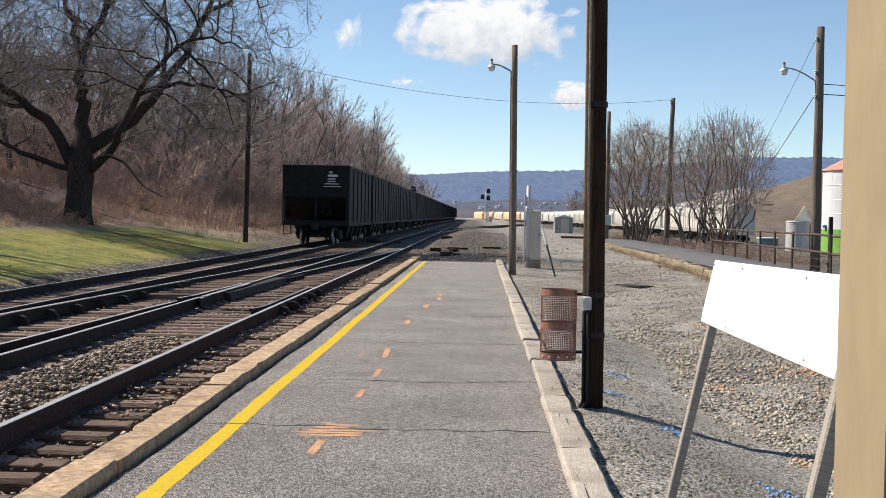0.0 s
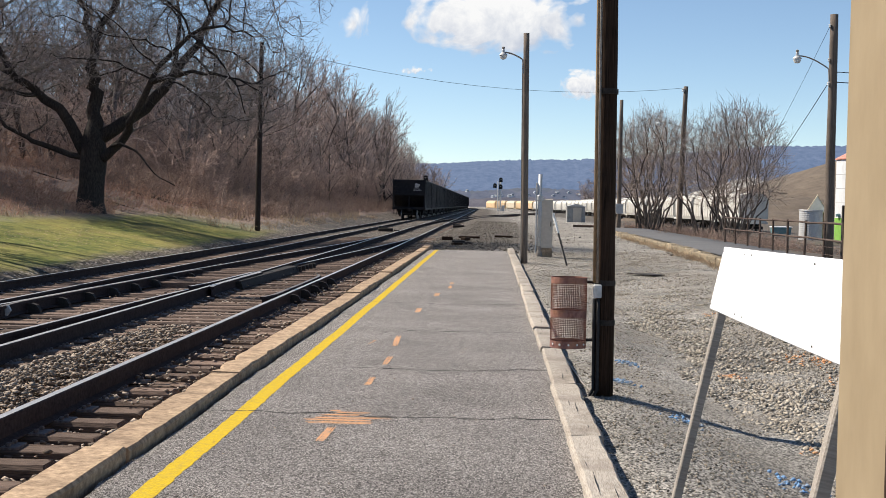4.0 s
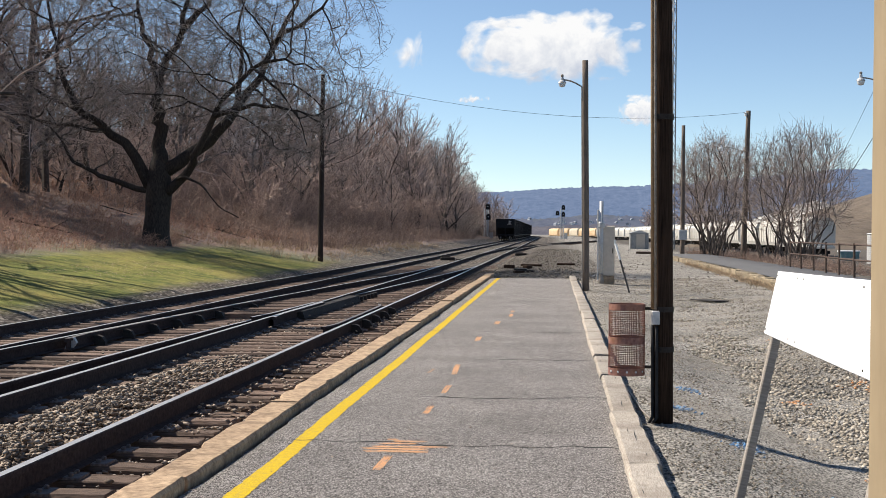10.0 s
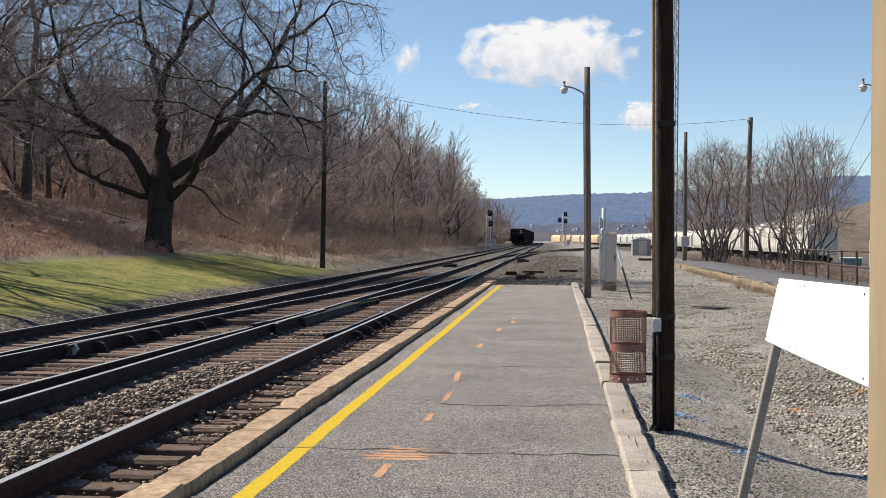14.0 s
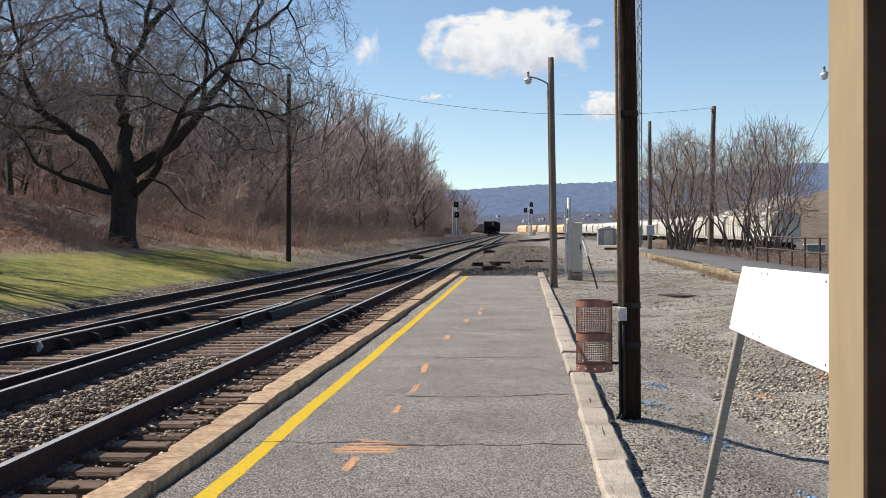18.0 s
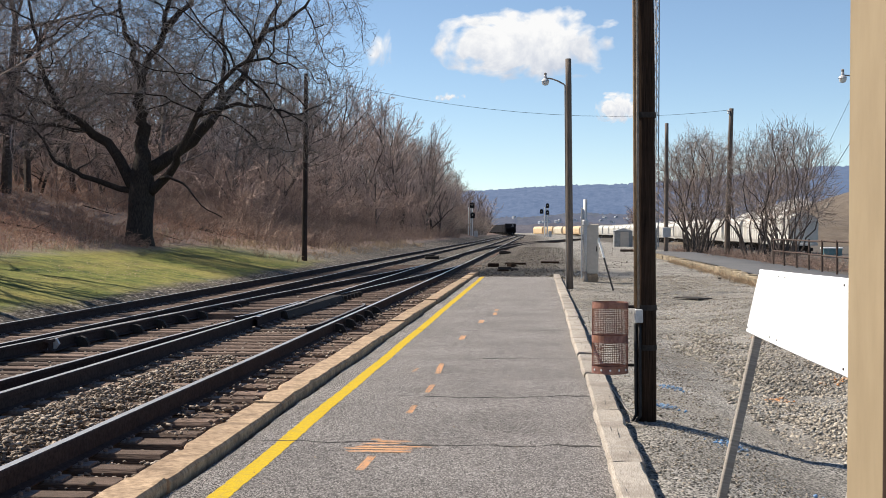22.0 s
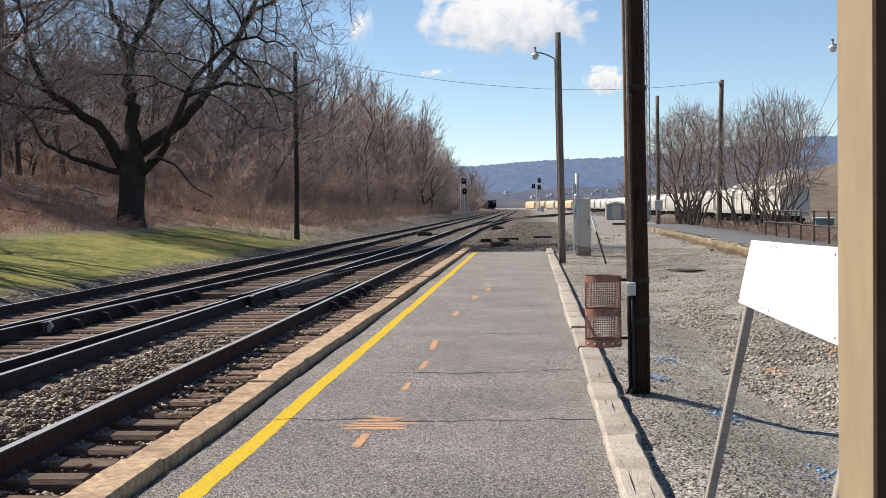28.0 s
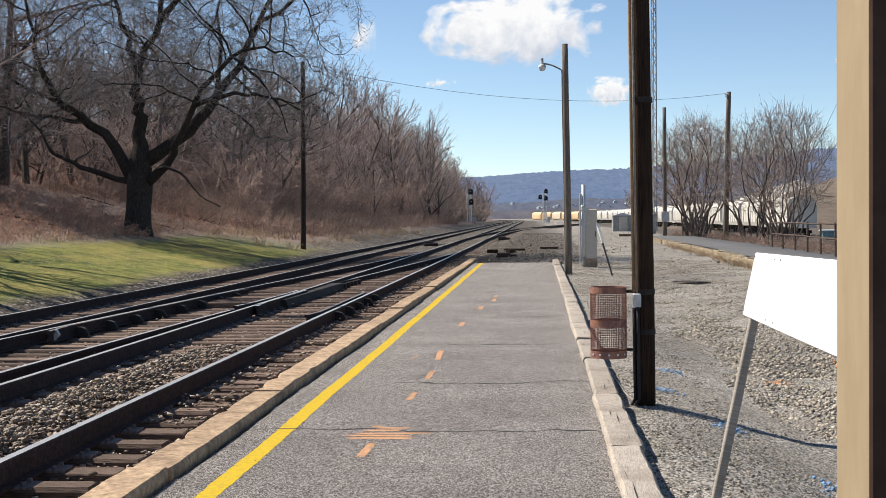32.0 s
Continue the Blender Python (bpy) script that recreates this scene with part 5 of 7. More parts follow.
# ---- white board on stakes ----
def build_board():
    tl, tr = Vector((0.941, 5.49, 1.27)), Vector((0.82, 2.98, 1.314))
    d = (tr - tl).normalized()
    n = Vector((d.y, -d.x, 0)).normalized()          # towards the rails
    a = radians(-12)
    u = (n * math.sin(a) + Vector((0, 0, math.cos(a))))
    u = (u - d * u.dot(d)).normalized()
    face = d.cross(u) if d.cross(u).x < 0 else u.cross(d)
    rot = Matrix((d, u, face)).transposed()
    ln, h = (tr - tl).length, 0.273
    mid = (tl + tr) / 2 - u * h / 2
    bd = thing("blank_sign", "blank white painted board on grey wooden stakes set in gravel", "sign board", Matrix.Translation(mid) @ rot.to_4x4())
    def warp(p):
        """The thin sheet twists a little from its free end to the other."""
        x, y, z = p
        t = radians(15) * (x / ln + 0.5)
        y -= h / 2
        return (x, h / 2 + y * math.cos(t) - z * math.sin(t), y * math.sin(t) + z * math.cos(t))
    sheet, n = Geo(), 14
    for k in range(n + 1):
        x = ln * (k / n - 0.5)
        sheet.v += [(x, y, z) for y, z in ((-h / 2, -0.006), (h / 2, -0.006), (h / 2, 0.003), (h / 2 - 0.003, 0.006), (-h / 2 + 0.003, 0.006), (-h / 2, 0.003))]
    sheet.f = [(6 * k + j, 6 * k + (j + 1) % 6, 6 * k + 6 + (j + 1) % 6, 6 * k + 6 + j) for k in range(n) for j in range(6)]
    sheet.f += [tuple(range(6)), tuple(reversed(range(6 * n, 6 * n + 6)))]
    sheet.m = [0] * len(sheet.f)
    sheet.v = [warp(p) for p in sheet.v]
    part("panel", sheet, M["signwhite"], bd, "plain white sheet panel")
    for x in (-ln / 2 + 0.02, -ln / 2 + 0.62, -ln / 2 + 0.78, ln / 2 - 0.6, ln / 2 - 0.05):
        for y in (-h / 2 + 0.02, h / 2 - 0.02):
            q = Geo().lathe([(0.004, 0.0), (0.0035, 0.002), (0.001, 0.003)], 6, (x, y, 0.006))
            q.v = [warp(p) for p in q.v]
            part("screw", q, M["iron"], bd, "small dark screw")
    for x in (-ln / 2 + 0.15, ln / 2 - 0.05):
        k = 1.8
        part("stake", Geo().box((x, h / 2 - 0.03 - k / 2, -0.026), (0.052, k, 0.036), bevel=0.005), M["stake"], bd, "grey weathered wooden stake")


build_board()


# ---- station post ----
def build_post():
    a, b = Vector((0.417, 1.747, 0)), Vector((0.363, 1.344, 0))
    d = (a - b).normalized()
    n = Vector((d.y, -d.x, 0))
    w = (a - b).length
    rot = Matrix((n, d, Vector((0, 0, 1)))).transposed()
    post = thing("station_post", "square beige-painted station canopy post", "post", Matrix.Translation((a + b) / 2 + n * 0.17) @ rot.to_4x4())
    part("shaft", Geo().box((0, 0, 1.6), (0.34, w, 3.22), bevel=0.006), M["beige"], post)
    # thin sheet added to make the -y end dark brown
    part("end_face", Geo().box((0, -w / 2 - 0.008, 1.66), (0.35, 0.012, 2.95), bevel=0.003), M["darkend"], post, "thin dark brown sheet over the end face")
    part("plinth", Geo().box((0, 0, 0.07), (0.42, w + 0.08, 0.18), bevel=0.01), M["beige"], post)


build_post()


# ---- signal cabinets by the platform end ----
def build_cabinets():
    cab = thing("signal_cabinet", "tall narrow silver steel signal cabinet on a concrete base", "signal cabinet", pose(1.52, 38.2, -0.08))
    part("case", Geo().box((0.03, 0, 0.98), (0.38, 0.34, 1.48), bevel=0.02), M["aluminium"], cab)
    part("door", Geo().box((0.03, -0.18, 0.98), (0.35, 0.02, 1.44), bevel=0.006), M["aluminium"], cab)
    part("door_handle", Geo().tube([(0.16, -0.21, 0.9), (0.16, -0.21, 1.05)], 0.012, 6), M["iron"], cab)
    part("concrete_base", Geo().box((0.02, 0, 0.11), (0.40, 0.36, 0.24), bevel=0.03), M["curb"], cab)
    mast = thing("short_mast", "short galvanised mast beside the cabinet", "steel mast", pose(1.34, 38.0, -0.08))
    part("tube", Geo().tube([(0, 0, 0), (0, 0, 2.45)], 0.06, 12), M["galv"], mast, smooth=True)
    part("channel", Geo().box((-0.10, 0, 1.15), (0.05, 0.05, 2.1), bevel=0.008), M["galv"], mast)
    part("base_casting", Geo().lathe([(0.09, 0.0), (0.09, 0.1), (0.07, 0.18), (0.07, 0.3)], 12), M["conduit"], mast)
    part("clamp", Geo().lathe([(0.08, 1.65), (0.10, 1.68), (0.10, 1.8), (0.08, 1.84)], 12), M["galv"], mast, "steel clamp")
    rod = thing("leaning_rod", "leaning barrier rod, white above and black below", "barrier rod", pose(1.89, 33.0, -0.1))
    part("shaft", Geo().tube([(0, 0, 0), (-0.22, 0.4, 0.82)], [0.024, 0.024], 8), M["rubber"], rod)
    part("white_end", Geo().tube([(-0.22, 0.4, 0.82), (-0.33, 0.6, 1.22)], [0.026, 0.032], 8), M["lampglass"], rod, "flaking white end")
    part("tip", Geo().box((-0.345, 0.62, 1.28), (0.06, 0.03, 0.14), bevel=0.008), M["lampglass"], rod)
    shed = thing("equipment_shed", "grey metal equipment shed with a low gable roof", "shed", pose(8.0, 124.0, -0.35))
    part("body", Geo().box((0, 0, 0.95), (1.75, 2.2, 1.7), bevel=0.02), M["shedgrey"], shed)
    part("roof", Geo().prism([(-0.95, 1.78), (0.95, 1.78), (0.0, 2.05)], -1.2, 1.2), M["galv"], shed)
    part("door", Geo().box((0.1, -1.11, 0.9), (0.8, 0.03, 1.55), bevel=0.01), M["aluminium"], shed)
    part("floor_skid", Geo().box((0, 0, 0.07), (1.9, 2.4, 0.16), bevel=0.02), M["curb"], shed)
    box = thing("relay_case", "narrow dark grey relay case", "relay case", pose(9.15, 104.0, -0.35))
    part("case", Geo().box((0, 0, 0.95), (0.62, 0.6, 1.9), bevel=0.03), M["shedgrey"], box)
    part("lid", Geo().box((0, 0, 1.93), (0.7, 0.68, 0.06), bevel=0.02), M["galv"], box)
    pal = thing("timber_stack", "low stack of dark old ties", "timber stack", pose(7.0, 92.0, -0.3))
    for k in range(5):
        part("timber", Geo().box((0.25 * (k % 3) - 0.25, 0, 0.12 + 0.2 * (k // 3)), (0.22, 2.4, 0.18), bevel=0.02), M["tie"], pal).rotation_euler = (0, 0, 1.2 + 0.05 * k)


build_cabinets()


# ---- railway signals ----
def build_signal(x, y, label, arms, h=6.4):
    sg = thing("railway_signal", label, "railway signal", pose(x, y, -0.2), group="railway signals")
    part("mast", Geo().tube([(0, 0, 0), (0, 0, h)], 0.16, 8), M["lampglass"], sg)
    lad = part("ladder", Geo().tube([(-0.75, 0.2, 0), (-0.75, 0.2, h - 0.6)], 0.10, 5).tube([(-0.35, 0.2, 0), (-0.35, 0.2, h - 0.6)], 0.10, 5), M["lampglass"], sg, "pale steel ladder")
    for k in range(14):
        part("rung", Geo().tube([(-0.75, 0.2, 0.5 + 0.4 * k), (-0.35, 0.2, 0.5 + 0.4 * k)], 0.025, 4), M["galv"], lad)
    part("platform", Geo().box((-0.3, 0, h - 1.4), (1.1, 0.6, 0.06)), M["galv"], sg)
    for ax, az in arms:
        n = 14
        outline = [(ax + 0.46 * math.cos(a), az + 0.46 * math.sin(a)) for a in np.linspace(0, math.pi, n)] + [(ax - 0.46, az - 0.75), (ax + 0.46, az - 0.75)]
        hd = part("target", Geo().prism(outline, -0.2, -0.14), M["signalblack"], sg, "black signal target plate")
        for zz in (0.12, -0.42):
            part("hood", Geo().tube([(ax, -0.2, az + zz), (ax, -0.55, az + zz - 0.04)], [0.15, 0.16], 10, caps=False), M["signalblack"], hd)
        part("lens", Geo().lathe([(0.01, 0.0), (0.12, 0.0), (0.12, 0.01)], 10), M["lampglass"], hd).matrix_basis = Matrix.Translation((ax, -0.21, az - 0.1)) @ Euler((math.pi / 2, 0, 0)).to_matrix().to_4x4()
    part("case", Geo().box((0.7, 0.3, 0.8), (0.8, 0.6, 1.5), bevel=0.03), M["galv"], sg)


build_signal(-13.9, 260, "black railway signal on a pale laddered mast by the woods", [(0.0, 7.0), (0.12, 4.9)], 7.1)
build_signal(1.9, 330, "twin-headed black railway signals on pale masts between tracks", [(0.0, 8.3), (0.0, 6.5), (-1.5, 6.8)], 8.4)


# ---- old platform path, kerb and fence ----
def kerb_x(y):
    return float(np.interp(y, (14, 24, 34, 46, 60, 80), (5.1, 5.6, 6.0, 6.35, 6.45, 6.5)))


def build_path():
    g = Geo()
    ys = np.arange(14, 80.1, 1.0)
    for y in ys:
        x0 = kerb_x(y) + 0.25
        x1 = x0 + 2.75
        g.v += [(x0, y, 0.155), (x0 + 1.2, y, 0.165), (x1, y, 0.14), (x1 + 0.5, y, -0.35)]
    g.f = [(4 * k + j, 4 * k + j + 1, 4 * k + j + 5, 4 * k + j + 4) for k in range(len(ys) - 1) for j in range(3)]
    g.m = [0] * len(g.f)
    path = tagged(part("path", g, M["path"], smooth=True), "grey asphalt walkway raised behind a stone kerb", "walkway", kind="structure")
    kerb = thing("stone_kerb", "rough tan kerb stones edging the raised walkway", "kerb", kind="structure")
    rng = random.Random(17)
    y = 14.0
    shapes = []
    for k in range(6):
        q = Geo().box((0, 0, 0), (0.34, 1.0, 0.42), bevel=0.035)
        q.v = [(a + rng.uniform(-0.03, 0.03), b + rng.uniform(-0.02, 0.02), c + rng.uniform(-0.025, 0.025)) for a, b, c in q.v]
        shapes.append(q.mesh("kerb_stone", [M["kerbstone"]]))
    while y < 80:
        ln = rng.uniform(0.7, 2.4)
        ob = new("kerb_stone", shapes[rng.randrange(6)])
        ob.parent = kerb
        th = math.atan2(kerb_x(y) - kerb_x(y + ln), ln)
        ob.matrix_basis = Matrix.Translation((kerb_x(y + ln / 2) + 0.1 + rng.uniform(-0.03, 0.03), y + ln / 2, -0.055 + rng.uniform(-0.03, 0.02))) @ Euler((0, 0, th)).to_matrix().to_4x4() @ Matrix.Diagonal((1, ln - 0.02, 1, 1))
        y += ln


def build_fence():
    fence = thing("pipe_fence", "rusty brown pipe railing along the walkway", "railing", pose(0, 0, 0))
    ys = np.arange(20.0, 51.0, 2.35)
    rng = random.Random(9)
    def fx(y):
        return kerb_x(y) + 2.75
    for y in ys:
        part("post", Geo().tube([(fx(y), y, -0.1), (fx(y) + rng.uniform(-0.05, 0.05), y + rng.uniform(-0.06, 0.06), 1.17)], 0.035, 7), M["fence"], fence)
    for z in (1.12, 0.68):
        for a, b in zip(ys[:-1], ys[1:]):
            part("rail", Geo().tube([(fx(a), a, z), (fx(b), b, z + rng.uniform(-0.02, 0.02))], 0.03, 7), M["fence"], fence)
    for z in (0.5, 0.3, 0.12):
        part("cable", Geo().tube([(fx(y), y, z) for y in ys], 0.008, 4, caps=False), M["fence"], fence)
    pole = thing("steel_post", "dark square steel post beside the railing", "post", pose(9.1, 33.5, 0))
    part("shaft", Geo().box((0, 0, 0.75), (0.10, 0.10, 1.7), bevel=0.01), M["iron"], pole)


build_path()
build_fence()


# ---- odds and ends on the lot ----
def build_lot_clutter():
    # dark diamond on the gravel, laid as a thin box
    plate = thing("steel_plate", "small flat dark piece on the gravel", "steel plate", pose(3.43, 28.8, -0.075, 0, 0, 32))
    part("plate", Geo().box((0, 0, 0.01), (0.42, 0.85, 0.02), bevel=0.006), M["iron"], plate)
    cable = Geo().tube([(0.66, 12.9, -0.055), (0.67, 12.2, -0.05), (0.70, 11.4, -0.055), (0.715, 10.7, -0.05), (0.75, 10.2, -0.05), (0.77, 10.08, 0.0)], 0.008, 6)
    tagged(part("ground_cable", cable, M["conduit"], smooth=True), "pale cable lying along the timber edging", "cable")
    rng = random.Random(71)
    for k in range(5):
        x, y = rng.uniform(-2.0, 0.6), rng.uniform(43, 58)
        d = part("debris", Geo().box((0, 0, 0.06), (rng.uniform(0.3, 1.1), rng.uniform(0.14, 0.3), rng.uniform(0.08, 0.16)), bevel=0.02), M["pole"])
        d.matrix_basis = pose(x, y, -0.06, 0, 0, rng.uniform(-40, 40))
        tagged(d, "broken piece of dark old tie on the rubble", "debris", group="broken tie pieces")


build_lot_clutter()


def build_kerb_weeds():
    rng = np.random.default_rng(83)
    blades = []
    for _ in range(4):
        v, f = [], []
        for k in range(12):
            a, x, y = rng.uniform(0, 6.28), rng.normal(0, 0.07), rng.normal(0, 0.07)
            v += [(x - 0.006 * math.cos(a), y - 0.006 * math.sin(a), 0), (x + 0.006 * math.cos(a), y + 0.006 * math.sin(a), 0), (x + rng.normal(0, 0.08), y + rng.normal(0, 0.08), rng.uniform(0.06, 0.2))]
            f.append((3 * k, 3 * k + 1, 3 * k + 2))
        blades.append((np.array(v), np.array(f)))
    y = rng.uniform(15, 62, 420)
    x = np.array([kerb_x(q) for q in y]) - 0.1 - np.abs(rng.normal(0, 0.16, 420))
    z = ground_height(x, y, x)
    scatter("kerb_weeds", "dry straw-coloured weeds along the foot of the stone kerb", blades, np.stack([x, y, z], -1), rng.uniform(0.6, 1.4, 420), [M["drygrass"]], 84, "weeds")


build_kerb_weeds()


# ---- yard: standing cars, silos and stockpiles ----
def build_yard_car(mat, label):
    car = thing("covered_hopper", label, "freight car", group="cars standing in the yard")
    l2 = 8.0
    outline = [(-1.35, 1.15), (-1.55, 1.6), (-1.6, 3.6), (-1.35, 4.2), (-0.6, 4.5), (0.6, 4.5), (1.35, 4.2), (1.6, 3.6), (1.55, 1.6), (1.35, 1.15)]
    body = part("body", Geo().prism(outline, -l2 + 0.8, l2 - 0.8), mat, car)
    for y in np.linspace(-l2 + 0.9, l2 - 0.9, 9):
        for sx in (-1, 1):
            part("side_rib", Geo().box((sx * 1.6, y, 2.55), (0.08, 0.14, 2.1), bevel=0.01), mat, body)
    part("running_board", Geo().box((0, 0, 4.62), (1.0, 2 * l2 - 1.6, 0.06)), M["galv"], car)
    for y in (-4.8, -1.6, 1.6, 4.8):
        part("roof_hatch", Geo().lathe([(0.35, 4.5), (0.35, 4.66), (0.1, 4.72)], 10, (0, y, 0)), mat, car)
        g = Geo().add([(-1.3, y - 1.4, 1.2), (1.3, y - 1.4, 1.2), (1.3, y + 1.4, 1.2), (-1.3, y + 1.4, 1.2), (-0.6, y - 0.4, 0.45), (0.6, y - 0.4, 0.45), (0.6, y + 0.4, 0.45), (-0.6, y + 0.4, 0.45)],
                      [(0, 1, 5, 4), (1, 2, 6, 5), (2, 3, 7, 6), (3, 0, 4, 7), (7, 6, 5, 4)])
        part("chute", g, M["trainiron"], car)
    for sy in (-1, 1):
        part("end_platform", Geo().box((0, sy * (l2 - 0.4), 1.15), (2.9, 0.9, 0.25), bevel=0.03), mat, car)
        tr = part("truck", Geo().box((0, sy * (l2 - 1.9), 0.6), (2.2, 2.2, 0.35), bevel=0.06), M["trainiron"], car)
        for y in (-0.9, 0.9):
            for sx in (-1, 1):
                part("wheel", Geo().tube([(sx * 0.68, sy * (l2 - 1.9) + y, 0.42), (sx * 0.82, sy * (l2 - 1.9) + y, 0.42)], 0.42, 14), M["trainiron"], tr)
    return car


def yard_row():
    white = build_yard_car(M["hopperwhite"], "dirty white covered hopper car standing in the yard")
    tan = build_yard_car(M["hoppertan"], "tan covered hopper car standing in the yard")
    orange = build_yard_car(M["hopperorange"], "faded orange covered hopper car standing in the yard")
    s, k = 150.0, 0
    used = {}
    while s < 610:
        p, th = along(s, 29.5, -1.15)
        kind = white if s < 520 else (orange if k % 3 != 1 else tan)
        m = Matrix.Translation(p) @ Euler((0, 0, th)).to_matrix().to_4x4()
        if kind.name in used:
            copy_thing(kind, m)
        else:
            kind.matrix_basis = m
            used[kind.name] = 1
        s += 16.8
        k += 1


def build_yard():
    silo = thing("silo", "white steel silo with green base and faded red roof", "silo", pose(30.0, 100, -0.85))
    r = 3.3
    part("shell", Geo().lathe([(r, 1.8), (r, 6.35)], 48), M["siloplate"], silo)
    part("green_base", Geo().lathe([(r + 0.02, 0), (r + 0.02, 1.8)], 48), M["silogreen"], silo, "green-painted lower rings")
    for z in (3.0, 4.1, 5.2):
        part("seam", Geo().lathe([(r + 0.002, z - 0.03), (r + 0.02, z), (r + 0.002, z + 0.03)], 48), M["galv"], silo)
    part("roof", Geo().lathe([(r + 0.12, 6.33), (r + 0.12, 6.42), (0.5, 8.0), (0.1, 8.1)], 28), M["redroof"], silo, "faded red conical roof")
    part("hatch", Geo().lathe([(0.22, 1.9), (0.22, 2.1), (0.05, 2.15)], 10, (-3.3, -0.6, 0)), M["dumpster"], silo)
    tank = thing("silo", "plain white steel tank beside the green-based silo", "silo", pose(33.4, 94, -0.85))
    part("shell", Geo().lathe([(2.2, 0), (2.2, 4.9)], 40), M["siloplate"], tank)
    part("roof", Geo().lathe([(2.25, 4.85), (2.25, 4.95), (0.3, 5.6)], 24), M["siloplate"], tank)
    bin2 = thing("grain_bin", "small galvanised corrugated grain bin", "grain bin", pose(23.5, 95, -0.7))
    prof = []
    for k in range(28):
        prof.append((0.84 + 0.008 * (k % 2), 0.08 * k))
    part("shell", Geo().lathe(prof, 26), M["galv"], bin2)
    part("rim", Geo().lathe([(0.86, 2.14), (0.89, 2.18), (0.86, 2.24)], 26), M["galv"], bin2)
    hop = thing("gable_hopper", "small white gable end on a dark timber frame", "gable structure", pose(26.2, 104, -0.85))
    part("gable", Geo().prism([(-0.8, 2.25), (0.8, 2.25), (0.0, 3.55)], -0.06, 0.06), M["housewhite"], hop)
    part("trim", Geo().tube([(-0.85, -0.1, 2.2), (0.0, -0.1, 3.6), (0.85, -0.1, 2.2), (-0.85, -0.1, 2.2)], 0.06, 4), M["hoppertan"], hop)
    for x in (-0.5, 0.5):
        part("leg", Geo().box((x, 0, 1.1), (0.16, 0.16, 2.3), bevel=0.02), M["tie"], hop)
    for k in range(4):
        part("rung", Geo().box((0, 0, 0.4 + 0.45 * k), (1.0, 0.08, 0.1), bevel=0.01), M["tie"], hop)
    dump = thing("container", "dull blue-green waste container with a pale rim", "container", pose(26.5, 118, -1.0))
    part("body", Geo().prism([(-0.75, 0.05), (0.75, 0.05), (0.85, 0.9), (-0.85, 0.9)], -0.6, 0.6), M["dumpster"], dump)
    part("rim", Geo().box((0, 0, 0.93), (1.8, 1.3, 0.1), bevel=0.03), M["housewhite"], dump)

    def heap(name, label, x, y, rx, ry, h, mat, seed):
        n, V, F = 44, [], []
        for j in range(n + 1):
            for i in range(n + 1):
                u, v = 2 * i / n - 1, 2 * j / n - 1
                d = math.hypot(u, v)
                z = max(0.0, 1 - d) ** 0.95 * h
                z += 0.5 * noise.noise((u * 4, v * 4, seed)) * min(1, z / 2) + 0.25 * noise.noise((u * 11, v * 11, seed)) * min(1, z / 2)
                V.append((u * rx, v * ry, z - 0.1))
        for j in range(n):
            for i in range(n):
                a = j * (n + 1) + i
                F.append((a, a + 1, a + n + 2, a + n + 1))
        ob = part(name, Geo().add(V, F), mat, smooth=True)
        ob.matrix_basis = pose(x, y, -1.25)
        tagged(ob, label, "stockpile")
    heap("stockpile", "huge brown cone-shaped stockpile", 96, 300, 58, 58, 20, M["mound"], 1)
    heap("stockpile", "smaller pale stone stockpile", 66, 330, 34, 34, 11.5, M["palepile"], 2)
    heap("stockpile", "brown earth bank behind the shrubs", 60, 260, 36, 30, 6, M["mound"], 3)


yard_row()
build_yard()


# ---- trees ----
def grow(G, p, d, length, r, depth, rng, spec):
    """A branch with its side branches. G[0] takes limbs, G[1] the fine twigs."""
    last = depth >= spec["depth"]
    n = spec.get("tip_segs", 2) if last else spec.get("segs", 4)
    pts, rad, dirs = [p.copy()], [r], [d.copy()]
    d = d.copy()
    for k in range(n):
        d = (d + Vector((rng.gauss(0, 1), rng.gauss(0, 1), rng.gauss(0, 1))) * spec["wander"] + Vector((0, 0, spec["lift"]))).normalized()
        p = p + d * length / n
        pts.append(p.copy())
        rad.append(max(r * (1 - (k + 1) / n * spec["taper"]), spec["min_r"]))
        dirs.append(d.copy())
    g = G[1] if depth >= spec["twig_from"] else G[0]
    g.tube(pts, rad, 3 if depth >= spec["twig_from"] else (5 if depth else 9), caps=False)
    if last:
        return
    kids = spec["kids"][min(depth, len(spec["kids"]) - 1)]
    for k in range(kids):
        u = spec["bare"] + (1 - spec["bare"]) * (k + rng.random()) / kids
        j = min(int(u * n), n - 1)
        q = pts[j].lerp(pts[j + 1], u * n - j)
        side = dirs[j].orthogonal().normalized()
        side.rotate(Matrix.Rotation(rng.uniform(0, 2 * math.pi), 3, dirs[j]))
        ang = radians(rng.uniform(*spec["angle"]))
        way = (dirs[j] * math.cos(ang) + side * math.sin(ang)).normalized()
        grow(G, q, way, length * rng.uniform(*spec["ratio"]) * (1.15 - 0.5 * u), rad[j] * rng.uniform(0.4, 0.6), depth + 1, rng, spec)


def tree_meshes(seed, height, spec, lean=0.1):
    rng = random.Random(seed)
    G = [Geo(), Geo()]
    d = Vector((rng.uniform(-lean, lean), rng.uniform(-lean, lean), 1)).normalized()
    grow(G, Vector((0, 0, -0.3)), d, height * 0.78, height * 0.014 + 0.02, 0, rng, spec)
    return G


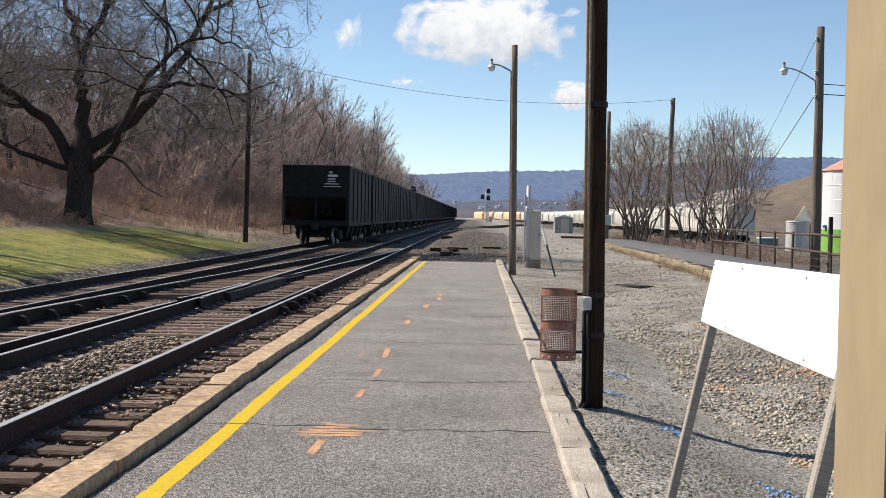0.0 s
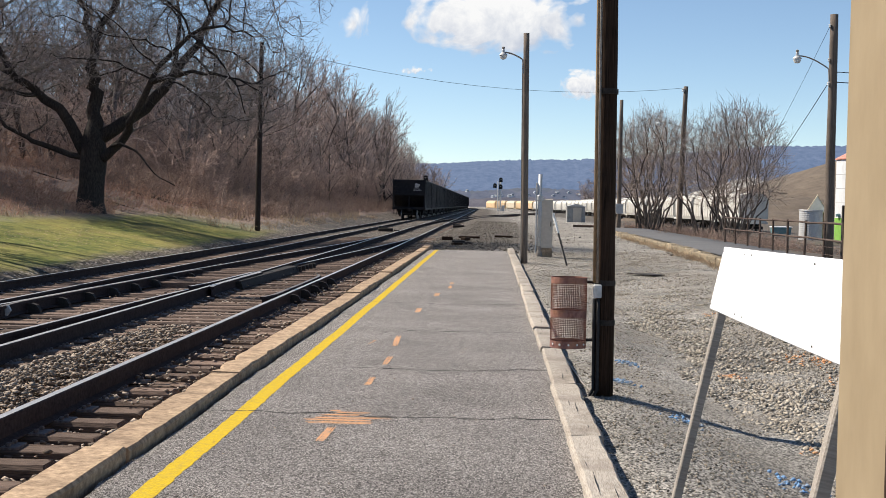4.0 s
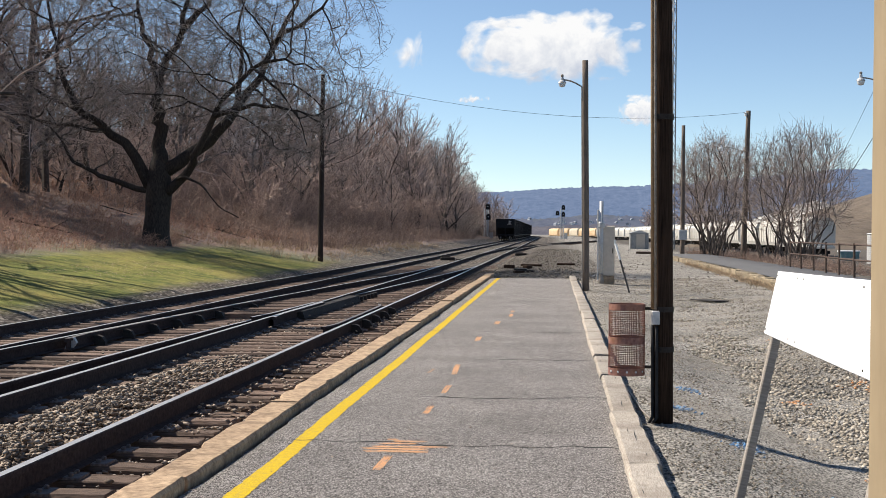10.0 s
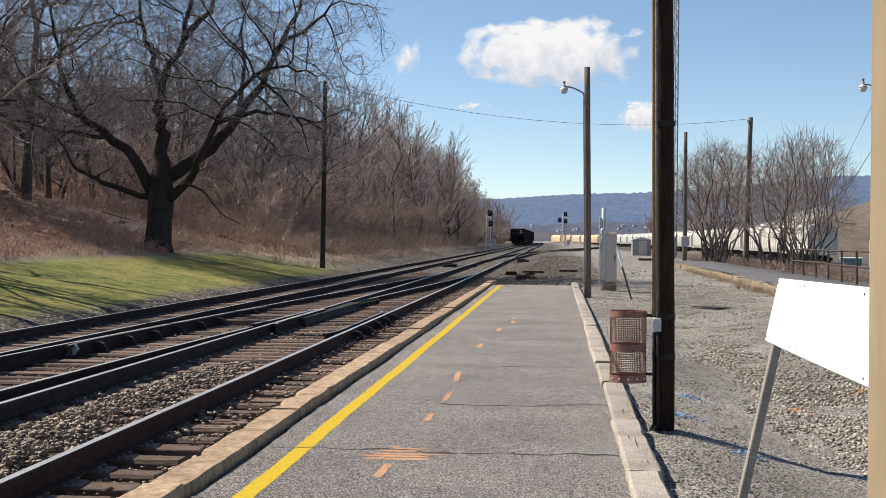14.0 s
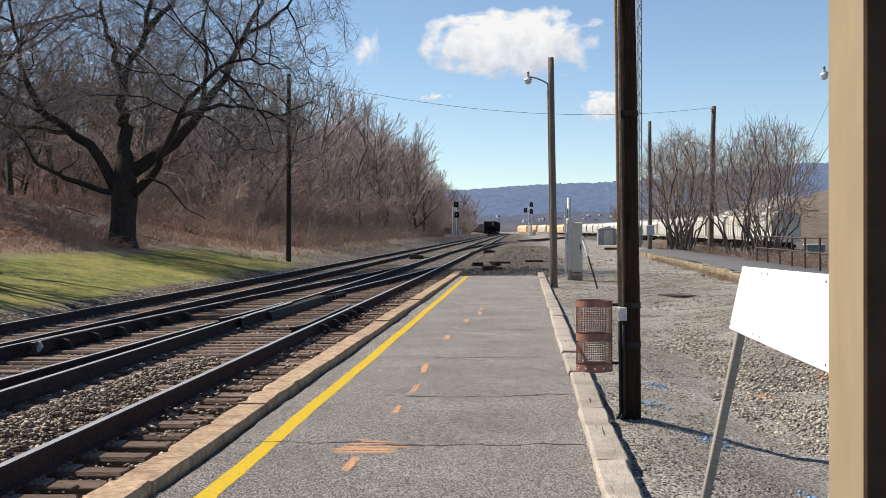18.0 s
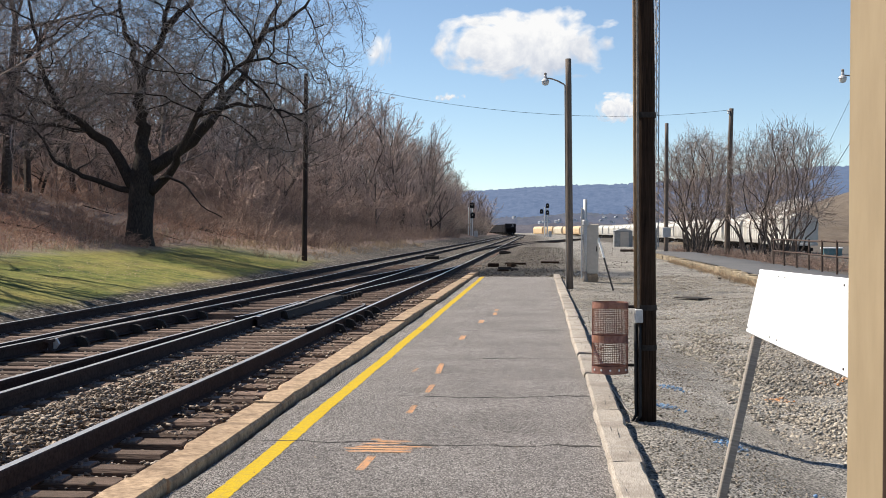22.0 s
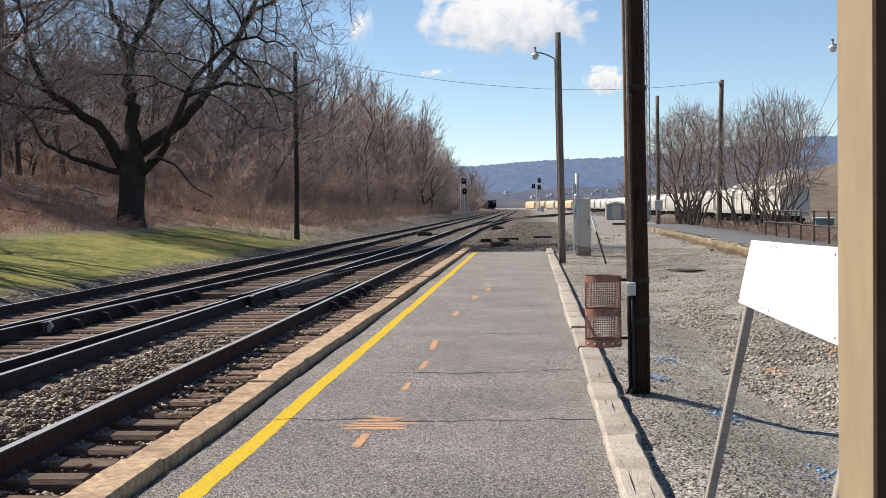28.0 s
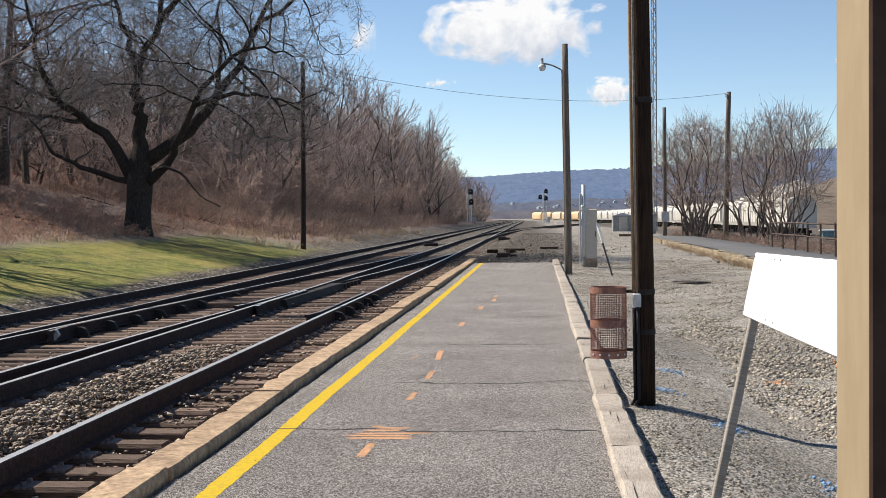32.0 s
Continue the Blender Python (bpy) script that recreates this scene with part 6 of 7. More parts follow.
WOOD = dict(depth=4, segs=3, tip_segs=1, wander=0.17, lift=0.05, taper=0.75, min_r=0.0042, twig_from=2, kids=(12, 6, 5, 4), bare=0.14, angle=(28, 68), ratio=(0.36, 0.58))
FAR_WOOD = dict(depth=3, segs=3, tip_segs=1, wander=0.13, lift=0.11, taper=0.75, min_r=0.019, twig_from=2, kids=(11, 6, 6), bare=0.12, angle=(18, 52), ratio=(0.36, 0.6))


def lie(x, y):
    off, _ = offset_of(np.array([x]), np.array([y]))
    return float(ground_height(np.array([x]), np.array([y]), off)[0])


def colonise(starts, heads, pull, step, reach, kill, rounds, rng):
    """Branches that grow from the starting places towards free air, until each place in the crown has one near it."""
    pos, par = [np.array(p, float) for p in starts], [-1] * len(starts)
    way = [np.array(h, float) for h in heads]
    P = np.array(pos)
    d2 = ((pull[:, None, :] - P[None]) ** 2).sum(-1)
    near, dist = d2.argmin(1), np.sqrt(d2.min(1))
    for _ in range(rounds):
        live = dist < reach
        if not live.any():
            break
        want = {}
        for k in np.nonzero(live)[0]:
            j = near[k]
            v = pull[k] - pos[j]
            want.setdefault(j, np.zeros(3))
            want[j] += v / (np.linalg.norm(v) + 1e-6)
        first = len(pos)
        for j, v in want.items():
            v = v / (np.linalg.norm(v) + 1e-6) + 0.55 * way[j] + rng.normal(0, 0.28, 3)
            v /= np.linalg.norm(v) + 1e-6
            pos.append(pos[j] + v * step)
            par.append(j)
            way.append(v)
        fresh = np.array(pos[first:])
        d2 = ((pull[:, None, :] - fresh[None]) ** 2).sum(-1)
        nd = np.sqrt(d2.min(1))
        closer = nd < dist
        near, dist = np.where(closer, d2.argmin(1) + first, near), np.where(closer, nd, dist)
        keep = dist > kill
        pull, near, dist = pull[keep], near[keep], dist[keep]
        if len(pull) == 0:
            break
    return pos, par


def branch_net(G, pos, par, rooted, tip, most, thick):
    """Tubes along the grown branches: each as thick as what it carries. G[0] takes the thick ones, G[1] the thin."""
    count = len(pos)
    kids = [[] for _ in range(count)]
    for k, j in enumerate(par):
        if j >= 0:
            kids[j].append(k)
    area = np.zeros(count)
    for k in range(count - 1, -1, -1):
        area[k] = max(area[k], tip ** 2.1)
        if par[k] >= 0:
            area[par[k]] += area[k]
    rad = np.minimum(area ** (1 / 2.1), most)
    def chain(j, k):
        line, rr = [Vector(pos[j]), Vector(pos[k])], [rad[k], rad[k]]
        while kids[k]:
            nxt = max(kids[k], key=lambda c: area[c])
            for other in kids[k]:
                if other != nxt:
                    chain(k, other)
            line.append(Vector(pos[nxt]))
            rr.append(rad[nxt])
            k = nxt
        G[0 if rr[0] > thick else 1].tube(line, rr, 5 if rr[0] > thick else 3, caps=False)
    for j in range(rooted):
        for k in kids[j]:
            chain(j, k)
    return rad, kids


def twig_spray(g, p, d, length, r, rng, forks):
    """A fine crooked twig with its side shoots."""
    q = p + (d + Vector((rng.gauss(0, 0.25), rng.gauss(0, 0.25), rng.gauss(0, 0.25)))).normalized() * length * 0.5
    e = q + (d + Vector((rng.gauss(0, 0.4), rng.gauss(0, 0.4), rng.gauss(0.12, 0.4)))).normalized() * length * 0.5
    g.tube([p, q, e], [r, r * 0.8, r * 0.5], 3, caps=False)
    for k in range(forks):
        a = p.lerp(q, rng.uniform(0.3, 1.0)) if k % 2 else q.lerp(e, rng.uniform(0.0, 0.7))
        w = (d + Vector((rng.gauss(0, 0.75), rng.gauss(0, 0.75), rng.gauss(0.1, 0.7)))).normalized()
        g.tube([a, a + w * length * rng.uniform(0.3, 0.6)], [r * 0.75, r * 0.45], 3, caps=False)


def build_hero():
    tree = thing("oak_tree", "big old bare tree with thick spreading limbs above the lawn", "tree", pose(-16.1, 50.0, 0.72))
    rng, nrng = random.Random(77), np.random.default_rng(77)
    G = [Geo(), Geo()]
    trunk = Geo()
    pts = [(0, 0, -0.3), (0, 0, 0.12), (0.02, 0, 0.5), (0.05, 0, 1.2), (0.1, 0, 2.0), (0.12, 0, 2.7), (0.1, 0.05, 3.4), (0.08, 0.06, 4.1)]
    trunk.tube(pts, [0.80, 0.66, 0.55, 0.49, 0.50, 0.50, 0.36, 0.1], 16)
    trunk.v = [(x * (1 + 0.10 * noise.noise((x * 2, y * 2, z))), y * (1 + 0.12 * noise.noise((y * 2, x * 2, z + 4))), z) for x, y, z in trunk.v]
    part("trunk", trunk, M["bark"], tree, smooth=True)
    limbs = [(0.33, 0.2, ((0.15, 3.0), (0.1, 4.8), (0.0, 5.9), (0.15, 7.2), (0.9, 8.9), (1.1, 10.7), (0.5, 13.0))),
             (0.19, 0.6, ((0.1, 6.6), (-0.4, 7.6), (-0.9, 9.2), (-1.3, 11.2), (-1.6, 13.6))),
             (0.16, 0.7, ((0.85, 8.8), (2.0, 10.0), (2.5, 12.0), (3.0, 14.6))),
             (0.26, -0.5, ((-0.3, 2.3), (-1.3, 4.2), (-2.8, 5.3), (-3.6, 6.9), (-3.9, 8.8), (-4.6, 11.5))),
             (0.14, -0.4, ((-0.3, 2.3), (-2.2, 2.8), (-3.2, 3.3), (-4.0, 4.7), (-4.6, 5.1))),
             (0.30, 0.7, ((0.3, 3.1), (2.0, 4.3), (3.0, 5.5), (3.9, 6.9), (4.6, 8.8), (5.6, 11.0), (6.2, 13.2))),
             (0.22, -1.0, ((0.4, 2.2), (1.4, 3.0), (2.1, 4.1), (3.2, 5.7), (4.6, 7.0), (5.9, 7.2), (7.1, 6.7))),
             (0.07, -0.9, ((1.0, 2.8), (2.0, 2.6), (3.0, 1.6), (3.9, 1.2))),
             (0.11, 0.6, ((-2.9, 5.5), (-4.6, 6.0), (-6.0, 7.4), (-6.8, 9.2))),
             (0.12, 1.4, ((3.0, 5.5), (3.1, 7.8), (2.8, 10.0), (3.6, 12.4))),
             (0.12, -0.5, ((2.9, 5.2), (4.5, 5.5), (6.0, 5.4), (7.2, 4.8))),
             (0.11, 0.5, ((4.4, 8.4), (6.0, 9.6), (7.0, 10.6), (7.6, 12))),
             (0.07, -0.6, ((4.5, 7.0), (5.6, 6.0), (6.4, 4.9), (6.8, 3.9))),
             (0.10, -1.4, ((-1.8, 4.6), (-3.6, 4.9), (-5.4, 5.2), (-6.6, 6.4)))]
    forks = {(0.1, 6.6): 0.3, (0.85, 8.8): 0.4, (-2.9, 5.5): -0.5, (3.0, 5.5): 0.8, (2.9, 5.2): -1.6, (4.4, 8.4): 1.5, (4.5, 7.0): -2.2, (1.0, 2.8): -0.5, (-1.8, 4.6): -0.4}
    starts, heads = [], []
    for r, depth_y, path in limbs:
        y0 = forks.get(path[0], 0.0)
        p3 = [Vector((x, y0 + depth_y * k * 0.55 + (0.15 * rng.uniform(-1, 1) if k else 0), z)) for k, (x, z) in enumerate(path)]
        fine = []
        for a, b in zip(p3[:-1], p3[1:]):
            for u in (0, 0.33, 0.66):
                fine.append(a.lerp(b, u) + Vector((rng.uniform(-1, 1), rng.uniform(-1, 1), rng.uniform(-1, 1))) * min(0.14, 0.05 + 0.5 * r))
        fine.append(p3[-1])
        rr = [max(0.022, r * (1 - 0.9 * (k / (len(fine) - 1)) ** 0.8)) for k in range(len(fine))]
        part("limb", Geo().tube(fine, rr, 9), M["bark"], tree, smooth=True)
        for k in range(4, len(fine)):
            starts.append(fine[k])
            heads.append((fine[k] - fine[k - 1]).normalized())
    # free air of the crown: a broad dome, denser towards its outside, with gaps
    n = 9800
    u = nrng.normal(0, 1, (n, 3))
    u /= np.linalg.norm(u, axis=1)[:, None]
    u *= (nrng.random(n) ** 0.42)[:, None]
    pull = u * np.array([8.7, 6.2, 8.0]) + np.array([0.6, 0.0, 8.4])
    gap = np.array([noise.noise(Vector(p) * 0.42) for p in pull])
    pull = pull[(gap > -0.3) & (pull[:, 2] > 3.4 + 1.6 * (np.abs(pull[:, 0] - 1) < 3))]
    pos, par = colonise(starts, heads, pull, 0.34, 3.2, 0.46, 80, nrng)
    count = len(pos)
    rad, kids = branch_net(G, pos, par, len(starts), 0.011, 0.10, 0.03)
    for k in range(len(starts), count):
        if rad[k] < 0.05:
            d = (Vector(pos[k]) - Vector(pos[par[k]])).normalized()
            for _ in range(2 if kids[k] else 3):
                side = Vector((rng.gauss(0, 1), rng.gauss(0, 1), rng.gauss(0, 1))).normalized()
                twig_spray(G[1], Vector(pos[k]), (d * 0.7 + side * 0.8 + Vector((0, 0, 0.1))).normalized(), rng.uniform(0.45, 0.95), 0.0065, rng, 3)
    tagged(part("branchwork", G[0], M["bark"], tree), "dark crooked branches", kind="stuff")
    part("crown", G[1], M["oaktwig"], tree, "fine bare twigs")


build_hero()


def build_woods():
    rng = random.Random(41)
    bases = []
    for k in range(12):
        h = 10.0 + 1.2 * (k % 7)
        G = tree_meshes(100 + k, h, WOOD if k < 7 else FAR_WOOD)
        t = thing("woodland_tree", "bare grey-brown tree on the wooded slope", "tree", group="trees on the slope")
        part("trunk", G[0], M["woodbark"] if k % 6 != 3 else M["bark"], t)
        part("crown", G[1], M["paletwig"] if k % 3 else M["twig"], t)
        bases.append(t)
    spots = []
    # trunks along the slope, thinning with distance up it
    s = 46.0
    while s < 640:
        for row in range(2 if s < 78 else (5 if s < 120 else 4)):
            off = -17.5 - row * (3.8 + 0.012 * s) - rng.uniform(-1.6, 1.6)
            if 165 < s < 320:
                off += 1.6
            if s < 78:
                off -= 8.0 if row == 0 else 5.0
            elif s < 165:
                off -= 4.5 * (165 - s) / 87
            p, th = along(s + rng.uniform(-2.2, 2.2), off)
            spots.append((p.x, p.y, row, s))
        s += 5.2 if s < 70 else 4.8 if s < 120 else (7.5 if s < 260 else 22)
    # trees farther back along the bank, whose shade falls on the lawn
    for s, off in ((31.5, -18.8), (34.5, -20.6), (16, -23), (21, -25.5), (25, -22.5), (29.5, -25), (34, -27), (31, -20.5), (40, -29), (51, -27), (55, -26.5), (53, -31), (58, -25), (62, -25.5), (60, -28.5), (64, -30), (68, -28.5), (71, -33)):
        p, th = along(s, off)
        spots.append((p.x, p.y, 7, s))
    # saplings and small trees under the tall ones
    for _ in range(74):
        s = 36 + 140 * rng.random() ** 1.2
        p, th = along(s, rng.uniform(-40, -24.5 if s < 85 else (-19.5 if s < 120 else -16)))
        spots.append((p.x, p.y, 9, s))
    first = set()
    for x, y, row, s in spots:
        if math.hypot(x + 16, y - 50) < 3.0 or (225 < y < 268 and x > -20.5):
            continue
        k = rng.randrange(7) if s < 130 else 7 + rng.randrange(5)
        sc = rng.uniform(0.8, 1.15) * (0.85 if row == 0 else 1.0) * (1.0 if row == 0 else 1.22) * (0.92 if s < 58 or row == 7 else 0.55 if s < 78 else 0.74 if s < 130 and row > 1 else 0.94 if s < 165 else 1.24)
        if row == 9:
            sc = rng.uniform(0.35, 0.7)
        # tops keep to one even canopy that falls away along the line
        far, bearing = math.hypot(x, y), math.degrees(math.atan2(-x, y))
        crest = 1.4 + far * math.tan(radians(float(np.interp(bearing, (2, 4.2, 7.4, 9.2, 13, 19, 21, 24), (3.6, 4.3, 6.6, 7.2, 10.3, 12.0, 18.0, 45.0)))))
        sc = min(sc, rng.uniform(0.85, 1.0) * max(2.5, crest - lie(x, y)) / (10.0 + 1.2 * (k % 7)))
        m = Matrix.Translation((x, y, lie(x, y))) @ Euler((rng.uniform(-0.06, 0.06), rng.uniform(-0.06, 0.06), rng.uniform(0, 6.28))).to_matrix().to_4x4() @ Matrix.Diagonal((sc, sc, sc, 1))
        if k not in first:
            first.add(k)
            bases[k].matrix_basis = m
        else:
            ob = copy_thing(bases[k], m)
            ob.matrix_basis = m


build_woods()


def brush_shapes(n, seed, stems, h, spread, r, arch):
    rng = random.Random(seed)
    out = []
    for _ in range(n):
        g = Geo()
        for _ in range(stems):
            a, u = rng.uniform(0, 6.283), rng.random() ** 0.6
            p = Vector((math.cos(a), math.sin(a), 0)) * spread * 0.4 * u
            d = Vector((math.cos(a) * 0.5 * u + rng.gauss(0, 0.2), math.sin(a) * 0.5 * u + rng.gauss(0, 0.2), 1)).normalized()
            pts = [p]
            ln = h * rng.uniform(0.5, 1.1)
            for k in range(3):
                d = (d + Vector((rng.gauss(0, 0.22), rng.gauss(0, 0.22), -arch * k))).normalized()
                pts.append(pts[-1] + d * ln / 3)
            g.tube(pts, [r, r * 0.8, r * 0.6, r * 0.3], 3, caps=False)
            for k in (1, 2):
                for _ in range(2):
                    w = Vector((rng.gauss(0, 1), rng.gauss(0, 1), rng.uniform(0.1, 1))).normalized()
                    g.tube([pts[k], pts[k] + w * ln * 0.3], [r * 0.6, r * 0.3], 3, caps=False)
        out.append((np.array(g.v), np.array(g.f)))
    return out


def sapling_shapes(n, seed, h, spec):
    """Small bare saplings with their twigs, a few stems from one foot."""
    out = []
    for k in range(n):
        rng = random.Random(seed * 50 + k)
        G = [Geo(), Geo()]
        for _ in range(2):
            d = Vector((rng.gauss(0, 0.28), rng.gauss(0, 0.28), 1)).normalized()
            grow(G, Vector((rng.gauss(0, 0.3), rng.gauss(0, 0.3), -0.1)), d, h * rng.uniform(0.6, 1.0), spec["root"], 0, rng, spec)
        v = np.array(G[0].v + G[1].v)
        quads = [f for f in G[0].f] + [tuple(i + len(G[0].v) for i in f) for f in G[1].f]
        out.append((v, np.array(quads)))
    return out


THICKET = dict(root=0.03, depth=3, segs=3, tip_segs=1, wander=0.22, lift=0.03, taper=0.8, min_r=0.011, twig_from=1, kids=(8, 5, 3), bare=0.12, angle=(25, 65), ratio=(0.38, 0.62))
FAR_THICKET = dict(root=0.05, depth=2, segs=3, tip_segs=2, wander=0.2, lift=0.04, taper=0.7, min_r=0.015, twig_from=1, kids=(12, 8), bare=0.1, angle=(22, 60), ratio=(0.4, 0.66))


def build_brush():
    rng = np.random.default_rng(55)
    def spread(n, s0, s1, o0, o1, power=1.0):
        out = []
        for _ in range(n):
            s = s0 + (s1 - s0) * rng.random() ** power
            p, _ = along(s, rng.uniform(o0, o1))
            out.append((p.x, p.y, lie(p.x, p.y) - 0.05))
        return np.array(out)
    low = spread(1150, 22, 88, -36, -15.7)
    scatter("underbrush", "tangled reddish-brown dry underbrush on the slope", brush_shapes(6, 1, 9, 0.75, 1.8, 0.011, 0.4), low, rng.uniform(0.6, 1.3, len(low)), [M["redbrush"]], 6, "underbrush")
    near = spread(420, 22, 52, -25, -15.6)
    scatter("underbrush", "low russet bramble and dead weeds above the lawn", brush_shapes(6, 41, 9, 0.6, 1.6, 0.010, 0.45), near, rng.uniform(0.6, 1.2, len(near)), [M["redbrush"]], 46, "underbrush")
    mid = spread(520, 66, 210, -24, -12.9, 1.3)
    scatter("underbrush", "dense bare thicket at the foot of the woods", brush_shapes(6, 2, 13, 1.2, 1.9, 0.013, 0.22), mid, rng.uniform(0.7, 1.6, len(mid)), [M["brush"]], 7, "underbrush")
    slope = spread(190, 40, 120, -48, -24)
    scatter("underbrush", "thin grey-brown saplings and brush high on the slope", sapling_shapes(5, 14, 3.4, THICKET), slope, rng.uniform(0.6, 1.5, len(slope)), [M["paletwig"]], 18, "underbrush")
    edge = spread(250, 72, 150, -30, -17.0)
    scatter("underbrush", "hazy thicket of bare saplings along the woods", sapling_shapes(5, 24, 3.6, THICKET), edge, rng.uniform(0.6, 1.5, len(edge)), [M["thicket"]], 28, "underbrush")
    edge = spread(340, 145, 330, -32, -15.5)
    edge = edge[(edge[:, 1] < 215) | (edge[:, 1] > 264) | (edge[:, 0] < -19.5)]
    scatter("underbrush", "far hazy thicket of bare saplings along the woods", sapling_shapes(5, 34, 4.6, FAR_THICKET), edge, rng.uniform(0.6, 1.6, len(edge)), [M["thicket"]], 38, "underbrush")
    far = np.concatenate([spread(160, 200, 330, -22, -13.6), spread(320, 330, 700, -26, -16.2)])
    far = far[(far[:, 1] < 215) | (far[:, 1] > 264) | (far[:, 0] < -16.5)]
    scatter("underbrush", "distant bare thicket beside the track", brush_shapes(4, 3, 14, 3.2, 2.6, 0.035, 0.1), far, rng.uniform(0.8, 1.8, len(far)), [M["shrubtwig"]], 8, "underbrush")
    tuft = spread(900, 18, 120, -19, -10.6)
    tuft = tuft[(tuft[:, 1] > 55) | (tuft[:, 0] < -15.4)]
    scatter("dry_grass_tufts", "tufts of tawny dead grass along the bank", brush_shapes(4, 4, 7, 0.4, 0.5, 0.008, 0.3), tuft, rng.uniform(0.6, 1.4, len(tuft)), [M["drygrass"]], 9, "dry grass")
    flake = [(np.array([(-0.5, 0, 0.06), (0, 0.32, 0.16), (0.5, 0.05, 0.02), (0, -0.34, 0.1)]), np.array([(0, 3, 1), (1, 3, 2)])),
             (np.array([(-0.45, 0.1, 0.16), (0.1, 0.4, 0.03), (0.5, -0.1, 0.14), (-0.1, -0.3, 0.02)]), np.array([(0, 3, 1), (1, 3, 2)]))]
    leaves = np.concatenate([spread(1300, 18, 62, -17.5, -10.4), spread(900, 30, 42, -13.6, -11.4), spread(1500, 45, 60, -17.0, -14.2)])
    leaves[:, 2] += 0.05
    scatter("fallen_leaves", "dry pale fallen leaves strewn over the lawn", flake, leaves, rng.uniform(0.04, 0.07, len(leaves)), [M["drygrass"]], 47, "leaves")


build_brush()


def build_fallen_branches():
    rng = random.Random(91)
    for k in range(16):
        p, _ = along(rng.uniform(26, 76), rng.uniform(-27, -16.5))
        ln, r = rng.uniform(0.9, 2.6), rng.uniform(0.015, 0.045)
        g = Geo()
        a = rng.uniform(-0.5, 0.9)
        pts = [Vector((p.x + math.cos(a) * ln * u + rng.uniform(-0.1, 0.1), p.y + math.sin(a) * ln * u, 0)) for u in (0, 0.3, 0.65, 1)]
        pts = [Vector((q.x, q.y, lie(q.x, q.y) + r + 0.1)) for q in pts]
        g.tube(pts, [r, r * 0.9, r * 0.7, r * 0.4], 6)
        q = pts[2]
        g.tube([q, q + Vector((rng.uniform(-0.3, 0.6), rng.uniform(-0.5, 0.5), rng.uniform(0.2, 0.7)))], [r * 0.5, r * 0.2], 5)
        tagged(part("fallen_branch", g, M["bark"] if k % 3 else M["woodbark"]), "dead branch lying in leaf litter on the slope", "branch", group="fallen branches")


build_fallen_branches()


def build_shrubs():
    rng = random.Random(63)
    bases = []
    for k in range(3):
        G = [Geo(), Geo()]
        r2, nr = random.Random(300 + k), np.random.default_rng(300 + k)
        starts, heads = [], []
        for _ in range(8):
            a, lean = r2.uniform(0, 6.28), r2.uniform(0.1, 0.62)
            foot = Vector((math.cos(a), math.sin(a), 0)) * r2.uniform(0.1, 0.55)
            d = Vector((math.cos(a) * lean, math.sin(a) * lean, 1)).normalized()
            line = [foot + d * u + Vector((r2.gauss(0, 0.05), r2.gauss(0, 0.05), 0)) * u for u in (0, 0.5, 1.0, 1.5, 2.0, 2.5)]
            G[0].tube(line, [0.062, 0.056, 0.05, 0.045, 0.04, 0.034], 6, caps=False)
            starts += line[2:]
            heads += [d] * 4
        u = nr.normal(0, 1, (1250, 3))
        u *= (nr.random(1250) ** 0.55 / np.linalg.norm(u, axis=1))[:, None]
        pull = u * np.array([2.3, 2.3, 2.9]) + np.array([0, 0, 3.75])
        ragged = np.array([noise.noise(Vector(p) * 0.8 + Vector((7 * k, 0, 0))) for p in pull])
        pull = pull[(ragged > -0.2) & (pull[:, 2] > 1.3 + 0.45 * np.hypot(pull[:, 0], pull[:, 1]))]
        pos, par = colonise(starts, heads, pull, 0.2, 1.8, 0.31, 60, nr)
        rad, kids = branch_net(G, pos, par, len(starts), 0.0085, 0.034, 0.02)
        for j in range(len(starts), len(pos)):
            if rad[j] < 0.02:
                d = (Vector(pos[j]) - Vector(pos[par[j]])).normalized()
                out = Vector((pos[j][0], pos[j][1], max(0.3, pos[j][2] - 2.0))).normalized()
                for _ in range(1 if kids[j] else 2):
                    side = Vector((r2.gauss(0, 1), r2.gauss(0, 1), r2.gauss(0, 1))).normalized()
                    twig_spray(G[1], Vector(pos[j]), (d * 0.7 + side * 0.5 + out * 0.6).normalized(), r2.uniform(0.4, 1.0), 0.0066, r2, 2)
        t = thing("shrub", "tall bare multi-stemmed shrub beside the walkway", "shrub", group="shrubs by the walkway")
        part("stem", G[0], M["woodbark"], t)
        part("crown", G[1], M["shrubtwig"], t)
        bases.append(t)
    spots = [(9.7, 81, 1.16), (10.6, 84.5, 1.22), (10.0, 88, 1.2), (11.2, 62, 0.98), (12.4, 64.5, 1.05), (13.0, 68, 1.08), (11.6, 70, 1.05), (11.6, 90, 1.24)]
    for k, (x, y, s) in enumerate(spots):
        m = Matrix.Translation((x, y, -0.3)) @ Euler((0, 0, rng.uniform(0, 6.28))).to_matrix().to_4x4() @ Matrix.Diagonal((s, s, s, 1))
        if k < 3:
            bases[k].matrix_basis = m
        else:
            copy_thing(bases[k % 3], m).matrix_basis = m
    r = np.random.default_rng(12)
    pts = np.stack([r.uniform(9.4, 13, 130), r.uniform(48, 95, 130), np.full(130, -0.35)], -1)
    scatter("underbrush", "low dry weeds under the shrubs", brush_shapes(4, 8, 20, 0.9, 1.2, 0.01, 0.2), pts, r.uniform(0.6, 1.2, 130), [M["brush"]], 13, "underbrush")


build_shrubs()


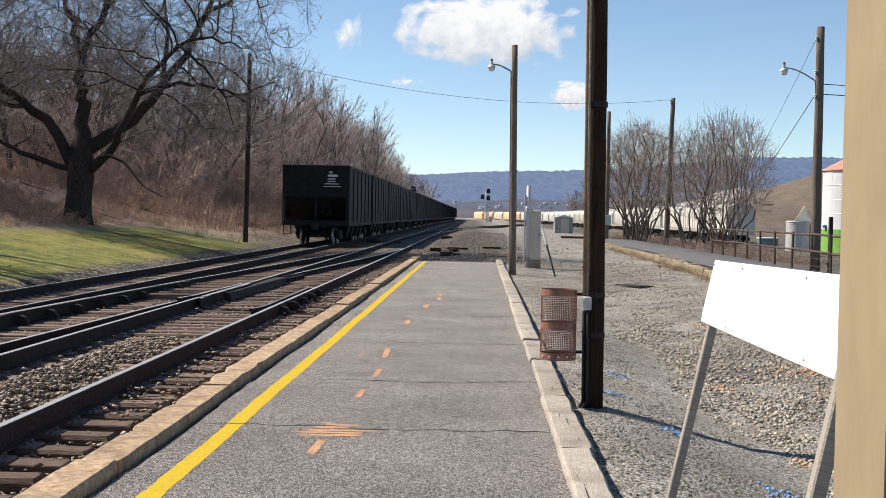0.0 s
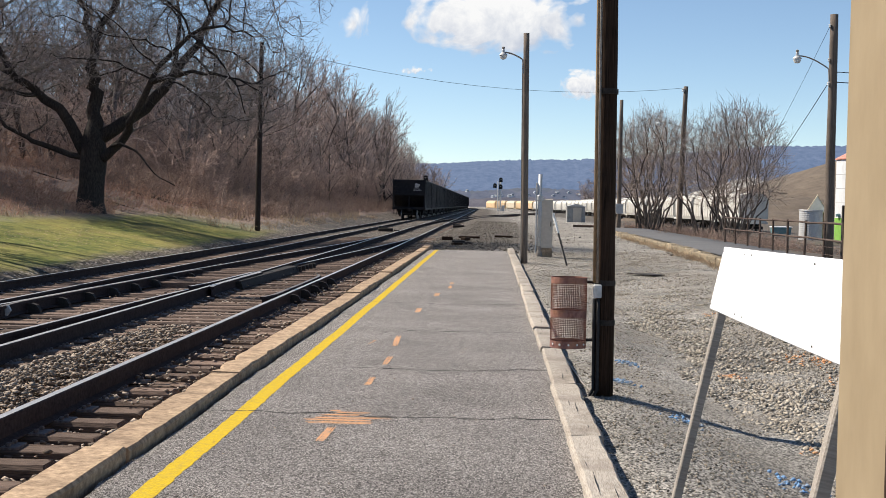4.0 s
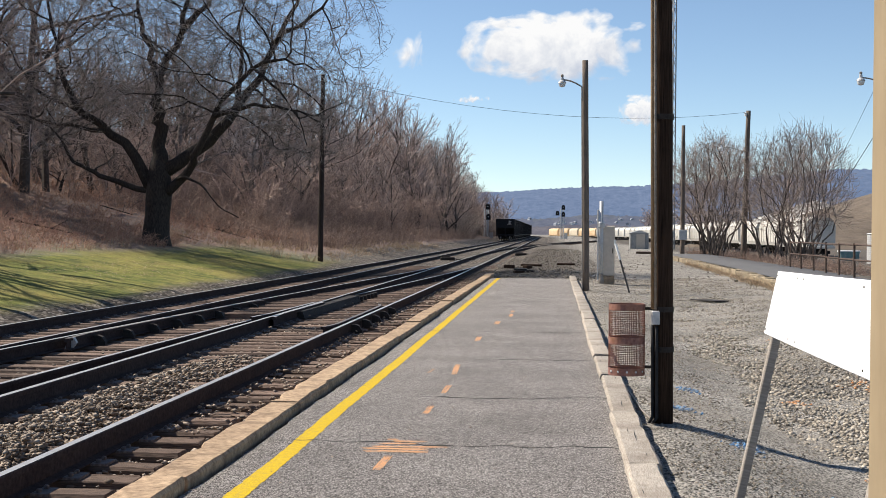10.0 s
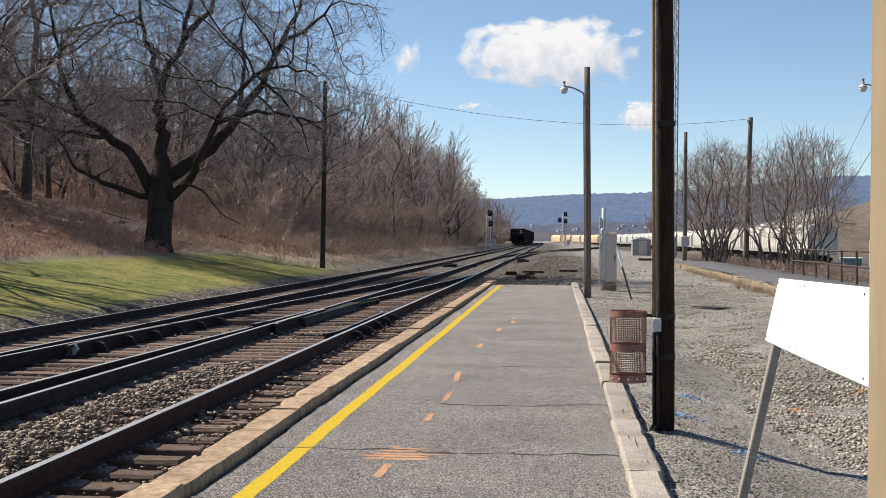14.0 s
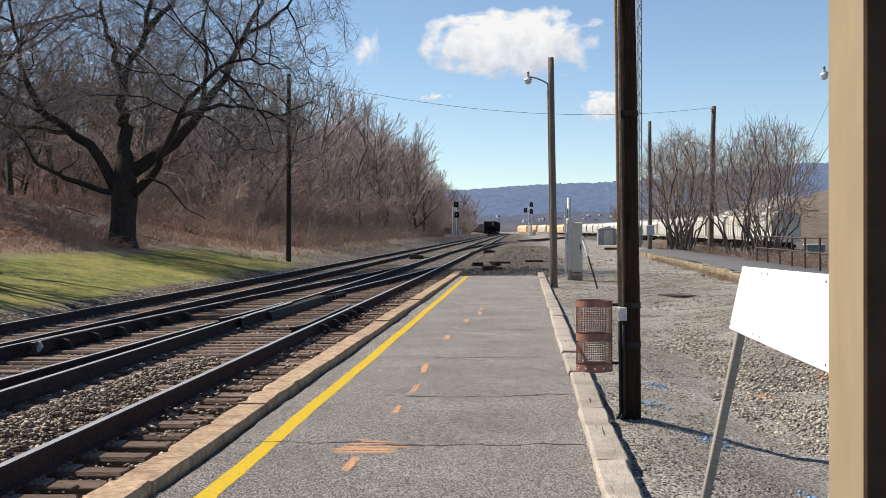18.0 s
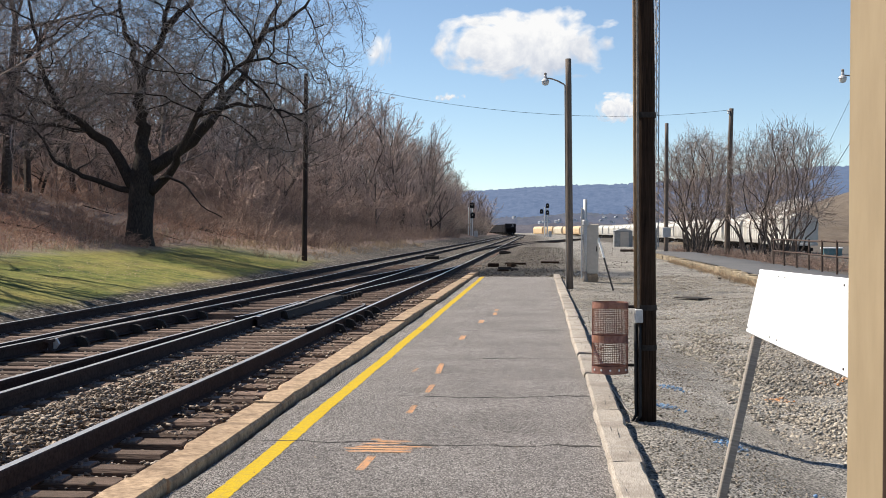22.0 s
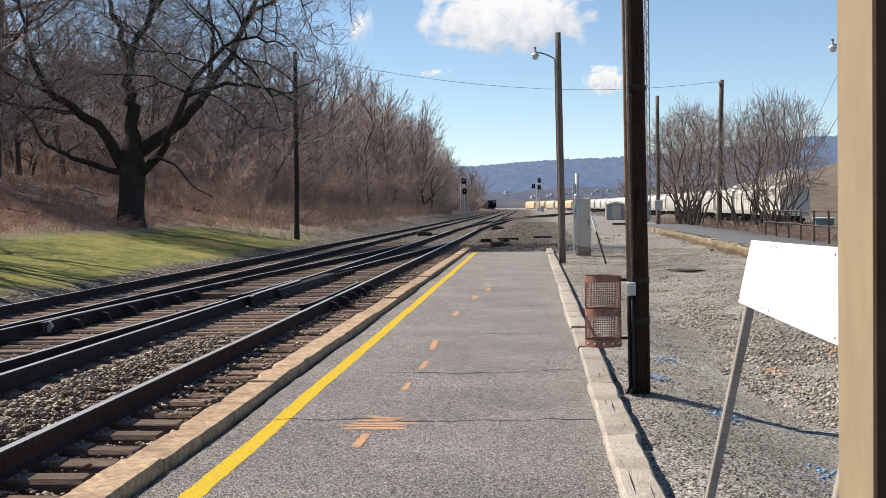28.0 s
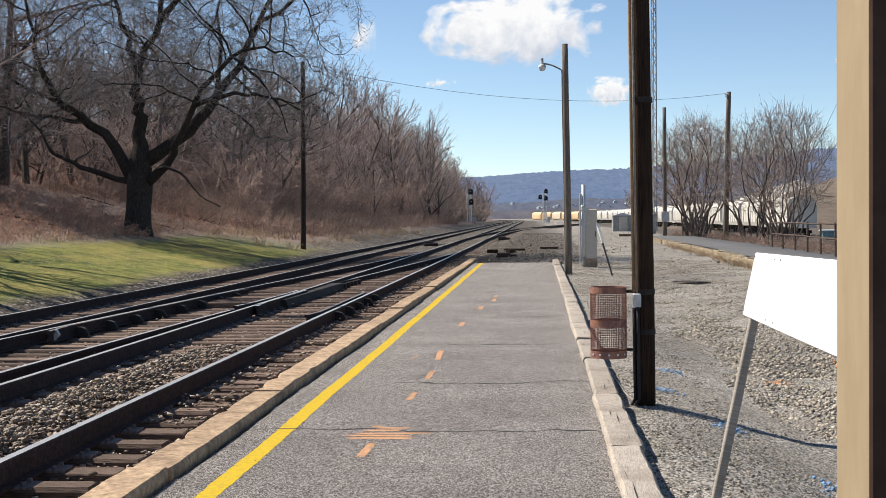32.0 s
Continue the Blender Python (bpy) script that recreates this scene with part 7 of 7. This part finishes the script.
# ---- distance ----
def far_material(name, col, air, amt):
    """Land kilometres off: its own colour, with the air's haze painted on as a surface glow."""
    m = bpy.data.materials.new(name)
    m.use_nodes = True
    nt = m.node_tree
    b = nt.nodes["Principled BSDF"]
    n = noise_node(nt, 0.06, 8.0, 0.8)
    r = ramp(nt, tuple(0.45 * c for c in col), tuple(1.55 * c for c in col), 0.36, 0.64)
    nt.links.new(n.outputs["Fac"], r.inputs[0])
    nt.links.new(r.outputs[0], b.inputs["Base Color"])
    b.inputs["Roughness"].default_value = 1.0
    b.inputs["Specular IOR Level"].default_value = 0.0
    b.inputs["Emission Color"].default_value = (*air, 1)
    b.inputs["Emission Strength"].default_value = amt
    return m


def ridge(name, label, y, profile, mat, seed, rough, depth):
    rng = np.random.default_rng(seed)
    xs = np.linspace(-900, 1500, 1000)
    top = np.interp(xs, [p[0] for p in profile], [p[1] for p in profile])
    top = top + rough * np.convolve(rng.normal(0, 1, len(xs)), np.ones(5) / 5, "same") + rough * 0.5 * rng.normal(0, 1, len(xs))
    V, F = [], []
    rows = ((0.0, 0.0), (0.35, 0.45), (0.7, 0.85), (1.0, 1.0))
    calm = np.interp(xs, [p[0] for p in profile], [p[1] for p in profile])
    for u, h in rows:
        V += [(x, y + depth * u, -4 + ((t if u == 1.0 else c) + 4) * h) for x, t, c in zip(xs, top, calm)]
    n = len(xs)
    F = [(j * n + i, j * n + i + 1, (j + 1) * n + i + 1, (j + 1) * n + i) for j in range(3) for i in range(n - 1)]
    tagged(part(name, Geo().add(V, F), mat, smooth=True), label, "hills", kind="structure")


# the hills' blue haze is emitted by their own surfaces
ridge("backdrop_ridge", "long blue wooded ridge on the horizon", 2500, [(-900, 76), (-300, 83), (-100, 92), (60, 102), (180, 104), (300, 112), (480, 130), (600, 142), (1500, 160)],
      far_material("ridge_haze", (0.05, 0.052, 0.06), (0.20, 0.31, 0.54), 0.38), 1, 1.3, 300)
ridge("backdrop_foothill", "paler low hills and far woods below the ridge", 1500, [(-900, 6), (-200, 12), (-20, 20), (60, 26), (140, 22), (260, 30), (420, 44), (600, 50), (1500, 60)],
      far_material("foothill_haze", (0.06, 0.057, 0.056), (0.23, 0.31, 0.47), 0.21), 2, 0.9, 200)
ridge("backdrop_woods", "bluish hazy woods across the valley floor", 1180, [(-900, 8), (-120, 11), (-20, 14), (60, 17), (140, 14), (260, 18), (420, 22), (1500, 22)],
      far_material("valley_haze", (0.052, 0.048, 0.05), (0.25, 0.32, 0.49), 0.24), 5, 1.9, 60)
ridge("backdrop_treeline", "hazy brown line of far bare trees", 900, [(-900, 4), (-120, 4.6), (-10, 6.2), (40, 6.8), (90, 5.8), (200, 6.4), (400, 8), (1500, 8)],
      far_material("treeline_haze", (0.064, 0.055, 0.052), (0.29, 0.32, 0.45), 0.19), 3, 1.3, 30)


def build_houses():
    rng = random.Random(29)
    base = thing("far_house", "small pale house among far trees", "house", group="houses in the valley")
    part("wall", Geo().box((0, 0, 2.2), (9, 7, 4.6)), M["housewhite"], base)
    part("roof", Geo().prism([(-5, 4.4), (5, 4.4), (0, 7.4)], -4, 4), M["houseroof"], base)
    for x in (-2.6, 0, 2.6):
        part("window", Geo().box((x, -3.52, 2.6), (1.0, 0.06, 1.4)), M["signalblack"], base)
    for k in range(22):
        x, u = rng.uniform(-30, 190), rng.uniform(0.5, 0.8)
        y = 1178 + 60 * u
        z = -4.6 + 19 * (0.45 + (u - 0.35) * 1.14)
        m = pose(x, y, z, 0, 0, rng.uniform(-60, 60)) @ Matrix.Diagonal((0.36, 0.36, 0.36, 1))
        if k == 0:
            base.matrix_basis = m
        else:
            copy_thing(base, m).matrix_basis = m


build_houses()

# far bare trees over the yard
FAR_SPEC = dict(depth=3, segs=3, wander=0.13, lift=0.05, taper=0.7, min_r=0.05, twig_from=2, kids=(9, 6, 4), bare=0.25, angle=(30, 62), ratio=(0.4, 0.6))
_r = random.Random(8)
_G = tree_meshes(909, 15, FAR_SPEC)
_far_tree = thing("far_tree", "far bare tree beyond the yard", "tree", group="trees beyond the yard")
part("trunk", _G[0], M["woodbark"], _far_tree)
part("crown", _G[1], M["paletwig"], _far_tree)
for _k in range(9):
    _x, _y, _sc = _r.uniform(34, 58), _r.uniform(420, 520), _r.uniform(0.7, 1.1)
    _m = Matrix.Translation((_x, _y, -1.2)) @ Euler((0, 0, _r.uniform(0, 6))).to_matrix().to_4x4() @ Matrix.Diagonal((_sc, _sc, _sc, 1))
    if _k == 0:
        _far_tree.matrix_basis = _m
    else:
        copy_thing(_far_tree, _m).matrix_basis = _m


# ---- clouds ----
def cloud_material(name, seed, dens, softness, wide):
    """Vapour that glows by itself: sunlit top and grey underside painted in, thinning out to clear air."""
    m = bpy.data.materials.new(name)
    m.use_nodes = True
    nt = m.node_tree
    nt.nodes.remove(nt.nodes["Principled BSDF"])
    out = nt.nodes["Material Output"]
    tc = nt.nodes.new("ShaderNodeTexCoord")
    def noise_at(scale, detail, rough, shift):
        mp = nt.nodes.new("ShaderNodeMapping")
        mp.inputs["Location"].default_value = (seed * 3.1 + shift, seed * 1.7, seed)
        mp.inputs["Scale"].default_value = (wide, 1, 1)
        nt.links.new(tc.outputs["Generated"], mp.inputs[0])
        n = nt.nodes.new("ShaderNodeTexNoise")
        n.inputs["Scale"].default_value, n.inputs["Detail"].default_value, n.inputs["Roughness"].default_value = scale, detail, rough
        nt.links.new(mp.outputs[0], n.inputs["Vector"])
        return n.outputs["Fac"]
    def math_node(op, a, b):
        k = nt.nodes.new("ShaderNodeMath")
        k.operation = op
        for i, v in enumerate((a, b)):
            if isinstance(v, (int, float)):
                k.inputs[i].default_value = v
            else:
                nt.links.new(v, k.inputs[i])
        return k.outputs[0]
    sep = nt.nodes.new("ShaderNodeSeparateXYZ")
    nt.links.new(tc.outputs["Generated"], sep.inputs[0])
    u = math_node("MULTIPLY", math_node("SUBTRACT", sep.outputs[0], 0.5), 2.0)
    v = math_node("MULTIPLY", math_node("SUBTRACT", sep.outputs[2], 0.45), 2.0)
    v = math_node("MULTIPLY", v, 1.05)
    d = math_node("POWER", math_node("ADD", math_node("POWER", math_node("ABSOLUTE", u, 0), 2.2), math_node("POWER", math_node("ABSOLUTE", v, 0), 2.2)), 0.5)
    shape = math_node("SUBTRACT", 1.0, d)
    body = math_node("ADD", math_node("MULTIPLY", shape, 1.0), math_node("MULTIPLY", math_node("SUBTRACT", noise_at(4.0, 5.0, 0.43, 0), 0.5), 1.2))
    r = ramp(nt, (0, 0, 0), (1, 1, 1), dens, dens + softness)
    nt.links.new(body, r.inputs[0])
    # painted shading, whiter towards the cloud's top
    light = math_node("ADD", math_node("MULTIPLY", noise_at(4.5, 6.0, 0.6, 5), 0.9), math_node("MULTIPLY", sep.outputs[2], 0.65))
    cr = ramp(nt, (0.62, 0.67, 0.77), (1.0, 1.0, 1.0), 0.42, 0.86)
    nt.links.new(light, cr.inputs[0])
    em = nt.nodes.new("ShaderNodeEmission")
    nt.links.new(cr.outputs[0], em.inputs[0])
    em.inputs[1].default_value = 0.64
    tr = nt.nodes.new("ShaderNodeBsdfTransparent")
    mx = nt.nodes.new("ShaderNodeMixShader")
    nt.links.new(r.outputs[0], mx.inputs[0])
    nt.links.new(tr.outputs[0], mx.inputs[1])
    nt.links.new(em.outputs[0], mx.inputs[2])
    nt.links.new(mx.outputs[0], out.inputs[0])
    return m


CLOUDS = []
for name, x, z, w, h, dens, soft, drift in (("large", -4, 368, 405, 170, 0.16, 0.26, -52), ("small", 172, 238, 100, 76, 0.2, 0.3, -35), ("thin", -262, 356, 100, 110, 0.45, 1.0, -75), ("wisp", -150, 260, 160, 40, 0.72, 0.9, -40)):
    g = Geo()
    n = 16
    g.v = [(w * (i / n - 0.5), 14 * math.sin(5 * i / n) * math.sin(4 * j / n), h * (j / n - 0.5)) for j in range(n + 1) for i in range(n + 1)]
    g.f = [(j * (n + 1) + i, j * (n + 1) + i + 1, (j + 1) * (n + 1) + i + 1, (j + 1) * (n + 1) + i) for j in range(n) for i in range(n)]
    g.m = [0] * len(g.f)
    ob = part("cloud", g, cloud_material("cloud_" + name, len(CLOUDS) + 1, dens, soft, w / h), smooth=True)
    tagged(ob, name + " white fair-weather cloud in a blue sky", "cloud", group="clouds", kind="structure")
    CLOUDS.append((ob, x, z, drift))


# ---- motions ----
def motions():
    for i, car in enumerate(TRAIN):
        walk(car, [(t, train_pose(i, t)) for t in range(0, 33, 2)])
    for ob, x, z, drift in CLOUDS:
        walk(ob, [(0, pose(x, 2450, z)), (32, pose(x + drift, 2450, z + 4))])


motions()
